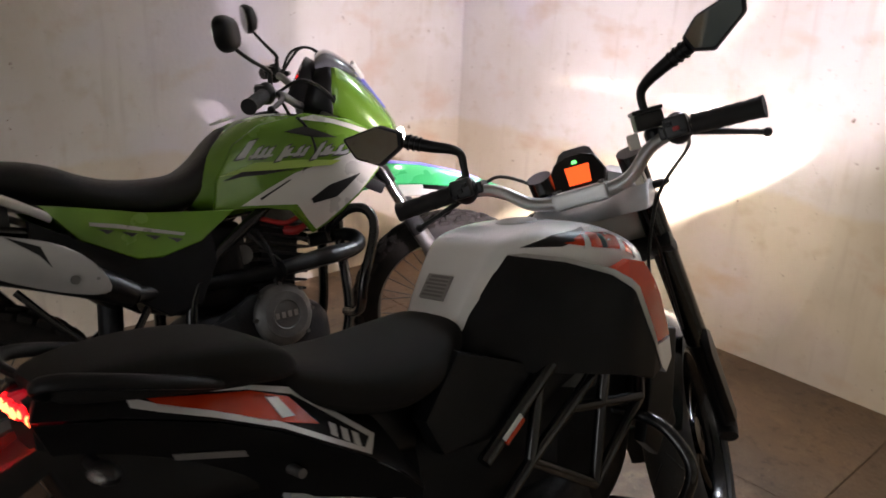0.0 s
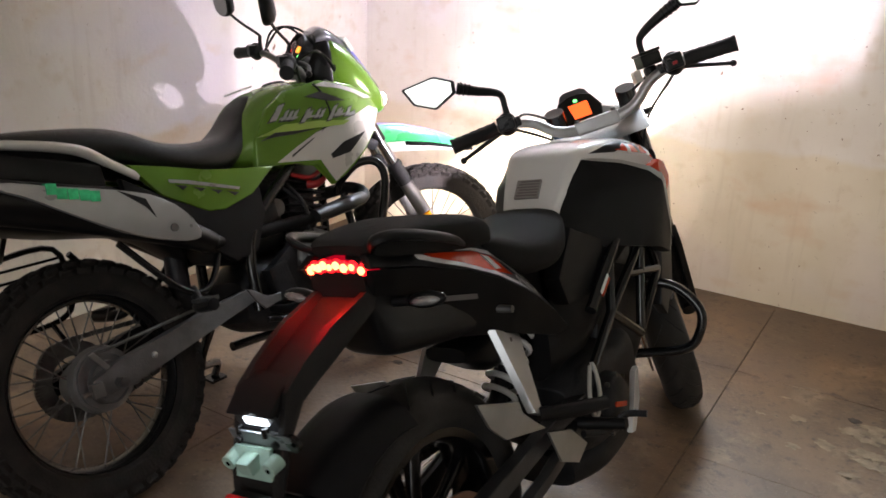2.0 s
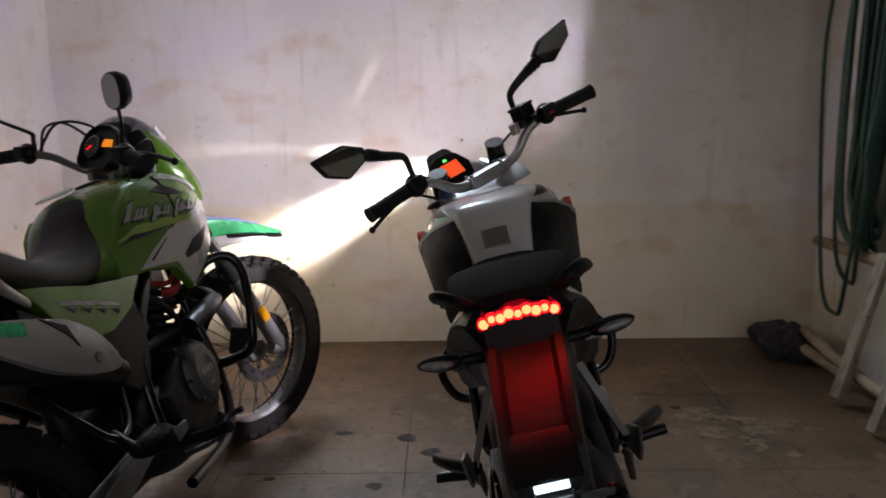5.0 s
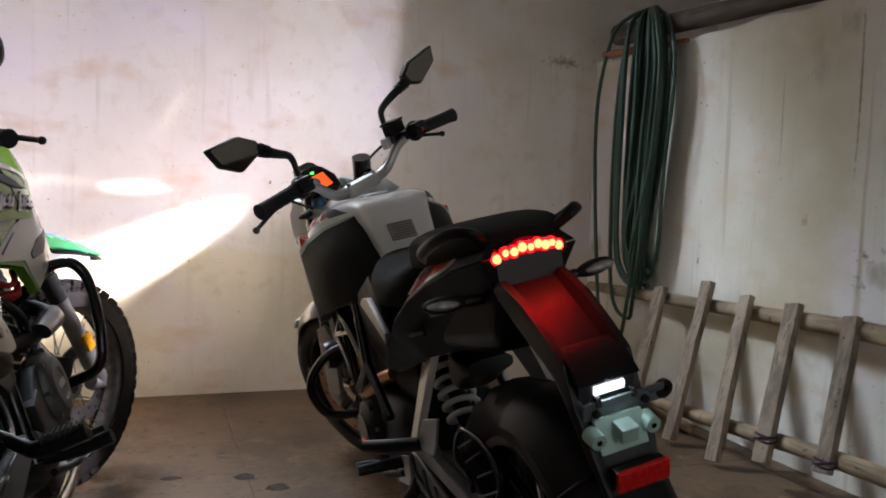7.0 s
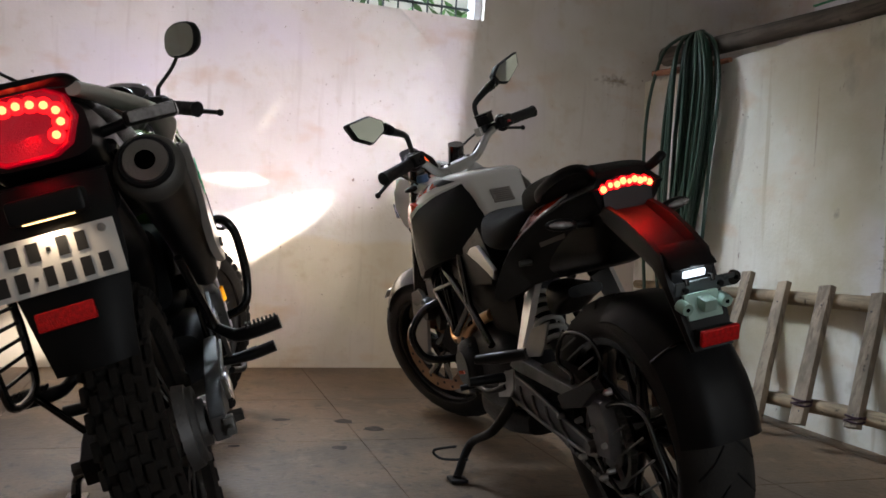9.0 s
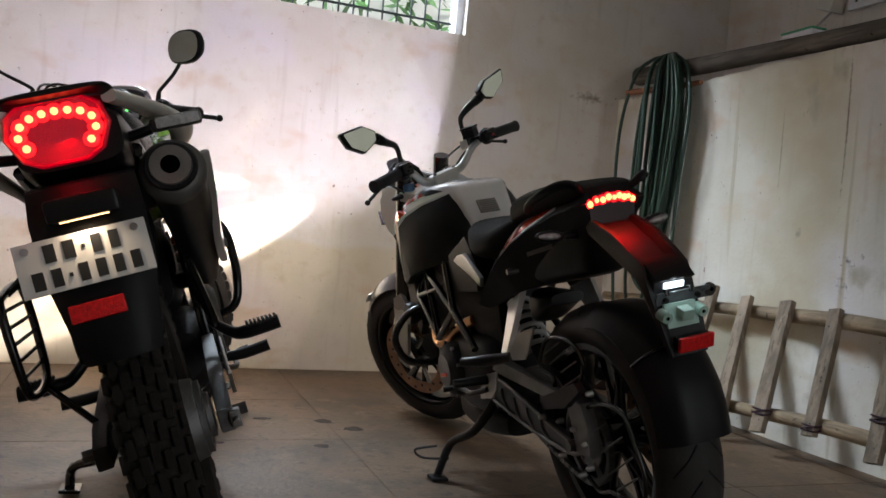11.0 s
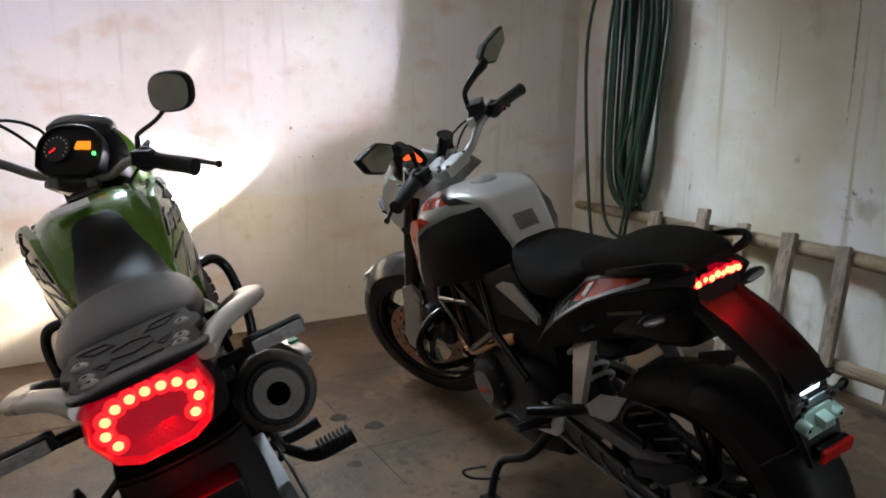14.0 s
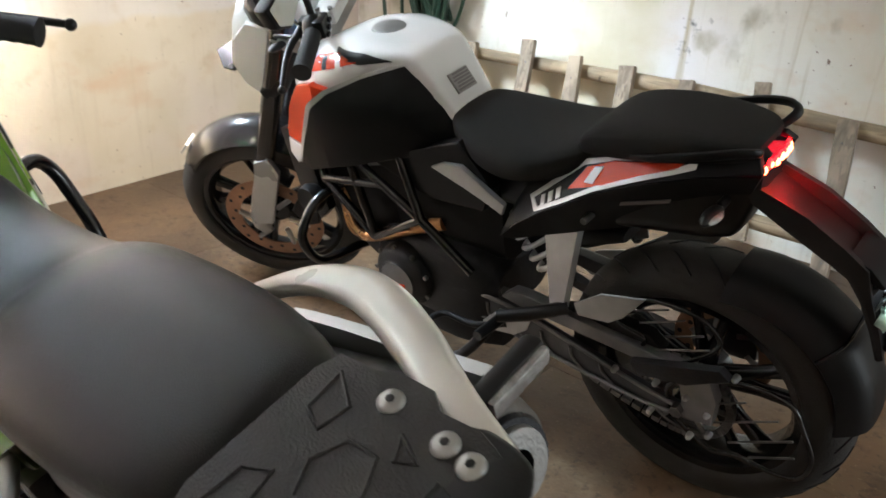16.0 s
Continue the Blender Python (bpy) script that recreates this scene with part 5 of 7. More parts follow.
    clutch = P("clutch_cover", Shape().lathe([(0.0, -0.165), (0.055, -0.163), (0.068, -0.150), (0.072, -0.125), (0.0, -0.125)], (0.58, 0, 0.35), 36), DARKMETAL, root, "round dark clutch cover")
    P("cover_bar", Shape().box((0.58, -0.1655, 0.35), (0.06, 0.003, 0.012), 0, (0, 20, 0)), ORANGE, clutch, "small orange mark")
    gen = P("generator_cover", Shape().lathe([(0.0, 0.168), (0.052, 0.166), (0.056, 0.160), (0.070, 0.157), (0.082, 0.146), (0.086, 0.115), (0.0, 0.115)], (0.72, 0, 0.352), 40), DARKMETAL, root, "round dark generator cover")
    P("cover_face", Shape().lathe([(0.0, 0.1682), (0.050, 0.1672), (0.050, 0.160), (0.0, 0.160)], (0.72, 0, 0.352), 36), ENGINE, gen, "grey cover face")
    P("cover_bar", Shape().box((0.72, 0.1695, 0.340), (0.055, 0.003, 0.011), 0, (0, 12, 0)), ORANGE, gen, "small orange mark")
    for i in range(9):
        a = 2 * math.pi * i / 9
        for y, c, cov, rb in ((0.142, (0.72, 0.352), gen, 0.084), (-0.148, (0.58, 0.35), clutch, 0.066)):
            P("cover_bolt", Shape().rod((c[0] + rb * math.cos(a), y, c[1] + rb * math.sin(a)), (c[0] + rb * math.cos(a), y * 1.06, c[1] + rb * math.sin(a)), 0.006, n=6), STEEL, cov)
    P("exhaust_header", Shape().tube([(0.90, 0.02, 0.62), (0.945, 0.07, 0.53), (0.920, 0.108, 0.438), (0.875, 0.115, 0.406), (0.80, 0.112, 0.430), (0.70, 0.105, 0.480), (0.62, 0.085, 0.510)], 0.017, 12), COPPER, root, "heat-tinted copper exhaust pipe")
    P("belly_silencer", Shape().body([(0.86, 0.19, 0.25, 0.07), (0.78, 0.168, 0.26, 0.10), (0.60, 0.165, 0.26, 0.11), (0.48, 0.18, 0.25, 0.08)], 3.5), DARKMETAL, root, "dark under-belly silencer")
    P("belly_pan", Shape().plate([(0.735, 0.378), (0.715, 0.372), (0.66, 0.24), (0.682, 0.235), (0.725, 0.30)], -0.15, -0.135, 0.003), WHITE, root, "white and orange belly spoiler")
    P("radiator", Shape().box((1.03, 0, 0.56), (0.05, 0.27, 0.22), 0.010, (0, -14, 0)), BLACK, root, "black radiator")
    for y0, y1 in ((-0.140, -0.112), (0.112, 0.140)):
        P("radiator_shroud", Shape().plate([(1.09, 0.66), (1.02, 0.68), (0.96, 0.46), (1.00, 0.42), (1.06, 0.50)], y0, y1, 0.006), BLACK, root, "black radiator side cover")
    P("horn", Shape().lathe([(0.0, 0.18), (0.035, 0.18), (0.04, 0.16), (0.03, 0.14), (0.0, 0.14)], (0.99, 0, 0.50), 20), BLACK, root)
    for sd, _ in LR:
        P("crash_guard", Shape().tube([(0.91, 0.06 * sd, 0.535), (0.945, 0.13 * sd, 0.525), (0.955, 0.190 * sd, 0.505), (0.958, 0.238 * sd, 0.450), (0.952, 0.236 * sd, 0.395), (0.945, 0.200 * sd, 0.348), (0.93, 0.10 * sd, 0.335), (0.91, 0.04 * sd, 0.335)], 0.0125, 12), BLACKTUBE, root, "black tubular crash guard")
        # foot controls
        top, foot = (((0.250, 0.072, 0.642), (0.345, 0.072, 0.606)), ((0.245, 0.143, 0.470), (0.287, 0.143, 0.468))) if sd > 0 else (((0.210, -0.082, 0.648), (0.306, -0.082, 0.610)), ((0.216, -0.140, 0.486), (0.258, -0.140, 0.464)))
        hang = [[(p[0] + dx, p[1] + dy * sd, p[2]) for p, dx, dy in ((a0, 0, 0), (a1, 0, 0), (a1, -0.006, 0.014), (a0, 0.006, 0.014))] for a0, a1 in (top, [[0.62 * u + 0.38 * v for u, v in zip(p, q)] for p, q in zip(top, foot)], foot)]
        hanger = P("pillion_hanger", Shape().skin(hang), HANGER, root, "bare polished aluminium footrest hanger", sharp=25)
        P("hanger_bolt", Shape().ball((top[1][0] * 0.5 + top[0][0] * 0.5, top[0][1] + 0.016 * sd, top[0][2] - 0.035), 0.006, seg=10), STEEL, hanger)
        P("pillion_footrest", Shape().tube([(0.245, 0.145 * sd, 0.472), (0.305, 0.195 * sd, 0.462), (0.362, 0.232 * sd, 0.455)], [0.014, 0.016, 0.013], 8, 2), BLACK, root, "folded black pillion footrest")
        P("heel_plate", Shape().plate([(0.465, 0.340), (0.464, 0.318), (0.379, 0.338), (0.345, 0.367), (0.326, 0.422), (0.417, 0.393)] if sd > 0 else [(0.258, 0.430), (0.350, 0.394), (0.412, 0.335), (0.365, 0.314), (0.295, 0.350)], 0.150 * sd, 0.156 * sd, 0.002), ALU, root, "aluminium heel plate")
        P("pillion_plate", Shape().plate([(0.226, 0.496), (0.216, 0.470), (0.147, 0.483), (0.116, 0.509), (0.072, 0.574), (0.166, 0.546)] if sd > 0 else [(0.037, 0.582), (0.170, 0.530), (0.176, 0.504), (0.256, 0.440), (0.111, 0.484), (0.066, 0.526)], 0.148 * sd, 0.154 * sd, 0.002), ALU, root, "aluminium pillion heel plate")
        P("footrest", Shape().tube([(0.40, 0.15 * sd, 0.385), (0.405, 0.25 * sd, 0.392)], [0.014, 0.012], 8, smooth=False), BLACK, root, "black rider footrest")
        P("pedal", Shape().tube([(0.40, 0.155 * sd, 0.36), (0.48, 0.175 * sd, 0.335), (0.56, 0.18 * sd, 0.335), (0.575, 0.225 * sd, 0.335)], 0.008, 8), DARKMETAL, root, "dark foot pedal")
        beam_side = [(0.435, 0.402), (0.405, 0.430), (0.36, 0.431), (-0.055, 0.413), (-0.075, 0.36), (-0.07, 0.295), (-0.01, 0.288), (0.0, 0.36), (0.0, 0.394), (0.39, 0.397)] if sd > 0 else [(0.52, 0.375), (0.50, 0.405), (0.40, 0.412), (0.0, 0.385), (-0.07, 0.345), (-0.07, 0.295), (-0.01, 0.288), (0.03, 0.325), (0.10, 0.358), (0.38, 0.378)]
        arm = P("swingarm_leg", Shape().plate(beam_side, 0.094 * sd, 0.124 * sd, 0.005), SWINGMETAL if sd > 0 else DARKALLOY, root, "cast alloy swingarm leg")
        web = [(0.63, 0.348), (0.545, 0.370), (0.39, 0.372), (0.107, 0.316), (0.0, 0.302), (0.0, 0.280), (0.077, 0.268), (0.28, 0.278), (0.59, 0.318)] if sd > 0 else [(0.52, 0.365), (0.52, 0.330), (0.30, 0.290), (0.10, 0.266), (0.0, 0.282), (0.02, 0.300), (0.10, 0.288), (0.30, 0.312)]
        P("swingarm_brace", Shape().plate(web, 0.096 * sd, 0.110 * sd if sd > 0 else 0.120 * sd, 0.003), DARKALLOY, arm, "dark ribbed lower web")
        for run in (((0.625, 0.349), (0.545, 0.368), (0.39, 0.370), (0.107, 0.315), (0.0, 0.300)), ((0.62, 0.338), (0.59, 0.320), (0.28, 0.281), (0.077, 0.271), (0.0, 0.282))) if sd > 0 else ():
            P("web_rail", Shape().tube([(x, 0.114, z) for x, z in run], 0.0048, 8, 4), SWINGMETAL, arm, "raised pale edge of the web")
        P("axle_nut", Shape().rod((0.0, 0.118 * sd, 0.306), (0.0, 0.138 * sd, 0.306), 0.014, n=6), STEEL, root)
    for k in range(6):
        x = 0.15 + k * 0.075
        P("swingarm_rib", Shape().tube([(x, 0.113, 0.274 + 0.04 * (x - 0.15)), (x + 0.030, 0.113, 0.300 + 0.06 * (x - 0.15)), (x + 0.035, 0.113, 0.322 + 0.12 * min(x - 0.15, 0.28))], 0.0035, 6, 4), SWINGMETAL, root, "curved web rib")
    for x, z in ((-0.104, 0.447), (-0.061, 0.324), (-0.069, 0.272), (-0.031, 0.246), (0.058, 0.266), (0.051, 0.350), (-0.015, 0.347), (0.144, 0.337)):
        P("bolt", Shape().rod((x, 0.118, z), (x, 0.132, z), 0.0075, 0.006, 10).ball((x, 0.132, z), 0.0045, seg=8), ALU, root, "small bright bolt head")
    # chain, sprockets, guard cage
    sp = Shape().lathe([(0.085, 0.090), (0.094, 0.090), (0.094, 0.084), (0.085, 0.084)], (0, 0, 0.306), 44).lathe([(0.03, 0.089), (0.06, 0.089), (0.06, 0.085), (0.03, 0.085)], (0, 0, 0.306), 30)
    for i in range(6):
        a = i * math.pi / 3
        sp.rod((0.05 * math.cos(a), 0.087, 0.306 + 0.05 * math.sin(a)), (0.088 * math.cos(a), 0.087, 0.306 + 0.088 * math.sin(a)), 0.006, n=6)
    P("sprocket", sp, STEEL, rear, "grimy steel sprocket")
    ch = Shape()
    path = curve_points([(0.0, 0.087, 0.402), (0.25, 0.087, 0.385), (0.50, 0.087, 0.385), (0.53, 0.087, 0.36), (0.50, 0.087, 0.335), (0.25, 0.087, 0.255), (0.03, 0.087, 0.209), (-0.065, 0.087, 0.238), (-0.096, 0.087, 0.306), (-0.07, 0.087, 0.375)], 9, True)
    for p, q in zip(path[::1], path[1:] + path[:1]):
        c = (p + q) / 2
        ch.box(tuple(c), ((q - p).length * 0.8, 0.014, 0.013), 0, (0, -math.degrees(math.atan2(q.z - p.z, q.x - p.x)), 0))
    P("drive_chain", ch, STEEL, root, "grimy drive chain")
    upper = [(0.093, 0.536), (0.002, 0.544), (-0.049, 0.521), (-0.054, 0.480), (0.013, 0.408), (0.060, 0.383), (0.093, 0.405), (0.092, 0.440), (0.151, 0.455), (0.141, 0.496)]
    lower = [(0.031, 0.342), (-0.034, 0.391), (-0.126, 0.426), (-0.201, 0.421), (-0.231, 0.374), (-0.257, 0.309), (-0.244, 0.251), (-0.199, 0.231), (-0.124, 0.232), (-0.064, 0.217), (0.011, 0.267)]
    slants = (((0.128, 0.491), (0.045, 0.532)), ((0.102, 0.472), (0.011, 0.521)), ((0.049, 0.462), (-0.028, 0.501)), ((0.066, 0.419), (-0.043, 0.472)))
    rungs = (((-0.013, 0.312), (-0.124, 0.382)), ((-0.056, 0.286), (-0.187, 0.370)), ((-0.103, 0.258), (-0.219, 0.336)), ((-0.147, 0.244), (-0.228, 0.295)))
    for loop, ends in ((upper, slants), (lower, rungs)):
        cage_ob = P("wheel_guard", Shape().tube([(x, 0.108, z) for x, z in loop], 0.0050, 8, 5, True), BLACKTUBE, root, "black wire guard beside the rear wheel")
        for p, q in ends:
            # paler steel stands in for the light that glints on these wires
            P("guard_wire", Shape().rod((p[0], 0.108, p[1]), (q[0], 0.108, q[1]), 0.0022, n=8), STEEL, cage_ob, "thin bright wire rung")
    P("guard_bracket", Shape().plate([(0.10, 0.40), (0.02, 0.43), (-0.08, 0.47), (-0.10, 0.455), (-0.02, 0.40), (0.08, 0.375)], 0.128, 0.148, 0.003), DARKMETAL, root)
    # shock, hugger, inner guard
    sh = Shape()
    turns, n = 6, 96
    ring = []
    p0, p1 = Vector((0.475, 0.004, 0.565)), Vector((0.355, 0.010, 0.440))
    for i in range(n + 1):
        a = 2 * math.pi * turns * i / n
        ring.append(p0.lerp(p1, i / n) + Vector((math.cos(a) * 0.026, math.sin(a) * 0.036, math.cos(a) * -0.025)))
    P("shock_spring", sh.tube(ring, 0.0068, 8, 1, smooth=False), SPRING, root, "white coil spring")
    P("shock_damper", Shape().rod((0.505, 0.003, 0.597), (0.325, 0.011, 0.41), 0.02), DARKMETAL, root)
    hug = Shape()
    rings = []
    prof = [(98, 0.320), (108, 0.336), (122, 0.350), (138, 0.356), (150, 0.352), (168, 0.335)]
    for a, r in [(float(x), float(np.interp(x, [p[0] for p in prof], [p[1] for p in prof]))) for x in np.linspace(98, 168, 28)]:
        c, s = math.cos(radians(a)), math.sin(radians(a))
        w = 0.086
        sec = [((r - 0.05 * q * q * q * q) * c, w * q, 0.306 + (r - 0.05 * q * q * q * q) * s) for q in np.linspace(-1, 1, 11)]
        sec += [((r - 0.004 - 0.05 * q * q * q * q) * c, (w - 0.003) * q, 0.306 + (r - 0.004 - 0.05 * q * q * q * q) * s) for q in np.linspace(1, -1, 11)]
        rings.append(sec)
    hugger = P("rear_hugger", hug.skin(rings), SATIN, root, "matt black rear tyre hugger")
    ridge = [(math.cos(radians(136)) * (0.357 - 0.05 * q ** 4), 0.087 * q, 0.306 + math.sin(radians(136)) * (0.357 - 0.05 * q ** 4)) for q in (-1, -0.8, -0.5, 0, 0.5, 0.8, 1)]
    P("hugger_ridge", Shape().tube(ridge, 0.0035, 6, 4), GLOSSBLACK, hugger, "glossy black edge between saddle and flap")
    P("inner_mudguard", Shape().body([(0.31, 0.53, 0.62, 0.045), (0.27, 0.54, 0.62, 0.05), (0.22, 0.57, 0.62, 0.05), (0.18, 0.59, 0.62, 0.045)], 3), BLACK, root, "black inner mudguard")
    P("chain_guard", Shape().plate([(0.33, 0.41), (0.20, 0.45), (0.08, 0.445), (0.05, 0.42), (0.20, 0.42), (0.32, 0.385)], 0.075, 0.105, 0.003), BLACK, root, "black chain guard")
    hose = Shape().tube([(0.50, -0.14, 0.47), (0.46, -0.15, 0.41), (0.48, -0.15, 0.36), (0.51, -0.15, 0.40), (0.50, -0.15, 0.46)], 0.005, 8, 5, True)
    P("hose", hose, PEARL, root, "pale rubber hose")
    # side stand reaching the floor on the left
    foot = SIDE_FOOT
    P("side_stand", Shape().tube([(0.47, 0.11, 0.30), (0.53, 0.165, 0.21), (foot.x + 0.02, foot.y - 0.06, foot.z + 0.085), (foot.x, foot.y, foot.z + 0.008)], [0.015, 0.013, 0.012, 0.012], 10, 4), DARKMETAL, root, "black side stand, folded out")
    P("stand_foot", Shape().box((foot.x, foot.y, foot.z + 0.002), (0.05, 0.05, 0.010), 0.003, (13, 0, 0)), DARKMETAL, root)
    P("stand_tang", Shape().tube([(foot.x - 0.0, foot.y - 0.04, foot.z + 0.05), (foot.x + 0.06, foot.y + 0.02, foot.z + 0.05), (foot.x + 0.075, foot.y + 0.035, foot.z + 0.075), (foot.x + 0.03, foot.y - 0.02, foot.z + 0.085)], 0.004, 6), DARKMETAL, root)
    return root, S


WBIKE = stand_pose(-0.475, 1.042, -1.0, 13.2)
WBIKE_TURN = WBIKE.to_3x3()
SIDE_FOOT = WBIKE.inverted() @ Vector((-0.737, 1.663, 0.006))
white_bike, WBIKE_STEER = white_motorcycle(WBIKE)


# ---- green trail motorcycle ----
def green_motorcycle(m):
    root = thing("motorcycle", m, "green and white trail motorcycle leaning on its side stand", "motorcycle")
    A, way = Vector((0.981, 0, 0.95)), Vector((-0.454, 0, 0.891))
    S = steering(A, way, -35)

    def P(name, s, material, parent=root, label="", steer=False, sharp=38):
        return part(name, s, material, parent, label, sharp, S if steer else None)

    def wheel(x, R, w, steer, rimr, hubr, hubw):
        c, h = (x, 0, R), w / 2
        rim = P("front_wheel" if steer else "rear_wheel", Shape().lathe([(rimr + 0.008, h * 0.62), (rimr - 0.004, h * 0.60), (rimr - 0.016, h * 0.30), (rimr - 0.016, -h * 0.30), (rimr - 0.004, -h * 0.60), (rimr + 0.008, -h * 0.62), (rimr, 0)], c), STEEL if steer else BLACKTUBE, root, "wire-spoked wheel", steer)
        R1 = R - 0.010
        tyre = Shape().lathe([(R1, 0), (R1 - 0.004, h * 0.5), (R1 - 0.016, h * 0.82), (R1 - 0.040, h), (R1 - 0.068, h * 0.90), (rimr, h * 0.60), (rimr - 0.002, 0), (rimr, -h * 0.60), (R1 - 0.068, -h * 0.90), (R1 - 0.040, -h), (R1 - 0.016, -h * 0.82), (R1 - 0.004, -h * 0.5)], c, 64)
        P("tyre", tyre, MUDRUBBER, rim, "dusty knobbly black tyre", steer, 30)
        lump = Shape().box((0, 0, 0), (1, 1, 1), 0.13)
        bmesh.ops.recalc_face_normals(lump.bm, faces=lump.bm.faces)
        knob = bpy.data.meshes.new("tread_knob")
        lump.bm.to_mesh(knob)
        lump.bm.free()
        knob.materials.append(MUDRUBBER)
        n = 40
        for u, wd, off, tilt in ((0.0, 0.24, 0.0, 0), (0.30, 0.27, 0.35, 16), (-0.30, 0.27, 0.35, -16), (0.60, 0.24, 0.70, 12), (-0.60, 0.24, 0.70, -12), (0.87, 0.19, 0.15, 30), (-0.87, 0.19, 0.15, -30)):
            for i in range(n):
                a = 2 * math.pi * (i + off) / n
                rr = R1 - (0.0015 if abs(u) < 0.4 else 0.007 if abs(u) < 0.7 else 0.020)
                mm = pose(x, 0, R) @ Matrix.Rotation(-a, 4, "Y") @ pose(rr + 0.002, u * h, 0, 0, 0, tilt) @ Matrix.Diagonal((0.020, wd * h, R * 2 * math.pi / n * 0.66, 1))
                share("tread_knob", knob, rim, (S @ mm) if steer else mm)
        hub = P("hub", Shape().lathe([(hubr, hubw * 0.35), (hubr * 0.9, hubw * 0.5), (0.02, hubw * 0.5), (0.02, -hubw * 0.5), (hubr * 0.9, -hubw * 0.5), (hubr, -hubw * 0.35), (hubr * 0.75, 0)], c, 32), DULLALU, rim, "dull aluminium hub", steer)
        base = Shape().rod((0, 0, 0), (0, 0, 1), 0.0019, n=5)
        bmesh.ops.recalc_face_normals(base.bm, faces=base.bm.faces)
        me = bpy.data.meshes.new("spoke")
        base.bm.to_mesh(me)
        base.bm.free()
        me.materials.append(STEEL)
        for i in range(36):
            a = 2 * math.pi * i / 36
            b = a + (0.42 if (i // 2) % 2 else -0.42)
            sd = 1 if i % 2 else -1
            p0 = Vector((x + hubr * 0.92 * math.cos(b), sd * hubw * 0.40, R + hubr * 0.92 * math.sin(b)))
            p1 = Vector((x + rimr * math.cos(a), sd * 0.006, R + rimr * math.sin(a)))
            mm = Matrix.Translation(p0) @ (p1 - p0).to_track_quat("Z", "Y").to_matrix().to_4x4() @ Matrix.Diagonal((1, 1, (p1 - p0).length, 1))
            share("spoke", me, rim, (S @ mm) if steer else mm)
        return rim, hub

    rear, rhub = wheel(0.0, 0.304, 0.112, False, 0.216, 0.060, 0.11)
    front, fhub = wheel(1.348, 0.314, 0.092, True, 0.240, 0.040, 0.08)
    P("brake_drum", Shape().lathe([(0.0, -0.072), (0.050, -0.074), (0.078, -0.066), (0.082, -0.045), (0.0, -0.045)], (0, 0, 0.315), 36).lathe([(0.030, -0.092), (0.044, -0.090), (0.046, -0.072), (0.030, -0.072)], (0, 0, 0.315), 30).lathe([(0.060, -0.080), (0.072, -0.078), (0.072, -0.066), (0.060, -0.066)], (0, 0, 0.315), 36), SWINGMETAL, rhub, "dull aluminium brake drum")
    P("sprocket", Shape().lathe([(0.06, 0.075), (0.098, 0.075), (0.098, 0.069), (0.06, 0.069)], (0, 0, 0.315), 40), STEEL, rhub, "dark steel sprocket")
    dsk = P("brake_disc", Shape().lathe([(0.075, -0.052), (0.118, -0.052), (0.118, -0.056), (0.075, -0.056)], (1.36, 0, 0.325), 48), STEEL, fhub, "drilled steel brake disc", True)
    for i in range(24):
        a = 2 * math.pi * i / 24
        rr = 0.088 if i % 2 else 0.106
        P("drilling", Shape().rod((1.36 + rr * math.cos(a), -0.0505, 0.325 + rr * math.sin(a)), (1.36 + rr * math.cos(a), -0.0575, 0.325 + rr * math.sin(a)), 0.005, n=8), INK, dsk, "", True)
    P("front_caliper", Shape().box((1.265, -0.062, 0.385), (0.055, 0.05, 0.09), 0.01, (0, 20, 0)), DARKMETAL, root, "", True)

    # fork, beak mudguard
    up = Vector((-0.454, 0, 0.891))
    for sd in (1, -1):
        y = 0.088 * sd
        a = Vector((1.405, y, 0.310))
        P("fork_slider", Shape().tube([a + Vector((-0.045, 0, 0.02)), a + up * 0.03, a + up * 0.33], [0.022, 0.027, 0.024], 14, 3), DULLALU, root, "grey fork slider", True)
        P("fork_stanchion", Shape().rod(a + up * 0.30, a + up * 0.52, 0.0175), CHROME, root, "bright steel fork tube", True)
        P("fork_boot", Shape().tube([a + up * (0.325 + 0.012 * i) for i in range(8)], [0.027, 0.024] * 4, 12, 1, smooth=False), GRIP, root, "black ribbed fork boot", True)
        P("fork_top", Shape().rod(a + up * 0.50, a + up * 0.80, 0.023), BLACKTUBE, root, "", True)
        P("fork_reflector", Shape().box(tuple(a + up * 0.17 + Vector((0.0, 0.029 * sd, 0))), (0.030, 0.012, 0.055), 0.004, (0, -27, 0)), AMBER, root, "amber reflector", True)
    P("fork_clamp", Shape().box((1.03, 0, 0.955), (0.07, 0.23, 0.03), 0.008, (0, 27, 0)), DULLALU, root, "", True)
    P("lower_clamp", Shape().box((1.13, 0, 0.76), (0.07, 0.23, 0.035), 0.008, (0, 27, 0)), DARKMETAL, root, "", True)

    def blade(stations, t=0.004, power=2.0):
        s, rings = Shape(), []
        for x, z, w, drop in stations:
            q = np.linspace(-1, 1, 11)
            rings.append([(x, w * u, z - drop * abs(u) ** power) for u in q] + [(x, (w - 0.002) * u, z - t - drop * abs(u) ** power) for u in q[::-1]])
        return s.skin(rings)

    beak = [(1.02, 0.770, 0.075, 0.05), (1.10, 0.795, 0.080, 0.055), (1.18, 0.800, 0.078, 0.05), (1.28, 0.785, 0.070, 0.045), (1.38, 0.755, 0.058, 0.036), (1.46, 0.722, 0.044, 0.026), (1.53, 0.690, 0.026, 0.014), (1.56, 0.675, 0.010, 0.005)]
    beak_ob = P("front_mudguard", blade(beak), TEAL, root, "green beak front mudguard", True)
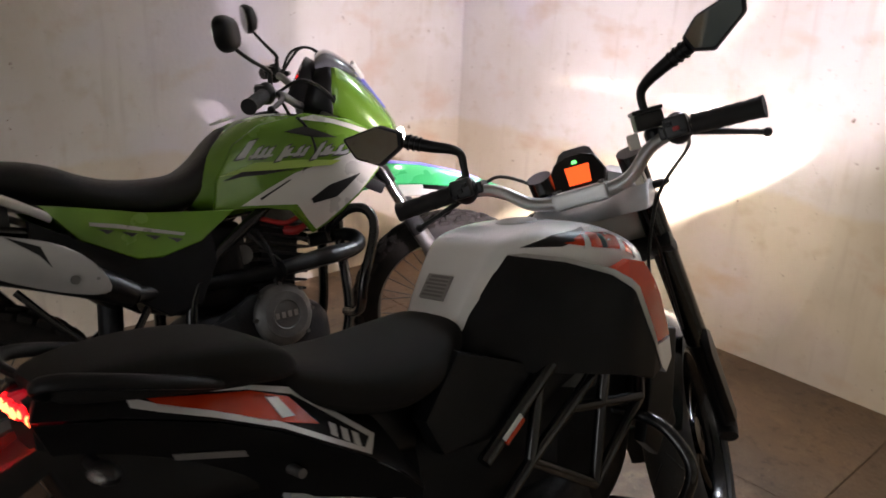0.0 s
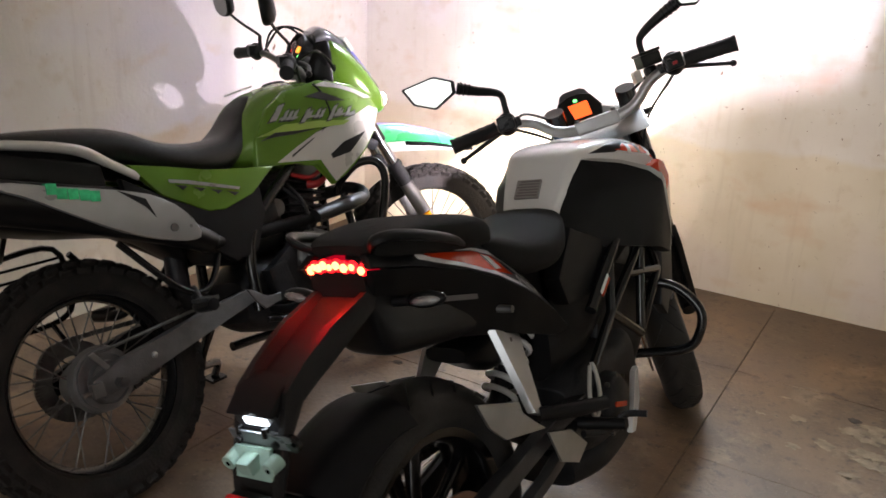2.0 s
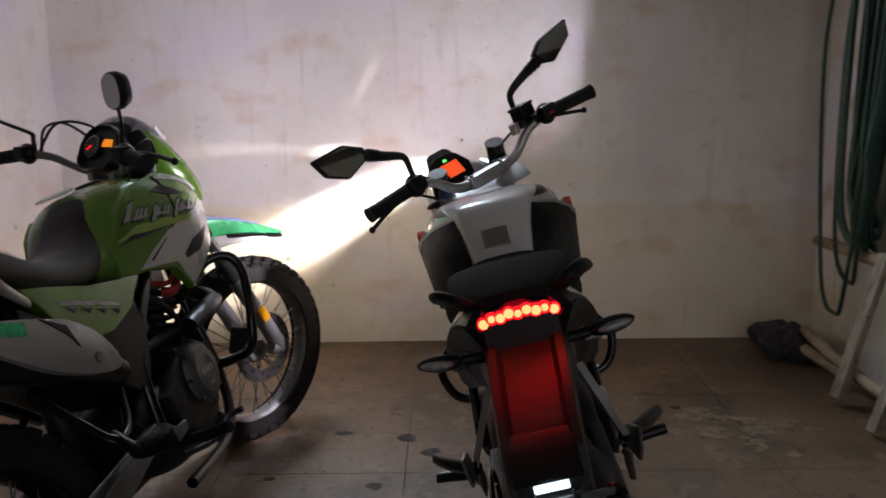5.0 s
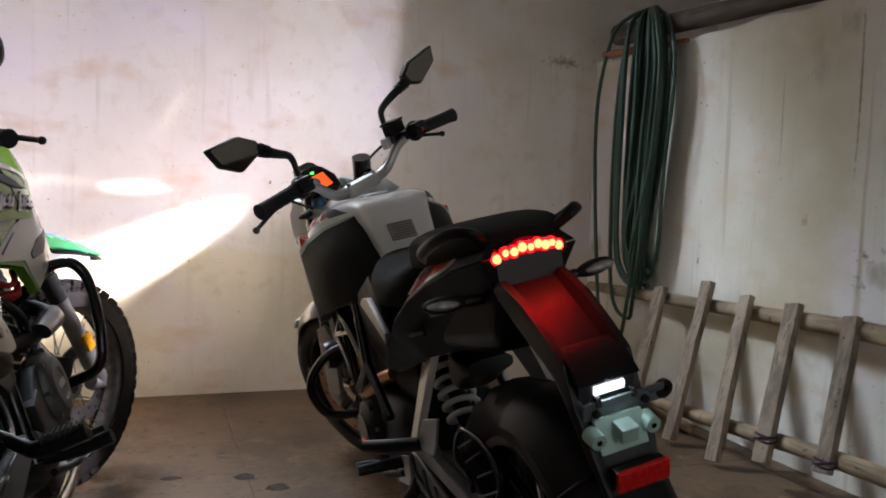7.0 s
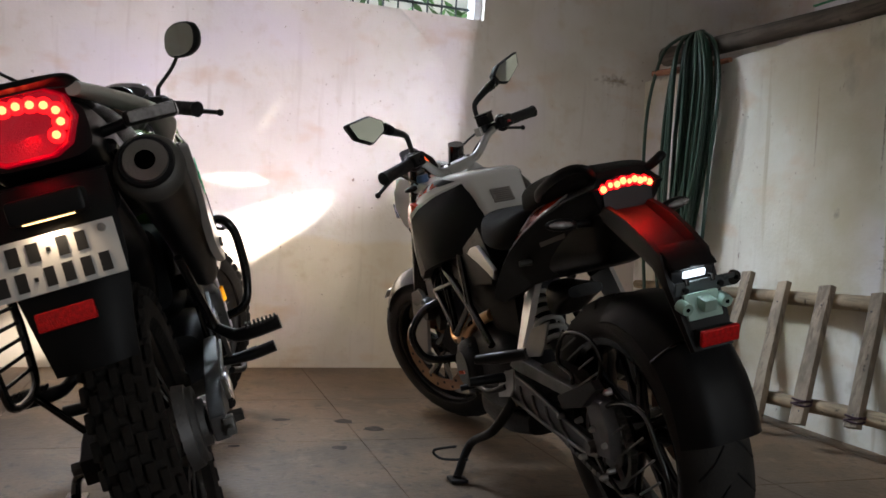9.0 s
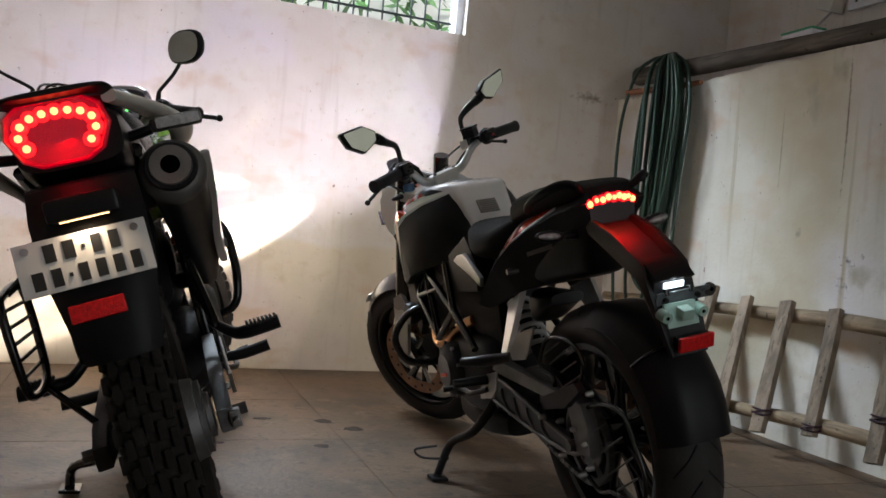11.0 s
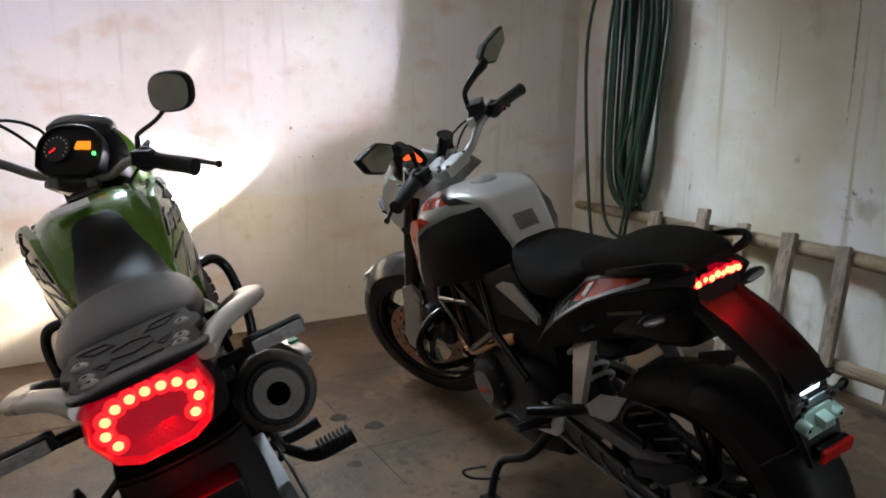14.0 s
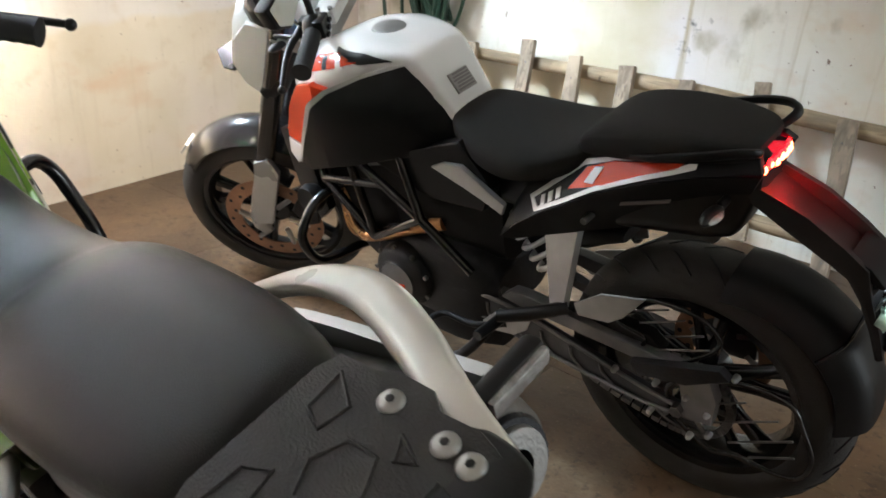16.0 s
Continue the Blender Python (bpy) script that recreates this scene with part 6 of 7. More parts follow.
    P("beak_side", blade([(x, z - d * 0.62, w * 1.02, d * 1.15) for x, z, w, d in beak[2:6]], 0.003, 3.2), PEARL, beak_ob, "white lower edge", True)
    P("beak_crest", blade([(x, z + 0.003, w * 0.22, 0.004) for x, z, w, d in beak[1:6]], 0.004), PURPLE, beak_ob, "bluish stripe", True)
    P("beak_under", blade([(x, z - 0.012, w * 0.95, d) for x, z, w, d in beak[3:]], 0.006), BLACK, beak_ob, "black underside", True)

    # headlamp cowl
    cowl = Shape()
    rings = []
    for x, z0, z1, w, k in ((1.035, 0.90, 1.105, 0.105, 0.0), (1.06, 0.885, 1.110, 0.118, 0), (1.105, 0.865, 1.075, 0.118, 0), (1.155, 0.845, 1.015, 0.105, 0), (1.195, 0.835, 0.955, 0.085, 0), (1.215, 0.840, 0.915, 0.06, 0)):
        ring = []
        for i in range(20):
            a = 2 * math.pi * i / 20
            c, s = math.cos(a), math.sin(a)
            ring.append((x - 0.06 * max(0, s) * (1.2 - x) , w * math.copysign(abs(c) ** 0.8, c), (z0 + z1) / 2 + (z1 - z0) / 2 * math.copysign(abs(s) ** 0.8, s)))
        rings.append(ring)
    cowl_ob = P("headlamp_cowl", cowl.skin(rings), GREEN, root, "green headlamp cowl", True)
    P("headlamp_lens", Shape().body([(1.165, 0.845, 0.925, 0.082), (1.205, 0.850, 0.915, 0.07), (1.222, 0.862, 0.90, 0.05)], 2.6), CLEARLENS, cowl_ob, "clear headlamp lens", True)
    P("headlamp_bulb", Shape().ball((1.232, 0, 0.880), 0.020, (0.5, 1.3, 1)), LEDHEAD, cowl_ob, "lit bulb", True)
    P("visor", Shape().body([(1.000, 1.085, 1.125, 0.085), (1.03, 1.085, 1.138, 0.080), (1.07, 1.07, 1.118, 0.066), (1.11, 1.05, 1.082, 0.045)], 2.3), SMOKE, cowl_ob, "dark visor", True)
    P("cowl_trim", Shape().plate([(1.095, 1.092), (1.11, 1.086), (1.19, 0.965), (1.18, 0.962)], -0.03, 0.03, 0.003), PURPLE, cowl_ob, "bluish trim", True)
    P("cowl_plate", Shape().box((1.118, 0, 1.075), (0.05, 0.085, 0.012), 0.003, (0, 58, 0)), PLATEW, cowl_ob, "small white plate", True)
    inner = P("dash_shroud", Shape().body([(0.955, 0.955, 1.03, 0.075), (0.985, 0.94, 1.085, 0.100), (1.03, 0.91, 1.115, 0.108), (1.05, 0.91, 1.10, 0.10)], 2.6), BLACK, root, "black instrument shroud", True)
    dn, dv, dc = Vector((-0.86, 0, 0.51)), Vector((0.51, 0, 0.86)), Vector((0.958, 0, 1.055))
    dome = [(0.084 * math.copysign(abs(math.cos(a)) ** 0.8, math.cos(a)), 0.066 * math.sin(a)) for a in (math.pi * i / 14 for i in range(15))] + [(-0.080, -0.040), (-0.055, -0.062), (0.055, -0.062), (0.080, -0.040)]
    dash = P("instrument_panel", Shape().skin([[dc + Vector((0, u * f, 0)) + dv * (v * f) + dn * d for u, v in dome] for f, d in ((0.8, -0.06), (1, -0.03), (1.03, 0.016), (0.98, 0.020), (0.93, 0.006), (0.3, 0.004))]), BLACK, root, "domed instrument panel with a dial and an amber display", True, 50)
    dial = Shape()
    n = 28
    dial.skin([[dc + Vector((0, 0.035 + 0.034 * math.cos(2 * math.pi * i / n), 0)) + dv * (0.006 + 0.034 * math.sin(2 * math.pi * i / n)) + dn * d for i in range(n)] for d in (0.011, 0.0155)])
    dial = P("dial", dial, DIAL, dash, "round black dial", True)
    tk = Shape()
    for i in range(13):
        a = radians(-40 + 260 * i / 12)
        c = dc + Vector((0, 0.035 + 0.028 * math.cos(a), 0)) + dv * (0.006 + 0.028 * math.sin(a)) + dn * 0.016
        tk.ball(tuple(c), 0.0018, seg=6)
    P("dial_marks", tk, PLATEW, dial, "white dial marks", True)
    P("dial_needle", Shape().tube([dc + Vector((0, 0.035, 0)) + dv * 0.006 + dn * 0.017, dc + Vector((0, 0.050, 0)) + dv * -0.006 + dn * 0.017], 0.0011, 6, smooth=False), LEDGLOW, dial, "lit red needle", True)
    P("display", Shape().skin([[dc + Vector((0, u, 0)) + dv * v + dn * d for u, v in ((-0.052, 0.004), (-0.012, 0.004), (-0.016, 0.024), (-0.050, 0.024))] for d in (0.011, 0.0155)]), LCDY, dash, "lit amber display", True, 20)
    P("pilot_lamp", Shape().skin([[dc + Vector((0, u, 0)) + dv * v + dn * d for u, v in ((-0.066, -0.010), (-0.059, -0.010), (-0.059, -0.003), (-0.066, -0.003))] for d in (0.011, 0.0160)]), LEDGREEN, dash, "lit green pilot lamp", True)

    # handlebar
    bar = [(0.835, 0.35, 1.046), (0.86, 0.26, 1.055), (0.90, 0.17, 1.045), (0.945, 0.09, 1.000), (0.955, 0, 0.995), (0.945, -0.09, 1.000), (0.90, -0.17, 1.045), (0.86, -0.26, 1.055), (0.835, -0.35, 1.046)]
    P("handlebar", Shape().tube(bar, 0.0112, 12), DULLALU, root, "grey steel handlebar", True)
    for yy in (0.05, -0.05):
        P("bar_clamp", Shape().box((0.955, yy, 0.992), (0.045, 0.03, 0.045), 0.008), DULLALU, root, "", True)
    for sd in (1, -1):
        g0, g1 = Vector((0.862, 0.255 * sd, 1.055)), Vector((0.833, 0.358 * sd, 1.046))
        d = (g1 - g0).normalized()
        P("grip", Shape().tube([g0 + (g1 - g0) * k / 12 for k in range(13)], [0.020, 0.0175, 0.019, 0.0175, 0.019, 0.0175, 0.019, 0.0175, 0.019, 0.0175, 0.019, 0.0185, 0.021], 14, 1, smooth=False), GRIP, root, "black ribbed rubber grip", True)
        c = g0 - d * 0.03
        P("switch_housing", Shape().ball(tuple(c), 0.025, (1, 1.2, 1.2), seg=18).box(tuple(c + Vector((-0.014, 0, 0.006))), (0.03, 0.046, 0.036), 0.006), BLACK, root, "black switch housing", True)
        l0, tip = c + Vector((0.036, 0, -0.004)), Vector((0.888, 0.392 * sd, 1.040))
        P("lever", Shape().tube([l0, l0 * 0.6 + tip * 0.4 + Vector((0.014, 0, 0)), tip], [0.009, 0.007, 0.006], 8, 5).ball(tuple(tip), 0.0095, seg=12), BLACK, root, "black lever with a ball end", True)
        b0 = c + Vector((0.01, -0.02 * sd, 0.02))
        hd = Vector((0.800, 0.340 * sd, 1.220))
        P("mirror_stalk", Shape().tube([b0 - Vector((0, 0, 0.012)), b0 + Vector((0.003, 0.0, 0.020)), b0 + Vector((0.002, 0.006 * sd, 0.036)), b0.lerp(hd, 0.55) + Vector((0.008, -0.006 * sd, -0.006)), hd + Vector((0.014, -0.022 * sd, -0.034)), hd + Vector((0.016, -0.005 * sd, -0.01))], [0.0075, 0.0065, 0.0055, 0.005, 0.005, 0.006], 8), BLACK, root, "thin black mirror stalk", True)
        yv, xv = Vector((-0.25, 1.0 * sd, 0.0)).normalized(), Vector((1, 0.25 * sd, 0.06)).normalized()
        zv = Vector((-0.06, 0, 1))
        o = []
        for i in range(24):
            a = 2 * math.pi * i / 24
            cc, ss = math.cos(a), math.sin(a)
            o.append((0.058 * math.copysign(abs(cc) ** 0.78, cc), 0.044 * math.copysign(abs(ss) ** 0.78, ss) + 0.006 * cc))
        sh = P("mirror", Shape().skin([[hd + yv * (u * f) + zv * (v * f) + xv * dd for u, v in o] for f, dd in ((0.94, -0.010), (1, -0.006), (1, 0.004), (0.80, 0.020), (0.4, 0.028))]), SATIN, root, "rounded black mirror shell", True)
        P("mirror_glass", Shape().skin([[hd + yv * (u * 0.90) + zv * (v * 0.90) + xv * dd for u, v in o] for dd in (-0.0125, -0.0102)]), MIRROR, sh, "", True, 20)
    for pts in ([(0.89, 0.21, 1.05), (0.96, 0.20, 1.13), (1.03, 0.12, 1.10), (1.06, 0.06, 0.98)], [(0.89, -0.21, 1.05), (0.97, -0.19, 1.08), (1.05, -0.10, 1.0), (1.08, -0.06, 0.88)], [(0.89, 0.19, 1.05), (0.93, 0.22, 1.12), (1.0, 0.21, 1.12), (1.05, 0.13, 1.02), (1.06, 0.08, 0.85)], [(0.90, -0.20, 1.04), (0.92, -0.15, 0.98), (0.93, -0.15, 0.93), (0.96, -0.12, 0.84)]):
        P("cable", Shape().tube(pts, 0.0042, 7), BLACK, root, "", True)

    # tank and shrouds
    tank = Shape().body([(0.54, 0.74, 0.80, 0.072), (0.585, 0.72, 0.855, 0.100), (0.64, 0.70, 0.908, 0.122), (0.70, 0.70, 0.948, 0.138), (0.78, 0.70, 0.966, 0.154), (0.88, 0.71, 0.958, 0.164), (0.96, 0.73, 0.925, 0.152), (1.01, 0.76, 0.885, 0.11)], 3.0)
    tank = P("fuel_tank", tank, GREEN, root, "green fuel tank")
    P("fuel_cap", Shape().lathe([(0.0, 0.975), (0.032, 0.975), (0.038, 0.970), (0.038, 0.955), (0.0, 0.955)], (0.83, 0, 0), 24, "z"), BLACK, tank, "black fuel cap")
    P("tank_label", Shape().box((0.715, 0.035, 0.967), (0.045, 0.085, 0.006), 0.001, (0, -10, 0)), PLATEW, tank, "small white paper label")
    for sd in (1, -1):
        def hug(x, z, sd=sd):
            base = float(np.interp(x, [0.58, 0.70, 0.80, 0.92, 0.98, 1.13], [0.088, 0.118, 0.141, 0.164, 0.164, 0.129]))
            return sd * (base - 0.25 * max(0, z - 0.90) - 0.9 * max(0, z - 0.90) ** 2 - 0.12 * max(0, 0.72 - z))
        a, b = (0.0, 0.022) if sd > 0 else (-0.022, 0.0)
        grid = dict(folds=[0.62 + 0.035 * i for i in range(15)], levels=[0.645 + 0.03 * i for i in range(10)])
        sh = P("shroud", Shape().plate([(0.585, 0.725), (0.60, 0.80), (0.66, 0.885), (0.73, 0.926), (0.86, 0.945), (0.98, 0.915), (1.08, 0.870), (1.115, 0.828), (1.06, 0.765), (0.97, 0.705), (0.87, 0.645), (0.83, 0.626), (0.808, 0.66), (0.785, 0.70), (0.72, 0.710)], a, b, 0.006, hug, **grid), GREEN, root, "green tank shroud", sharp=30)
        def on(x, z, sd=sd):
            return hug(x, z) + sd * 0.0222
        e, f = (0.0, 0.002) if sd > 0 else (-0.002, 0.0)
        P("white_panel", Shape().plate([(0.65, 0.726), (0.72, 0.758), (0.80, 0.790), (0.93, 0.814), (1.05, 0.843), (1.104, 0.828), (1.055, 0.770), (0.967, 0.710), (0.868, 0.651), (0.834, 0.634), (0.815, 0.664), (0.792, 0.707), (0.72, 0.717)], e, f, 0, on, **grid), PEARL, sh, "pearl white lower panel", sharp=40)
        P("scoop", Shape().plate([(0.83, 0.716), (0.885, 0.745), (0.985, 0.764), (0.94, 0.735), (0.90, 0.710), (0.835, 0.703)], e * 1.8, f * 1.8, 0, on, **grid), BLACK, sh, "black air scoop")
        P("white_flash", Shape().plate([(0.83, 0.930), (0.92, 0.908), (1.03, 0.868), (1.08, 0.868), (0.98, 0.900), (0.88, 0.936)], e * 1.3, f * 1.3, 0, on, **grid), PEARL, sh, "white flash")
        P("dark_flash", Shape().plate([(0.79, 0.900), (0.845, 0.908), (0.93, 0.868), (0.87, 0.875)], e * 1.5, f * 1.5, 0, on, **grid), INK, sh)
        strokes = [(0.655, 0.016, 0.044), (0.690, 0.010, 0.028), (0.706, 0.010, 0.026), (0.722, 0.010, 0.026), (0.752, 0.011, 0.038), (0.770, 0.012, 0.022), (0.800, 0.010, 0.026), (0.816, 0.010, 0.024), (0.845, 0.011, 0.042), (0.872, 0.012, 0.024), (0.884, 0.010, 0.018), (0.910, 0.012, 0.026), (0.926, 0.016, 0.012)]
        for q, (x, wd, hgt) in enumerate(strokes):
            wd *= 1.45
            lo = 0.845 - 0.090 * (x - 0.65) - (0.010 if q in (4, 8) else 0.0)
            lean = hgt * 0.85
            mark = [(x, lo), (x + wd, lo + 0.001), (x + wd + lean, lo + hgt), (x + lean + wd * 0.2, lo + hgt - 0.003)]
            cx, cz = x + wd / 2 + lean / 2, lo + hgt / 2
            edge = [(cx + (u - cx) * (1 + 0.007 / (wd + lean)) + (0.003 if u > cx else -0.003), cz + (v - cz) * (1 + 0.007 / hgt)) for u, v in mark]
            P("lettering_edge", Shape().plate(edge, e * 1.7, f * 1.7, 0, on, **grid), INK, sh, "dark outline of the tank lettering")
            P("lettering_bar", Shape().plate(mark, e * 2.3, f * 2.3, 0, on, **grid), SILVERP, sh, "silver stroke of the tank lettering")
        for x0, x1 in ((0.688, 0.745), (0.770, 0.826), (0.872, 0.955)):
            z0, z1 = 0.845 - 0.090 * (x0 - 0.65), 0.845 - 0.090 * (x1 - 0.65)
            P("lettering_bar", Shape().plate([(x0, z0 + 0.004), (x1, z1 + 0.004), (x1 + 0.006, z1 + 0.009), (x0 + 0.006, z0 + 0.009)], e * 2.2, f * 2.2, 0, on, **grid), SILVERP, sh, "silver stroke of the tank lettering")
        P("slash", Shape().plate([(0.615, 0.795), (0.665, 0.812), (0.80, 0.800), (0.72, 0.797), (0.665, 0.800)], e * 1.5, f * 1.5, 0, on, **grid), INK, sh, "thin dark slash")
        P("pale_flash", Shape().plate([(0.61, 0.808), (0.70, 0.830), (0.82, 0.822), (0.93, 0.806), (0.90, 0.796), (0.78, 0.804)], e * 1.4, f * 1.4, 0, on, **grid), mat("lime_decal", (0.35, 0.52, 0.10), 0.3) if sd < 0 else PEARL, sh, "lime flash")
        P("trim", Shape().tube([(0.835, sd * 0.162, 0.935), (0.855, sd * 0.172, 0.90), (0.865, sd * 0.175, 0.84), (0.835, sd * 0.169, 0.80), (0.70, sd * 0.141, 0.735)], 0.0035, 6), BLACK, sh, "black seam")
        P("cap_bolt", Shape().lathe([(0.0, 0.139 * sd), (0.014, 0.139 * sd), (0.016, 0.125 * sd), (0.0, 0.125 * sd)], (0.885, 0, 0.920), 16), STEEL, root)
        # side panel
        P("side_panel", Shape().plate([(0.175, 0.800), (0.27, 0.779), (0.40, 0.748), (0.52, 0.732), (0.632, 0.722), (0.53, 0.657), (0.425, 0.634), (0.37, 0.640), (0.25, 0.706)], 0.108 * sd, 0.132 * sd, 0.006), GREEN, root, "green side panel")
        P("side_stripe", Shape().plate([(0.275, 0.744), (0.33, 0.732), (0.49, 0.684), (0.485, 0.678), (0.33, 0.722), (0.275, 0.736)], 0.1325 * sd, 0.1345 * sd, 0), SILVERP, root, "pale decal stripe")
        for q in range(4):
            P("side_mark", Shape().plate([(0.29 + 0.052 * q, 0.727 - 0.0155 * q), (0.326 + 0.052 * q, 0.717 - 0.0155 * q), (0.31 + 0.052 * q, 0.711 - 0.0155 * q), (0.306 + 0.052 * q, 0.716 - 0.0155 * q)], 0.1325 * sd, 0.1345 * sd, 0), INK, root, "thin dark decal mark")
        P("lower_cover", Shape().plate([(0.15, 0.77), (0.26, 0.70), (0.37, 0.635), (0.43, 0.628), (0.56, 0.70), (0.56, 0.60), (0.50, 0.50), (0.42, 0.49), (0.30, 0.58), (0.15, 0.68)], 0.105 * sd, 0.130 * sd, 0.006), SATIN, root, "matt black lower cover")
    # seat
    seat = Shape().body([(0.700, 0.885, 0.938, 0.045), (0.680, 0.86, 0.943, 0.066), (0.64, 0.81, 0.916, 0.080), (0.59, 0.77, 0.872, 0.090, 2.6), (0.53, 0.735, 0.840, 0.100, 2.5), (0.45, 0.725, 0.834, 0.108, 2.4), (0.37, 0.735, 0.842, 0.112, 2.3), (0.30, 0.750, 0.862, 0.114, 2.3), (0.24, 0.770, 0.890, 0.115, 2.3), (0.18, 0.79, 0.908, 0.116, 2.3), (0.10, 0.81, 0.918, 0.116, 2.3), (0.0, 0.835, 0.925, 0.110, 2.4), (-0.075, 0.855, 0.927, 0.096, 2.5), (-0.11, 0.868, 0.922, 0.080, 2.6), (-0.128, 0.880, 0.910, 0.066, 2.6)], steps=4)
    P("seat", seat, VINYL, root, "long black vinyl seat")
    # tail: carrier plate, rails, lamp, mudguard
    P("tail_body", Shape().body([(0.12, 0.73, 0.83, 0.11), (-0.06, 0.79, 0.88, 0.098), (-0.20, 0.80, 0.908, 0.086), (-0.262, 0.815, 0.902, 0.080)], 4), BLACK, root, "black tail body")
    def deck(x):
        return 0.921 + 0.05 * (-0.11 - x)
    plan = [(-0.112, 0.060), (-0.120, 0.080), (-0.156, 0.082), (-0.172, 0.090), (-0.207, 0.090), (-0.224, 0.078), (-0.258, 0.080), (-0.282, 0.072), (-0.292, 0.045), (-0.296, 0.0)]
    plan = plan + [(x, -y) for x, y in plan[-2::-1]]
    rack = P("rear_rack", Shape().skin([[(x * f + (1 - f) * -0.20, y * f, deck(x) + z) for x, y in plan] for f, z in ((0.97, -0.016), (1.0, -0.012), (1.0, -0.003), (0.985, 0.0))]), RACKGREY, root, "grey-black moulded luggage plate", sharp=30)
    for u, v in ((-0.188, 0.065), (-0.245, 0.058), (-0.270, 0.054)):
        for sg in (1, -1):
            bolt = P("rack_bolt", Shape().lathe([(0.0, 0.004), (0.0075, 0.004), (0.0105, 0.0015), (0.0115, -0.004), (0.0, -0.004)], (u, v * sg, deck(u)), 18, "z"), ALU, rack, "bright round bolt")
            P("socket", Shape().rod((u, v * sg, deck(u) + 0.0041), (u, v * sg, deck(u) + 0.0048), 0.0035, n=6), INK, bolt)
    for q, ring in enumerate(([(-0.20 + 0.026 * math.cos(i * math.pi / 3), 0.030 * math.sin(i * math.pi / 3)) for i in range(6)], [(-0.135, 0.066), (-0.138, 0.030), (-0.160, 0.020), (-0.165, 0.046)], [(-0.135, -0.066), (-0.138, -0.030), (-0.160, -0.020), (-0.165, -0.046)], [(-0.260, 0.034), (-0.278, 0.030), (-0.278, -0.030), (-0.260, -0.034)], [(-0.215, 0.048), (-0.225, 0.030), (-0.240, 0.036)], [(-0.215, -0.048), (-0.225, -0.030), (-0.240, -0.036)])):
        P("rack_rib", Shape().tube([(x, y, deck(x) - 0.0002) for x, y in ring + ring[:1]], 0.0020, 6, smooth=False), RACKGREY, rack)
    for sd in (1, -1):
        P("grab_rail", Shape().strip([(0.20, 0.124 * sd, 0.766), (0.12, 0.142 * sd, 0.812), (0.05, 0.166 * sd, 0.845), (-0.012, 0.174 * sd, 0.862), (-0.07, 0.163 * sd, 0.876), (-0.14, 0.134 * sd, 0.893), (-0.21, 0.100 * sd, 0.906), (-0.280, 0.076 * sd, 0.910)], [0.006, 0.011, 0.018, 0.023, 0.024, 0.022, 0.018, 0.012], 0.0105), PEARL, root, "pearl white grab rail")
        ind = P("rear_indicator", Shape().tube([(-0.19, 0.08 * sd, 0.850), (-0.20, 0.125 * sd, 0.855)], 0.009, 8, smooth=False).box((-0.200, 0.165 * sd, 0.860), (0.020, 0.085, 0.024), 0.007), BLACK, root, "black rear indicator on a short stalk")
        P("lens", Shape().box((-0.212, 0.168 * sd, 0.860), (0.008, 0.072, 0.018), 0.003), CLEARLENS, ind, "clear indicator lens")
    lamp = Shape()
    o = [(-0.078, -0.008), (-0.070, 0.026), (-0.050, 0.040), (0.050, 0.040), (0.070, 0.026), (0.078, -0.008), (0.060, -0.046), (0.034, -0.060), (-0.034, -0.060), (-0.060, -0.046)]
    lamp.skin([[(-0.275 - d, u * f + 0.008, 0.880 + v * f - 0.12 * d) for u, v in o] for f, d in ((1.0, -0.03), (1.0, 0.006), (0.97, 0.018), (0.94, 0.020), (0.91, 0.016), (0.87, 0.010), (0.5, 0.010))])
    lamp = P("tail_lamp", lamp, REDLENS, root, "lit red tail lamp with an arc of diodes")
    for u, v in ((-0.048, -0.034), (-0.060, -0.016), (-0.058, 0.002), (-0.043, 0.013), (-0.024, 0.018), (-0.004, 0.020), (0.016, 0.019), (0.036, 0.015), (0.053, 0.005), (0.060, -0.012), (0.052, -0.030)):
        cup = P("lamp_cup", Shape().ball((-0.2858, u * 0.92 + 0.008, 0.882 + v * 0.95), 0.0125, (0.34, 1, 1), seg=14), LEDGLOW, lamp, "glowing red cup")
        P("diode", Shape().ball((-0.2890, u * 0.92 + 0.008, 0.882 + v * 0.95), 0.0062, (0.50, 1, 1), seg=12), LEDRED, cup, "lit diode")
    P("tail_trim", Shape().body([(-0.20, 0.880, 0.912, 0.090), (-0.26, 0.905, 0.928, 0.088), (-0.298, 0.919, 0.933, 0.078), (-0.312, 0.923, 0.931, 0.060)], 3), BLACK, root, "black tail hood")
    mudg = Shape()
    rings = []
    for x, z, w in ((-0.20, 0.80, 0.080), (-0.275, 0.79, 0.082), (-0.305, 0.74, 0.085), (-0.325, 0.66, 0.082), (-0.34, 0.57, 0.066), (-0.338, 0.515, 0.058)):
        rings.append([(x - 0.004 + 0.02 * abs(q) ** 3, w * q, z) for q in np.linspace(-1, 1, 9)] + [(x + 0.004 + 0.02 * abs(q) ** 3, w * q, z + 0.004) for q in np.linspace(1, -1, 9)])
    mudg = P("rear_mudguard", mudg.skin(rings), SATIN, root, "black rear mudguard")
    hood = P("lamp_hood", Shape().box((-0.315, 0, 0.752), (0.05, 0.105, 0.036), 0.008), BLACK, mudg, "black plate-lamp hood")
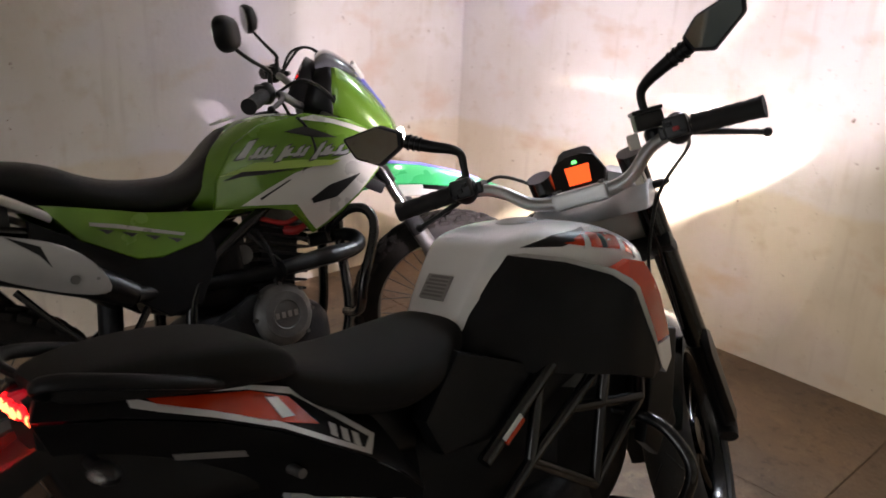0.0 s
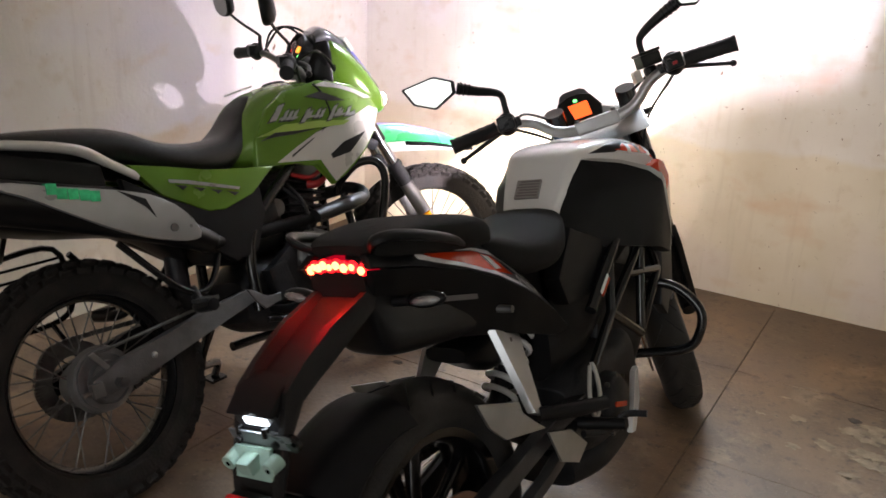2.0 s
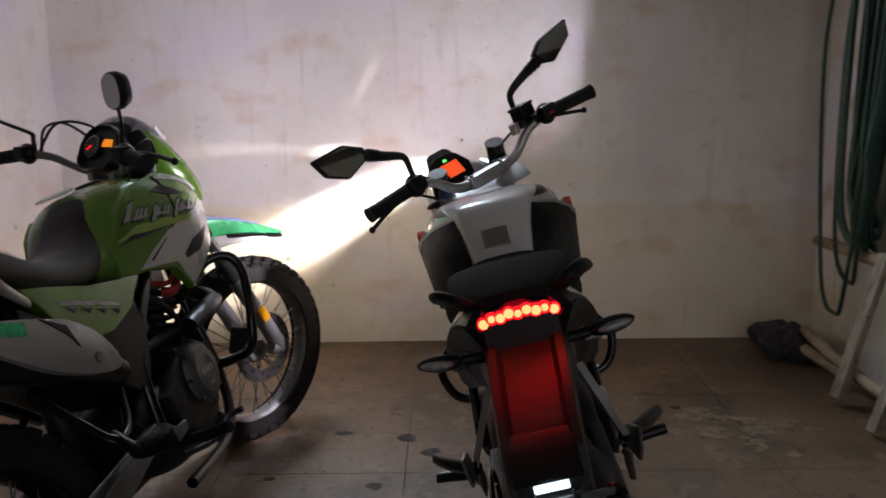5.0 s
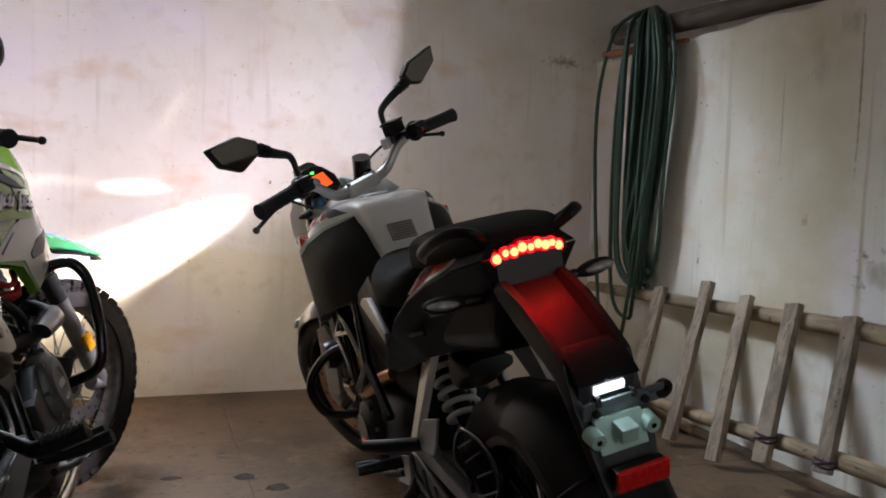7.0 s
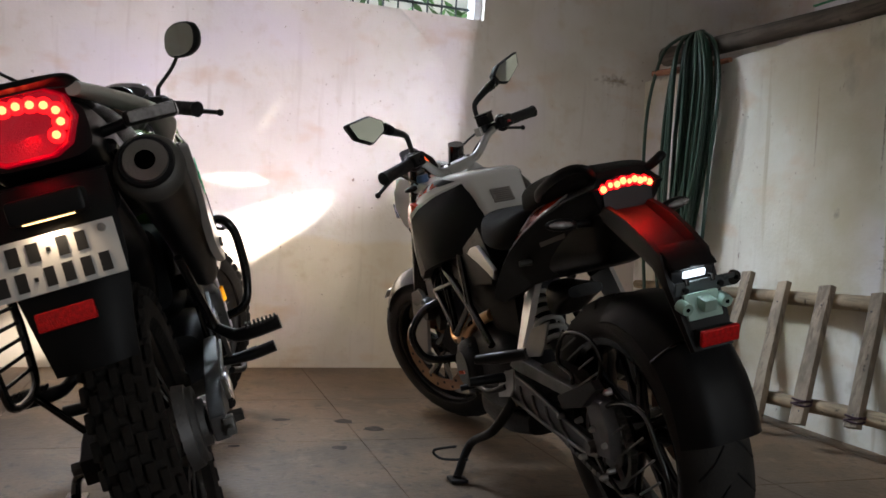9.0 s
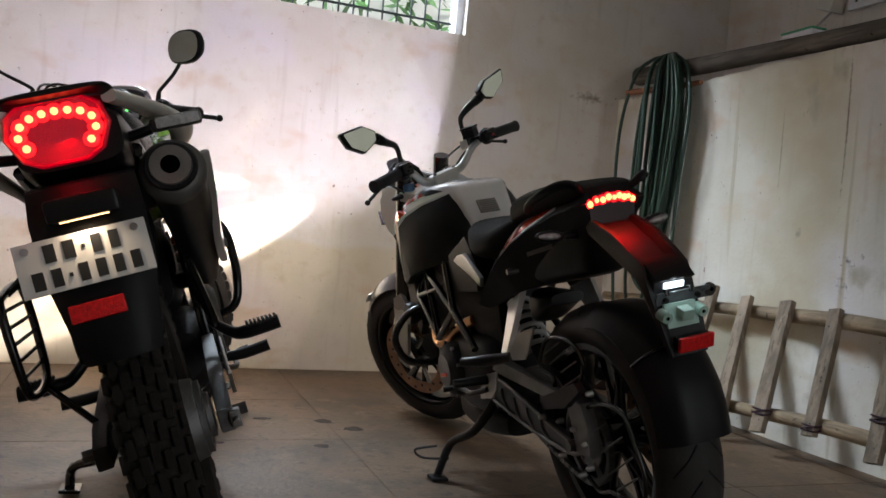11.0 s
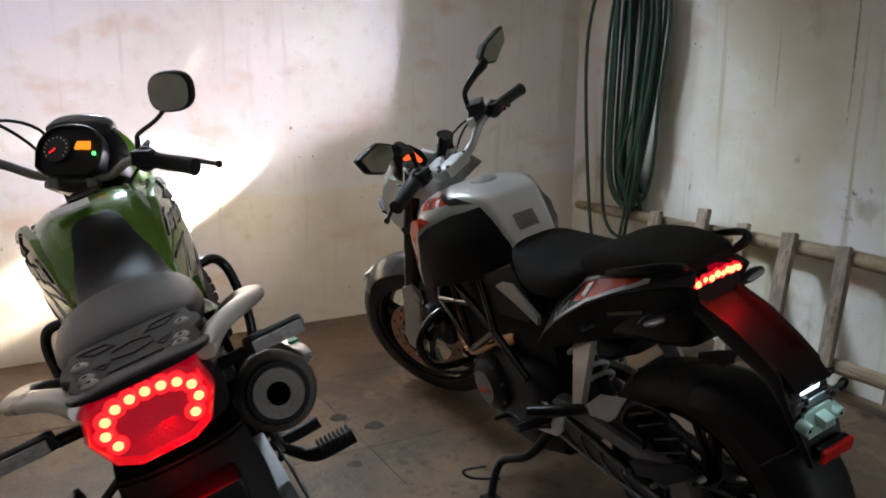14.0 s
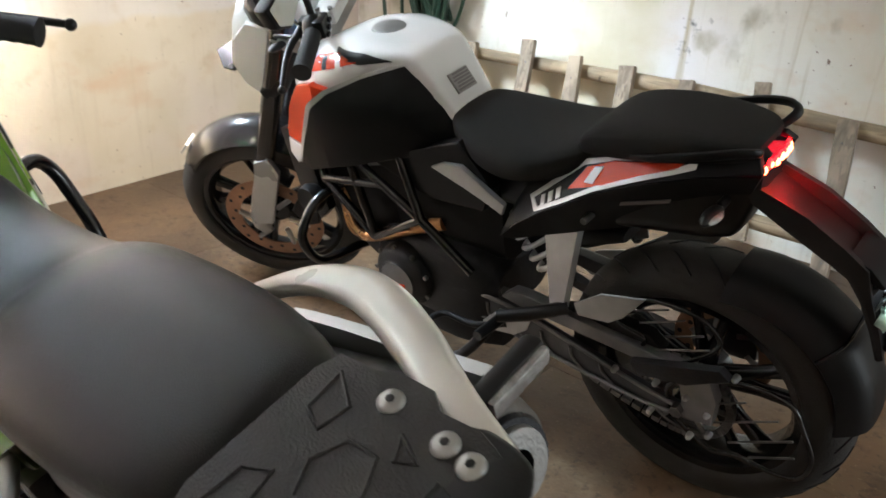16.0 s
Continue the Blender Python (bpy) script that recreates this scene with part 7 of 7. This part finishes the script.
    P("plate_lamp", Shape().box((-0.336, 0.0, 0.7335), (0.004, 0.07, 0.002), 0), mat("warm_plate_lamp", (0.9, 0.7, 0.4), 0.3, emit=(1.0, 0.60, 0.25), power=3), mudg, "lit warm plate lamp")
    plate_m = pose(-0.340, 0.014, 0.676, 0, 6, 0)
    plate = P("number_plate", Shape().box((0, 0, 0), (0.004, 0.188, 0.080), 0.0018), PLATEW, mudg, "white number plate with black characters as bars")
    plate.matrix_basis = plate_m
    for row, (z, widths) in enumerate(((0.018, (0.020, 0.020, 0.006, 0.018, 0.018)), (-0.019, (0.020, 0.018, 0.006, 0.017, 0.018, 0.018, 0.018)))):
        tot = sum(widths) + 0.007 * (len(widths) - 1)
        y = tot / 2
        for w in widths:
            hh = 0.006 if w < 0.01 else 0.027
            P("character_bar", Shape().box((-0.0028, y - w / 2, z), (0.0016, w * 0.8, hh), 0), INK, plate, "black bar")
            y -= w + 0.007
    for yy in (0.077, -0.077):
        P("plate_bolt", Shape().rod((0, yy, 0.028), (-0.007, yy, 0.028), 0.006, n=12), CHROME, plate)
    P("reflector", Shape().box((-0.345, 0.016, 0.598), (0.010, 0.080, 0.028), 0.003, (0, 5, 0)), REFLECT, mudg, "red rectangular reflector")

    # exhaust with silver shield on the right
    muf = Shape().tube([(0.34, -0.150, 0.560), (0.20, -0.150, 0.635), (0.0, -0.147, 0.715), (-0.13, -0.142, 0.762), (-0.185, -0.139, 0.778)], [0.028, 0.043, 0.048, 0.050, 0.048], 20, 5)
    muf = P("silencer", muf, BLACK, root, "black silencer with a turned end cap")
    d = Vector((-0.955, 0.03, 0.296)).normalized()
    e0 = Vector((-0.185, -0.139, 0.778))
    P("end_cap", Shape().tube([e0 - d * 0.004, e0 + d * 0.008, e0 + d * 0.022, e0 + d * 0.032], [0.056, 0.056, 0.051, 0.036], 32, smooth=False), CAPMETAL, muf, "dull grey end cap")
    P("end_ring", Shape().tube([e0 + d * 0.028, e0 + d * 0.042], [0.037, 0.034], 24, smooth=False), DULLALU, muf, "bright ring")
    P("end_ring", Shape().tube([e0 + d * (0.030 + 0.0012 * math.cos(0)), e0 + d * 0.036], [0.044, 0.041], 24, smooth=False), DARKMETAL, muf, "dark step")
    P("outlet", Shape().tube([e0 + d * 0.036, e0 + d * 0.0435], [0.0165, 0.016], 20, smooth=False), HOLE, muf, "dark outlet")
    def puff(x, z):
        zc = float(np.interp(x, [-0.17, 0.0, 0.15, 0.27], [0.800, 0.745, 0.685, 0.605]))
        return -0.009 * max(0.0, 1 - ((z - zc) / 0.070) ** 2)
    sh = P("silencer_shield", Shape().plate([(-0.17, 0.806), (-0.06, 0.778), (0.09, 0.740), (0.20, 0.700), (0.265, 0.635), (0.275, 0.585), (0.21, 0.592), (0.09, 0.640), (-0.04, 0.715), (-0.12, 0.765), (-0.17, 0.79)], -0.197, -0.182, 0.005, puff, 3, folds=[-0.14 + 0.04 * i for i in range(10)], levels=[0.60 + 0.02 * i for i in range(11)]), SILVERP, root, "silver painted silencer shield", sharp=40)
    P("shield_vent", Shape().plate([(0.085, 0.740), (0.15, 0.708), (0.165, 0.66), (0.145, 0.69)], -0.2075, -0.195, 0), BLACK, sh)
    P("shield_bolt", Shape().rod((0.205, -0.195, 0.625), (0.205, -0.210, 0.625), 0.010, n=12), STEEL, sh)
    for q, (x, z) in enumerate(((-0.065, 0.772), (-0.045, 0.758), (-0.020, 0.752), (0.005, 0.745), (0.028, 0.738))):
        P("green_mark", Shape().plate([(x - 0.012, z - 0.010), (x + 0.010, z - 0.014), (x + 0.014, z + 0.010), (x - 0.010, z + 0.014)], -0.2080, -0.195, 0), LIME, sh, "bright green sticker mark")
    P("header_pipe", Shape().tube([(0.88, -0.02, 0.60), (0.98, -0.06, 0.60), (0.99, -0.11, 0.575), (0.93, -0.135, 0.555), (0.75, -0.130, 0.545), (0.60, -0.092, 0.545), (0.45, -0.090, 0.55), (0.34, -0.140, 0.56)], 0.020, 12), SATIN, root, "black exhaust pipe")
    P("header_cover", Shape().tube([(0.95, -0.150, 0.565), (0.86, -0.158, 0.558), (0.72, -0.155, 0.55)], [0.018, 0.028, 0.022], 10, 4, flat=0.7), BLACK, root, "black heat cover")

    # engine
    P("crankcase", Shape().body([(0.44, 0.31, 0.43, 0.09), (0.52, 0.26, 0.47, 0.115), (0.68, 0.25, 0.47, 0.12), (0.82, 0.27, 0.45, 0.10), (0.87, 0.31, 0.41, 0.07)], 4), DARKMETAL, root, "dark grey engine block")
    P("airbox", Shape().body([(0.40, 0.50, 0.70, 0.07), (0.50, 0.47, 0.71, 0.085), (0.62, 0.47, 0.70, 0.085), (0.67, 0.50, 0.69, 0.06)], 4), SATIN, root, "black airbox under the seat")
    cyl = P("cylinder", Shape().box((0.76, 0, 0.56), (0.11, 0.11, 0.20), 0.01, (0, 15, 0)), DARKMETAL, root, "finned dark cylinder")
    for i in range(9):
        P("fin", Shape().box((0.735 + 0.0063 * i, 0, 0.475 + 0.022 * i), (0.15, 0.17, 0.007), 0.002, (0, 15, 0)), DARKMETAL, cyl)
    P("cylinder_head", Shape().box((0.80, 0, 0.690), (0.14, 0.15, 0.055), 0.015, (0, 15, 0)), ENGINE, root)
    for q in range(2):
        P("engine_hose", Shape().tube([(0.66 + 0.03 * q, -0.10, 0.66), (0.70, -0.125 - 0.01 * q, 0.60), (0.74 - 0.03 * q, -0.13, 0.54), (0.69, -0.125, 0.49)], 0.0055, 8), BLACK, root, "black rubber hose")
    P("carburettor", Shape().lathe([(0.0, -0.075), (0.026, -0.075), (0.028, -0.06), (0.022, -0.02), (0.0, -0.02)], (0.655, 0, 0.60), 20), ENGINE, root, "grey carburettor body")
    P("red_lead", Shape().tube([(0.70, -0.10, 0.69), (0.76, -0.12, 0.665), (0.80, -0.125, 0.672), (0.85, -0.115, 0.69)], 0.007, 8), REDPART, root, "red ignition lead")
    P("red_plug", Shape().tube([(0.78, -0.09, 0.645), (0.80, -0.115, 0.640), (0.85, -0.12, 0.66)], [0.014, 0.012, 0.005], 8, 4), REDPART, root, "red plug cap")
    for sd, cx, rr in ((-1, 0.705, 0.084), (1, 0.72, 0.070)):
        cv = Shape().lathe([(0.0, 0.158 * sd), (rr * 0.42, 0.158 * sd), (rr * 0.45, 0.161 * sd), (rr * 0.72, 0.160 * sd), (rr * 0.76, 0.155 * sd), (rr * 0.90, 0.150 * sd), (rr, 0.138 * sd), (rr, 0.115 * sd), (0.0, 0.115 * sd)], (cx, 0, 0.43), 40)
        bk = Shape().plate([(cx - 0.17, 0.45), (cx - 0.08, 0.495), (cx, 0.505), (cx + 0.08, 0.47), (cx + 0.085, 0.38), (cx + 0.05, 0.33), (cx - 0.10, 0.31), (cx - 0.18, 0.35)], 0.100 * sd, 0.136 * sd, 0.010)
        bk.plate([(cx - 0.20, 0.44), (cx - 0.13, 0.46), (cx - 0.11, 0.36), (cx - 0.19, 0.34)], 0.100 * sd, 0.142 * sd, 0.012)
        P("cover_base", bk, DARKMETAL, root, "dark oily casting behind the round cover")
        cv = P("engine_cover", cv, ENGINE, root, "grey cast engine cover")
        for q in range(4):
            P("cover_mark", Shape().box((cx - 0.027 + 0.018 * q, 0.1588 * sd, 0.43), (0.011, 0.002, 0.016), 0.0005), ALU, cv, "raised plain mark")
        for i in range(8):
            a = 2 * math.pi * i / 8
            P("cover_bolt", Shape().rod((cx + rr * 0.97 * math.cos(a), 0.13 * sd, 0.43 + rr * 0.97 * math.sin(a)), (cx + rr * 0.97 * math.cos(a), 0.150 * sd, 0.43 + rr * 0.97 * math.sin(a)), 0.006, n=6), STEEL, cv)
        P("down_tube", Shape().tube([(1.00, 0.035 * sd, 0.79), (0.965, 0.05 * sd, 0.60), (0.93, 0.08 * sd, 0.36), (0.80, 0.10 * sd, 0.225), (0.50, 0.11 * sd, 0.225)], 0.0145, 10), BLACKTUBE, root, "black frame tube")
        P("frame_spar", Shape().tube([(0.99, 0.04 * sd, 0.87), (0.72, 0.10 * sd, 0.71), (0.50, 0.115 * sd, 0.55), (0.46, 0.115 * sd, 0.34)], 0.016, 10), BLACKTUBE, root)
        P("seat_rail", Shape().tube([(0.52, 0.10 * sd, 0.70), (0.25, 0.105 * sd, 0.72), (-0.18, 0.09 * sd, 0.83)], 0.012, 8), BLACKTUBE, root)
        P("crash_guard", Shape().tube([(0.93, 0.075 * sd, 0.385), (0.90, 0.20 * sd, 0.40), (0.905, 0.238 * sd, 0.48), (0.950, 0.246 * sd, 0.58), (0.965, 0.240 * sd, 0.635), (0.955, 0.215 * sd, 0.668), (0.930, 0.165 * sd, 0.668), (0.905, 0.11 * sd, 0.630), (0.93, 0.06 * sd, 0.60)], 0.0135, 12), BLACKTUBE, root, "black tubular crash guard")
        P("swingarm_leg", Shape().plate([(0.43, 0.408), (0.448, 0.370), (0.12, 0.305), (0.034, 0.286), (-0.06, 0.286), (-0.062, 0.330), (0.006, 0.352), (0.274, 0.390)], 0.098 * sd, 0.128 * sd, 0.005), SWINGMETAL if sd < 0 else DARKMETAL, root, "dull aluminium swingarm leg" if sd < 0 else "dark swingarm leg")
        P("axle_nut", Shape().rod((0, 0.126 * sd, 0.307), (0, 0.155 * sd, 0.307), 0.013, n=6), STEEL, root)
        fr = [(0.26, 0.13 * sd, 0.46), (0.24, 0.17 * sd, 0.425), (0.215, 0.20 * sd, 0.420), (0.205, 0.275 * sd, 0.425)]
        pf = P("pillion_footrest", Shape().tube(fr, [0.010, 0.013, 0.016, 0.016], 10, 4), BLACK, root, "black pillion footrest")
        ribs = Shape()
        for i in range(8):
            ribs.box((0.212, (0.205 + 0.009 * i) * sd, 0.437), (0.034, 0.005, 0.012), 0.001)
        P("footrest_tread", ribs, GRIP, pf)
        P("footrest", Shape().tube([(0.50, 0.12 * sd, 0.33), (0.50, 0.19 * sd, 0.325), (0.495, 0.255 * sd, 0.33)], [0.011, 0.015, 0.015], 10, 3), BLACK, root, "black rider footrest")
        P("footrest_stay", Shape().tube([(0.38, 0.115 * sd, 0.53), (0.30, 0.14 * sd, 0.45), (0.22, 0.14 * sd, 0.47), (0.10, 0.12 * sd, 0.62)], 0.009, 8), BLACKTUBE, root)
    P("brake_pedal", Shape().tube([(0.46, -0.14, 0.31), (0.58, -0.165, 0.285), (0.68, -0.17, 0.30), (0.69, -0.21, 0.305)], 0.008, 8), DARKMETAL, root, "dark brake pedal")
    P("brake_rod", Shape().rod((0.30, -0.140, 0.411), (-0.053, -0.140, 0.390), 0.004, n=8), STEEL, root, "thin steel brake rod")
    P("arm_bolt", Shape().ball((0.105, -0.130, 0.336), 0.008, seg=12), ALU, root, "bright bolt head on the swingarm")
    P("chain_adjuster", Shape().box((-0.058, -0.130, 0.308), (0.030, 0.020, 0.034), 0.004).rod((-0.07, -0.130, 0.308), (-0.095, -0.130, 0.306), 0.006, n=8), DULLALU, root, "bright chain adjuster block")
    P("footrest_bracket", Shape().plate([(0.41, 0.412), (0.435, 0.400), (0.470, 0.372), (0.52, 0.372), (0.515, 0.350), (0.456, 0.343), (0.43, 0.372)], -0.150, -0.140, 0.003), SWINGMETAL, root, "worn aluminium footrest bracket")
    P("brake_arm", Shape().plate([(-0.018, 0.352), (-0.030, 0.348), (-0.060, 0.392), (-0.048, 0.397)], -0.145, -0.137, 0.002), ALU, root)
    P("shock", Shape().rod((0.34, 0, 0.68), (0.30, 0, 0.40), 0.030), DARKMETAL, root, "black rear shock")
    ch = Shape()
    path = curve_points([(0.0, 0.072, 0.413), (0.25, 0.072, 0.40), (0.47, 0.072, 0.40), (0.50, 0.072, 0.37), (0.47, 0.072, 0.345), (0.25, 0.072, 0.265), (0.02, 0.072, 0.217), (-0.07, 0.072, 0.245), (-0.098, 0.072, 0.315), (-0.07, 0.072, 0.385)], 9, True)
    for p, q in zip(path, path[1:] + path[:1]):
        c = (p + q) / 2
        ch.box(tuple(c), ((q - p).length * 0.8, 0.013, 0.012), 0, (0, -math.degrees(math.atan2(q.z - p.z, q.x - p.x)), 0))
    P("drive_chain", ch, STEEL, root, "grimy drive chain")
    P("inner_mudguard", Shape().body([(0.32, 0.52, 0.66, 0.05), (0.20, 0.62, 0.70, 0.07), (0.0, 0.67, 0.73, 0.08), (-0.16, 0.72, 0.78, 0.08)], 3), BLACK, root, "black inner mudguard")
    # wire guard on the left
    cage = [(0.10, 0.19, 0.64), (-0.08, 0.19, 0.64), (-0.12, 0.19, 0.61), (-0.11, 0.19, 0.49), (-0.07, 0.19, 0.455), (0.06, 0.19, 0.455), (0.11, 0.19, 0.50)]
    cage_ob = P("wheel_guard", Shape().tube(cage, 0.008, 8, 5, True), BLACKTUBE, root, "black tubular guard beside the rear wheel")
    for i in range(5):
        z = 0.495 + 0.030 * i
        P("guard_wire", Shape().rod((-0.112, 0.19, z), (0.105, 0.19, z), 0.004, n=8), BLACKTUBE, cage_ob)
    P("guard_stay", Shape().rod((-0.05, 0.10, 0.70), (-0.04, 0.19, 0.64), 0.007, n=8), BLACKTUBE, cage_ob)
    P("guard_stay", Shape().rod((0.05, 0.12, 0.35), (0.04, 0.19, 0.455), 0.007, n=8), BLACKTUBE, cage_ob)
    foot = GREEN_FOOT
    P("side_stand", Shape().tube([(0.45, 0.12, 0.30), (0.42, 0.17, 0.20), (foot.x + 0.01, foot.y - 0.02, foot.z + 0.05), (foot.x, foot.y, foot.z + 0.008)], [0.015, 0.013, 0.012, 0.012], 10, 4), BLACKTUBE, root, "black side stand, folded out")
    P("stand_foot", Shape().box((foot.x, foot.y, foot.z + 0.002), (0.06, 0.05, 0.010), 0.003, (20, 0, 0)), BLACKTUBE, root)
    return root, S


GBIKE = stand_pose(-1.436, 1.093, -3.3, 19.4)
GREEN_FOOT = GBIKE.inverted() @ Vector((-1.722, 1.65, 0.006))
green_bike, GBIKE_STEER = green_motorcycle(GBIKE)


# ---- the lit headlamp and tail lamps ----
def beam(name, eye, aim, energy, degrees, blend, wide=1.0, turn=0.0, color=(1.0, 0.94, 0.84), size=0.012):
    """A spot of oval section: wide times as broad as it is high, turned about its axis."""
    l = new(name, bpy.data.lights.new(name, "SPOT"))
    l.data.energy, l.data.spot_size, l.data.spot_blend, l.data.shadow_soft_size, l.data.color = energy, radians(degrees), blend, size, color
    l.matrix_world = look(tuple(eye), tuple(aim)) @ pose(0, 0, 0, 0, 0, turn) @ Matrix.Diagonal((wide, 1, 1, 1))
    return l


LAMP = WBIKE @ WBIKE_STEER @ Vector((1.240, 0, 0.865))
FRONT = LAMP + Vector((-0.01, 0.03, 0))
beam("headlamp_hot_beam", FRONT, (-1.38, WALL_F, 0.53), BEAM_A, 12.5, 0.55, 5.4, 26)
beam("headlamp_mid_beam", FRONT, (-1.58, WALL_F, 0.42), BEAM_A * 0.36, 19, 0.8, 2.0, 25)
beam("headlamp_low_beam", FRONT, (-1.45, WALL_F, 0.45), BEAM_A * 0.06, 60, 0.95, 1.8, 25)
beam("headlamp_side_spill", FRONT, (-0.60, WALL_F, 0.75), BEAM_A * 0.050, 145, 0.7, 1.0, 0)
beam("headlamp_streak", FRONT, (-1.26, WALL_F, 0.888), BEAM_A * 0.5, 3.0, 0.7, 4.5, 3)
beam("headlamp_streak", FRONT, (-1.70, WALL_F, 0.90), BEAM_A * 0.20, 2.6, 0.9, 8, 6)
beam("headlamp_streak", FRONT, (-1.12, WALL_F, 1.20), BEAM_A * 0.16, 2.0, 1.0, 7, 62)
beam("headlamp_spill", LAMP, (-1.396, WALL_F, 0.84), BEAM_B, 152, 0.05, 0.34, -11.5, (0.88, 0.84, 1.0), 0.0025)

beam("headlamp_side_fan", LAMP, (WALL_L, 2.95, 1.15), BEAM_B * 0.6, 84, 0.5, 1.0, 0, (0.92, 0.88, 1.0), 0.0015)


def tail_glow(name, bike, local, aim, energy, wide):
    l = new(name, bpy.data.lights.new(name, "AREA"))
    l.data.shape, l.data.size, l.data.size_y, l.data.energy, l.data.color = "RECTANGLE", wide, 0.012, energy, (1.0, 0.0, 0.008)
    l.matrix_world = look(tuple(bike @ Vector(local)), tuple(bike @ Vector(aim)))


tail_glow("tail_lamp_light", WBIKE, (-0.122, 0, 0.852), (-0.25, 0.012, 0.64), 0.13, 0.11)
beam("plate_lamp_light", GBIKE @ Vector((-0.352, 0.0, 0.732)), GBIKE @ Vector((-0.338, 0.01, 0.66)), 0.26, 150, 0.8, 1.0, 0, (1.0, 0.80, 0.55), 0.01)
beam("plate_lamp_light", WBIKE @ Vector((-0.292, 0.012, 0.692)), WBIKE @ Vector((-0.284, 0.012, 0.64)), 0.16, 150, 0.8, 1.0, 0, (0.70, 0.88, 1.0), 0.012)
tail_glow("tail_lamp_light", GBIKE, (-0.312, 0.008, 0.86), (-0.34, 0.008, 0.70), 0.12, 0.10)
